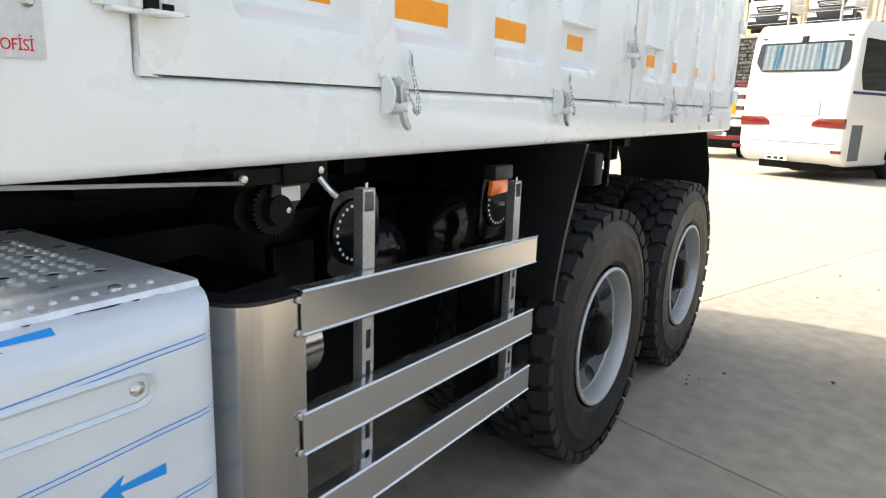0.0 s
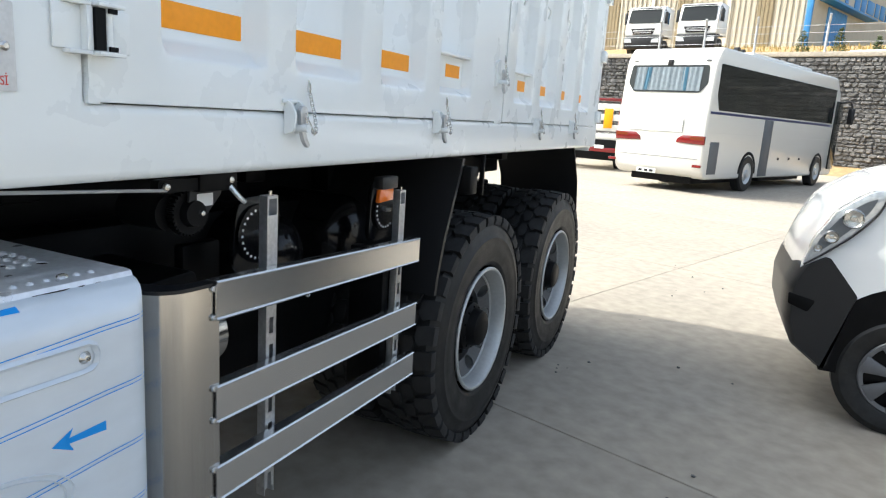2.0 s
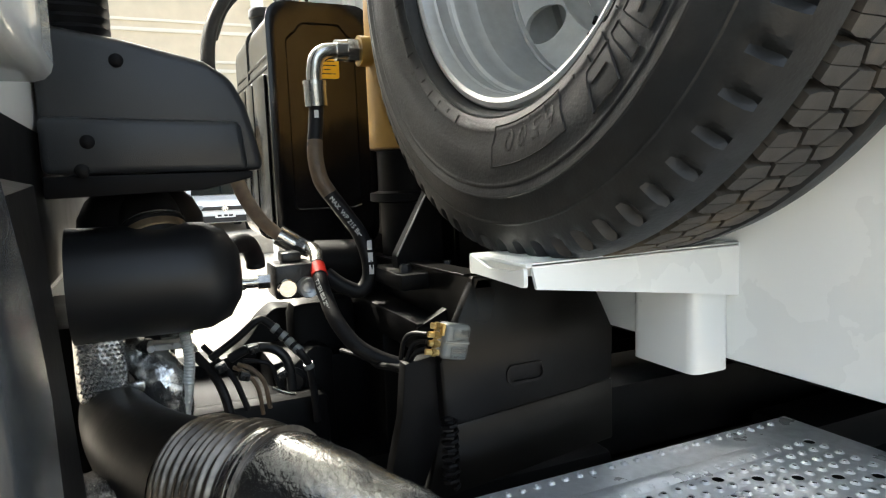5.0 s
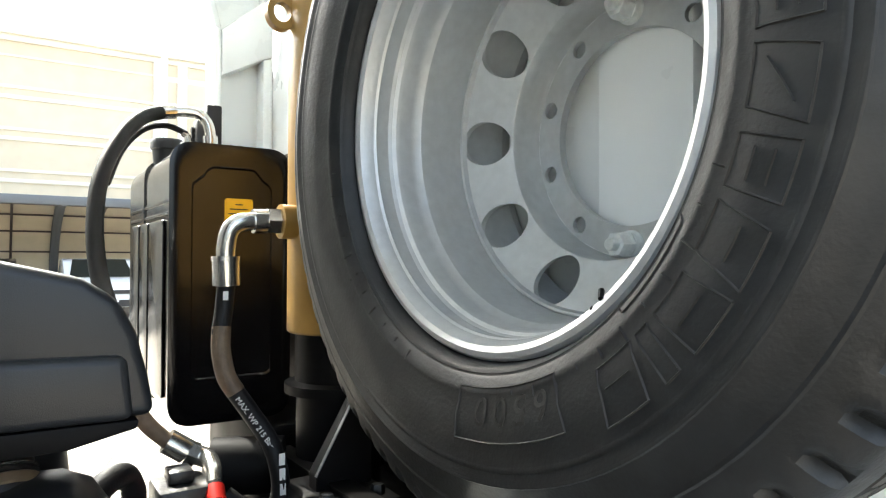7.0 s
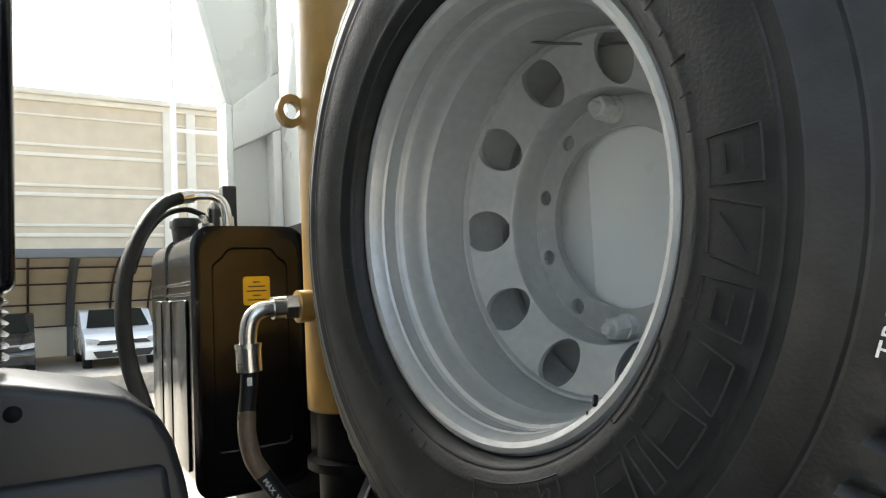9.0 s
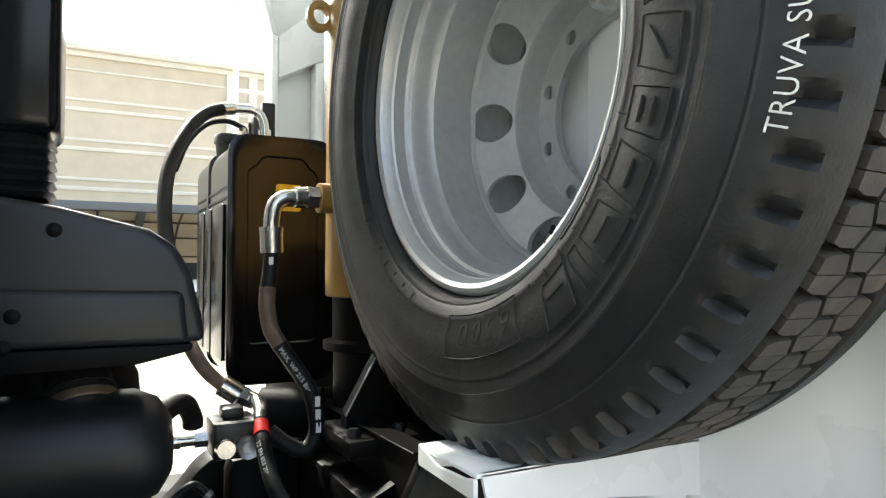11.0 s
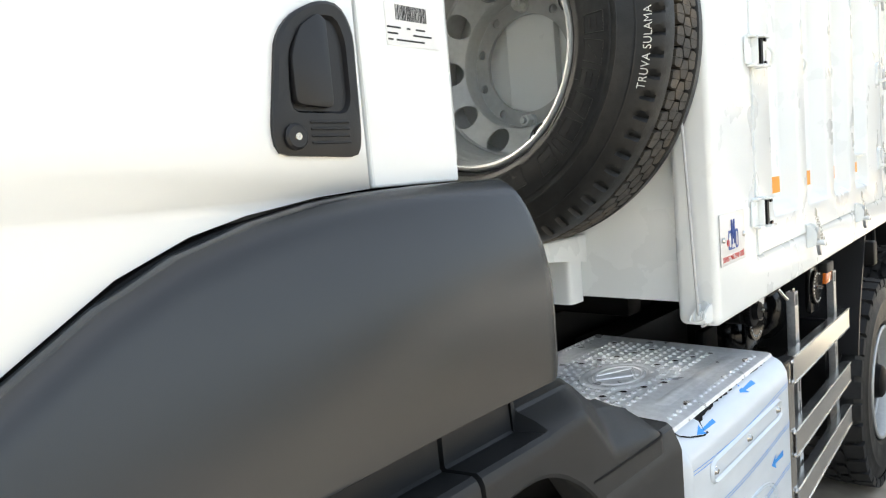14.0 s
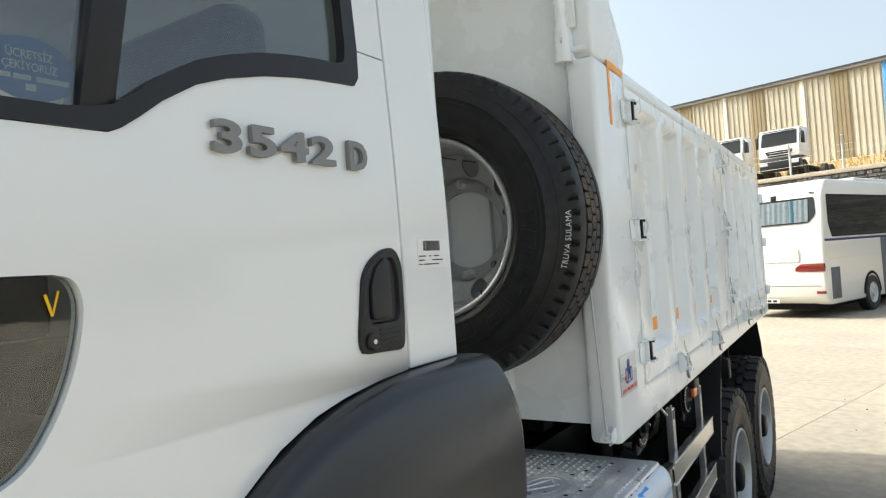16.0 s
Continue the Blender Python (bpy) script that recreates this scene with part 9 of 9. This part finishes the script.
bm = bmesh.new()
box(bm, (1.2, -0.9, 11.50), (12.6, 0.0, 11.66), 0.02)
part("door_canopy", bm_moved(bm, m_), CLADB, hall, "blue canopy over the door")
bm = bmesh.new()
prism(bm, [(6.3, 12.9), (6.7, 12.2), (7.4, 12.2), (7.0, 12.9), (7.4, 13.6), (6.7, 13.6)], "y", -0.06, 0.0)
part("sign_shape", bm_moved(bm, m_), CLADB, hall, "blue plain sign shape")
for x, w, z0, z1 in ((8.9, 1.3, 11.75, 13.15), (10.6, 1.2, 12.15, 13.2), (12.2, 1.9, 12.2, 13.25), (14.5, 1.1, 12.2, 13.3), (16.0, 1.3, 12.2, 13.35), (17.7, 1.4, 12.2, 13.4)):
    bm = bmesh.new()
    box(bm, (x, -0.06, z0), (x + w, 0.0, z1), 0.05)
    part("sign_shape", bm_moved(bm, m_), CLADB, hall, "blue plain sign shape")

# tyres and board at the wall's foot
for k, (s, b, n) in enumerate(((7.0, -1.2, 3), (7.9, -1.4, 3), (8.8, -1.0, 2))):
    for q in range(n):
        bm = bmesh.new()
        lathe(bm, [(0.28, -0.12), (0.30, 0.0), (0.28, 0.12), (0.42, 0.14), (0.50, 0.10), (0.52, 0.0), (0.50, -0.10), (0.42, -0.14)], (0, 0, 0), (0, 0, 1), 28, True)
        t = part("old_tyre", bm, RUBBER, None, loc=tuple(along(s, b, 0.52 + 0.28 * q)))
        tagged(t, "worn black tyre stacked on the dirt", "tyre", "tyres by the wall")

# ---- flatbed lorry beyond the coach ----
lorry = thing("dropside_lorry", "red and white dropside lorry with orange lamps, behind the truck", "truck", (-4.7, 23.5, 0))
lorry.rotation_euler = (0, 0, radians(-6))
bm = bmesh.new()
box(bm, (-1.25, 0.0, 1.05), (1.25, 7.0, 1.22), 0.02)
part("bed", bm, BUSW, lorry)
bm = bmesh.new()
for x in (-1.25, -0.42, 0.42, 1.22):
    box(bm, (x - 0.04, -0.04, 1.2), (x + 0.04, 0.04, 2.45), 0.01)
for z in (1.35, 1.7, 2.05):
    bm = bmesh.new()
    box(bm, (-1.24, -0.03, z), (1.24, 0.02, z + 0.22), 0.01)
    part("rear_board", bm, BUSW, lorry, "white rear board")
bm = bmesh.new()
box(bm, (-1.26, -0.05, 2.36), (1.26, 0.03, 2.46), 0.01)
part("red_rail", bm, REDL, lorry)
bm = bmesh.new()
box(bm, (-1.26, -0.06, 0.62), (1.26, 0.05, 0.78), 0.02)
part("red_rail", bm, REDL, lorry)
bm = bmesh.new()
box(bm, (0.55, -0.06, 1.45), (0.85, -0.03, 2.1), 0.01)
part("orange_panel", bm, ORANGE, lorry)
bm = bmesh.new()
box(bm, (-1.2, -0.05, 0.35), (1.2, 0.3, 1.04), 0.03)
part("underrun_bar", bm, BLACKM, lorry)
for x in (-0.9, -0.3, 0.3):
    bm = bmesh.new()
    box(bm, (x, -0.062, 0.74), (x + 0.35, -0.052, 0.86), 0.004)
    part("plate_bar", bm, PAPER, lorry)
for x in (-1.0, 1.0):
    bm = bmesh.new()
    lathe(bm, [(0.0, 0.0), (0.47, 0.02), (0.5, -0.02), (0.5, -0.3), (0, -0.3)], (x, 1.4, 0.5), (1, 0, 0), 28)
    part("wheel", bm, RUBBER, lorry)
bm = bmesh.new()
box(bm, (-1.2, 7.1, 0.9), (1.2, 8.9, 2.7), 0.08, 3)
part("cab", bm, REDL, lorry)

# ---- far side: carport, car, cream building ----
FX = -25.0
bld = thing("cream_building", "cream rendered building with pale horizontal bands", "building", (FX, 0, 0))
bm = bmesh.new()
box(bm, (-8, -30, -0.05), (0, 60, 9.05))
part("wall", bm, CREAM, bld, "cream wall")
for z, h in ((8.86, 0.19), (8.36, 0.07), (7.36, 0.10), (7.02, 0.13), (6.02, 0.10), (5.70, 0.13), (4.70, 0.10), (4.36, 0.13), (3.55, 0.12)):
    bm = bmesh.new()
    box(bm, (0.0, -30, z), (0.10 if h > 0.18 else 0.05, 60, z + h), 0.02)
    part("band", bm, CREAM2, bld)
for y in (-12.0, -4.5, 4.05, 4.85, 11.5, 19.0):
    bm = bmesh.new()
    box(bm, (0.0, y - 0.16, 0), (0.14, y + 0.16, 8.86), 0.02)
    part("pilaster", bm, CREAM2, bld)
bm = bmesh.new()
box(bm, (-0.3, -30, 9.05), (0.25, 60, 9.24), 0.03)
part("parapet_cap", bm, CREAM2, bld)
bm = bmesh.new()
box(bm, (-25.0, -30, 0.0), (-16.6, 60, 0.48), 0.04)
tagged(part("pavement", bm, CONC), "raised concrete pavement below the carport", "pavement", kind="structure")
mast = thing("lamp_mast", "slim pale steel mast with a cross arm", "mast", (-14.0, 2.24, 0))
bm = bmesh.new()
tube(bm, [(0, 0, 0), (0, 0, 6.3)], 0.058, 12, 1)
tube(bm, [(0, 0, 6.3), (0, 0, 10.5)], 0.030, 10, 1)
part("pole", bm, PALEP, mast)
bm = bmesh.new()
tube(bm, [(0, 0, 5.55), (0, 4.4, 5.55)], 0.040, 8, 1)
part("arm", bm, PALEP, mast)
port = thing("carport", "curved carport of dark ribs and tan sheets", "carport", (-20.5, -6, 0.48))
NR = 16
RIBM = mat("brown_painted_steel", (0.060, 0.040, 0.035), 0.5, grain=0.1)


def arc_pt(f, r=0.0):
    t = radians(-8 + 88 * f)
    return (-(4.1 + r) * math.sin(t), 0.55 + (2.45 + r) * math.cos(t))


for k in range(NR):
    bm = bmesh.new()
    y = 1.15 * k
    tube(bm, [(arc_pt(f)[0], y, arc_pt(f)[1]) for f in (0, 0.15, 0.3, 0.5, 0.7, 0.85, 1.0)], 0.13 if k % 4 == 2 else 0.035, 8, 3)
    part("rib", bm, GREYM if k % 4 == 2 else RIBM, port)
for f in (0.2, 0.4, 0.6, 0.8, 1.0):
    bm = bmesh.new()
    x, z = arc_pt(f)
    tube(bm, [(x, 0, z), (x, 1.15 * (NR - 1), z)], 0.03, 6, 1)
    part("purlin", bm, RIBM, port)
bm = bmesh.new()
x, z = arc_pt(0.0)
box(bm, (x - 0.08, -0.2, z - 0.10), (x + 0.08, 1.15 * (NR - 1) + 0.2, z + 0.14), 0.02)
part("eaves_beam", bm, GREYM, port)
for k in range(NR - 1):
    bm = bmesh.new()
    fs = [i / 10 for i in range(11)]
    for r in (0.06, 0.07):
        strip(bm, [[(arc_pt(f, r)[0], y, arc_pt(f, r)[1]) for f in fs] for y in (1.15 * k + 0.01, 1.15 * k + 1.14)])
    part("roof_sheet", bm, TINT, port, "tan translucent sheet")
for k in range(2, NR, 4):
    bm = bmesh.new()
    x, z = arc_pt(1.0)
    cyl(bm, (x, 1.15 * k, 0), (x, 1.15 * k, z), 0.10, 10)
    part("post", bm, GREYM, port)


def saloon(y, paint, label):
    ob = thing("saloon_car", label, "car", (-18.3, y, 0.48))
    ob.rotation_euler = (0, 0, radians(90))
    # nose towards the yard: along local -y after the turn
    bm = bmesh.new()
    prof = [(0.05, 0.25), (0.0, 0.55), (0.10, 0.72), (0.5, 0.86), (1.15, 0.98), (1.85, 1.42), (2.3, 1.48), (3.1, 1.44), (3.8, 1.02), (4.3, 0.95), (4.35, 0.3)]
    prism(bm, rounded(prof, 0.09, 4), "x", -0.86, 0.86, 0.12, 4)
    part("car_body", bm, paint, ob, "glossy car body")
    bm = bmesh.new()
    strip(bm, [[(x * 0.94, 1.13, 0.985), (x * 0.80, 1.83, 1.44)] for x in (-0.8, 0.8)])
    part("windscreen", bm_moved(bm, Matrix.Translation((0, -0.03, 0.02))), BUSGLASS, ob)
    bm = bmesh.new()
    prism(bm, rounded([(-0.62, 0.60), (0.62, 0.60), (0.52, 0.70), (-0.52, 0.70)], 0.02), "y", -0.02, 0.05)
    prism(bm, rounded([(-0.6, 0.28), (0.6, 0.28), (0.7, 0.45), (-0.7, 0.45)], 0.03), "y", -0.02, 0.05)
    part("grille", bm, BLACKP, ob)
    bm = bmesh.new()
    prism(bm, [(-0.10, 0.64), (0.0, 0.55), (0.10, 0.64), (0.0, 0.76)], "y", -0.035, -0.015)
    part("front_emblem", bm, CHROME, ob)
    for s in (-1, 1):
        bm = bmesh.new()
        prism(bm, rounded([(s * 0.48, 0.62), (s * 0.84, 0.66), (s * 0.84, 0.78), (s * 0.56, 0.74)], 0.02), "y", -0.015, 0.1)
        part("headlamp", bm, LENS, ob)
        for y_ in (0.85, 3.45):
            bm = bmesh.new()
            lathe(bm, [(0.0, 0.0), (0.2, 0.01), (0.31, 0.0), (0.31, -0.2), (0, -0.2)], (s * 0.86, y_, 0.31), (s, 0, 0), 28)
            part("wheel", bm, RUBBER, ob)
    bm = bmesh.new()
    box(bm, (-0.26, -0.03, 0.40), (0.26, -0.015, 0.51))
    part("number_plate", bm, PAPER, ob)
    for x in (-0.2, -0.04, 0.09):
        bm = bmesh.new()
        box(bm, (x, -0.034, 0.43), (x + 0.10, -0.0305, 0.48))
        part("plate_bar", bm, INK, ob)


saloon(1.75, CAR, "white saloon car parked under the carport")
saloon(-1.0, mat("dark_car_paint", (0.02, 0.022, 0.025), 0.2, coat=0.5), "dark saloon car parked under the carport")

# small stones and leaves lying on the yard
rnd = random.Random(21)
for k in range(36):
    x, y = rnd.uniform(0.0, 2.6), rnd.uniform(2.0, 8.5)
    r = rnd.uniform(0.004, 0.013)
    bm = bmesh.new()
    bmesh.ops.create_icosphere(bm, subdivisions=1, radius=r)
    for v in bm.verts:
        v.co = Vector((v.co.x * rnd.uniform(0.7, 1.4), v.co.y * rnd.uniform(0.7, 1.2), v.co.z * 0.6))
    tagged(part("pebble", bm, STONE, None, loc=(x, y, r * 0.45)), "small dark stone lying on the concrete", "stone", "pebbles on the yard")

# concrete slabs, turned against the truck
ang = radians(-16.5)
SL = 4.6
bm = bmesh.new()
box(bm, (-SL / 2 + 0.002, -SL / 2 + 0.004, -0.15), (SL / 2 - 0.002, SL / 2 - 0.004, 0.0), 0.004, 1)
slab_me = None
ox, oy = -0.11, 3.23
for i in range(-9, 10):
    for j in range(-6, 9):
        c = Matrix.Rotation(ang, 4, "Z") @ Vector(((i + 0.304) * SL, (j + 0.5) * SL, 0))
        if slab_me is None:
            o = part("slab", bm, CONC, ground)
            slab_me = o.data
        else:
            o = new("slab", slab_me)
            o.parent = ground
        o.location = (ox + c.x, oy + c.y, 0)
        o.rotation_euler = (0, 0, ang)
# stones of the wall that stand out singly
for v, f in FEW:
    me = bpy.data.meshes.new("stone")
    c = sum(v, Vector()) / len(v)
    me.from_pydata([tuple(p - c) for p in v], [], f)
    me.materials.append(STONE)
    o = new("stone", me)
    o.parent = rwall
    o.location = c
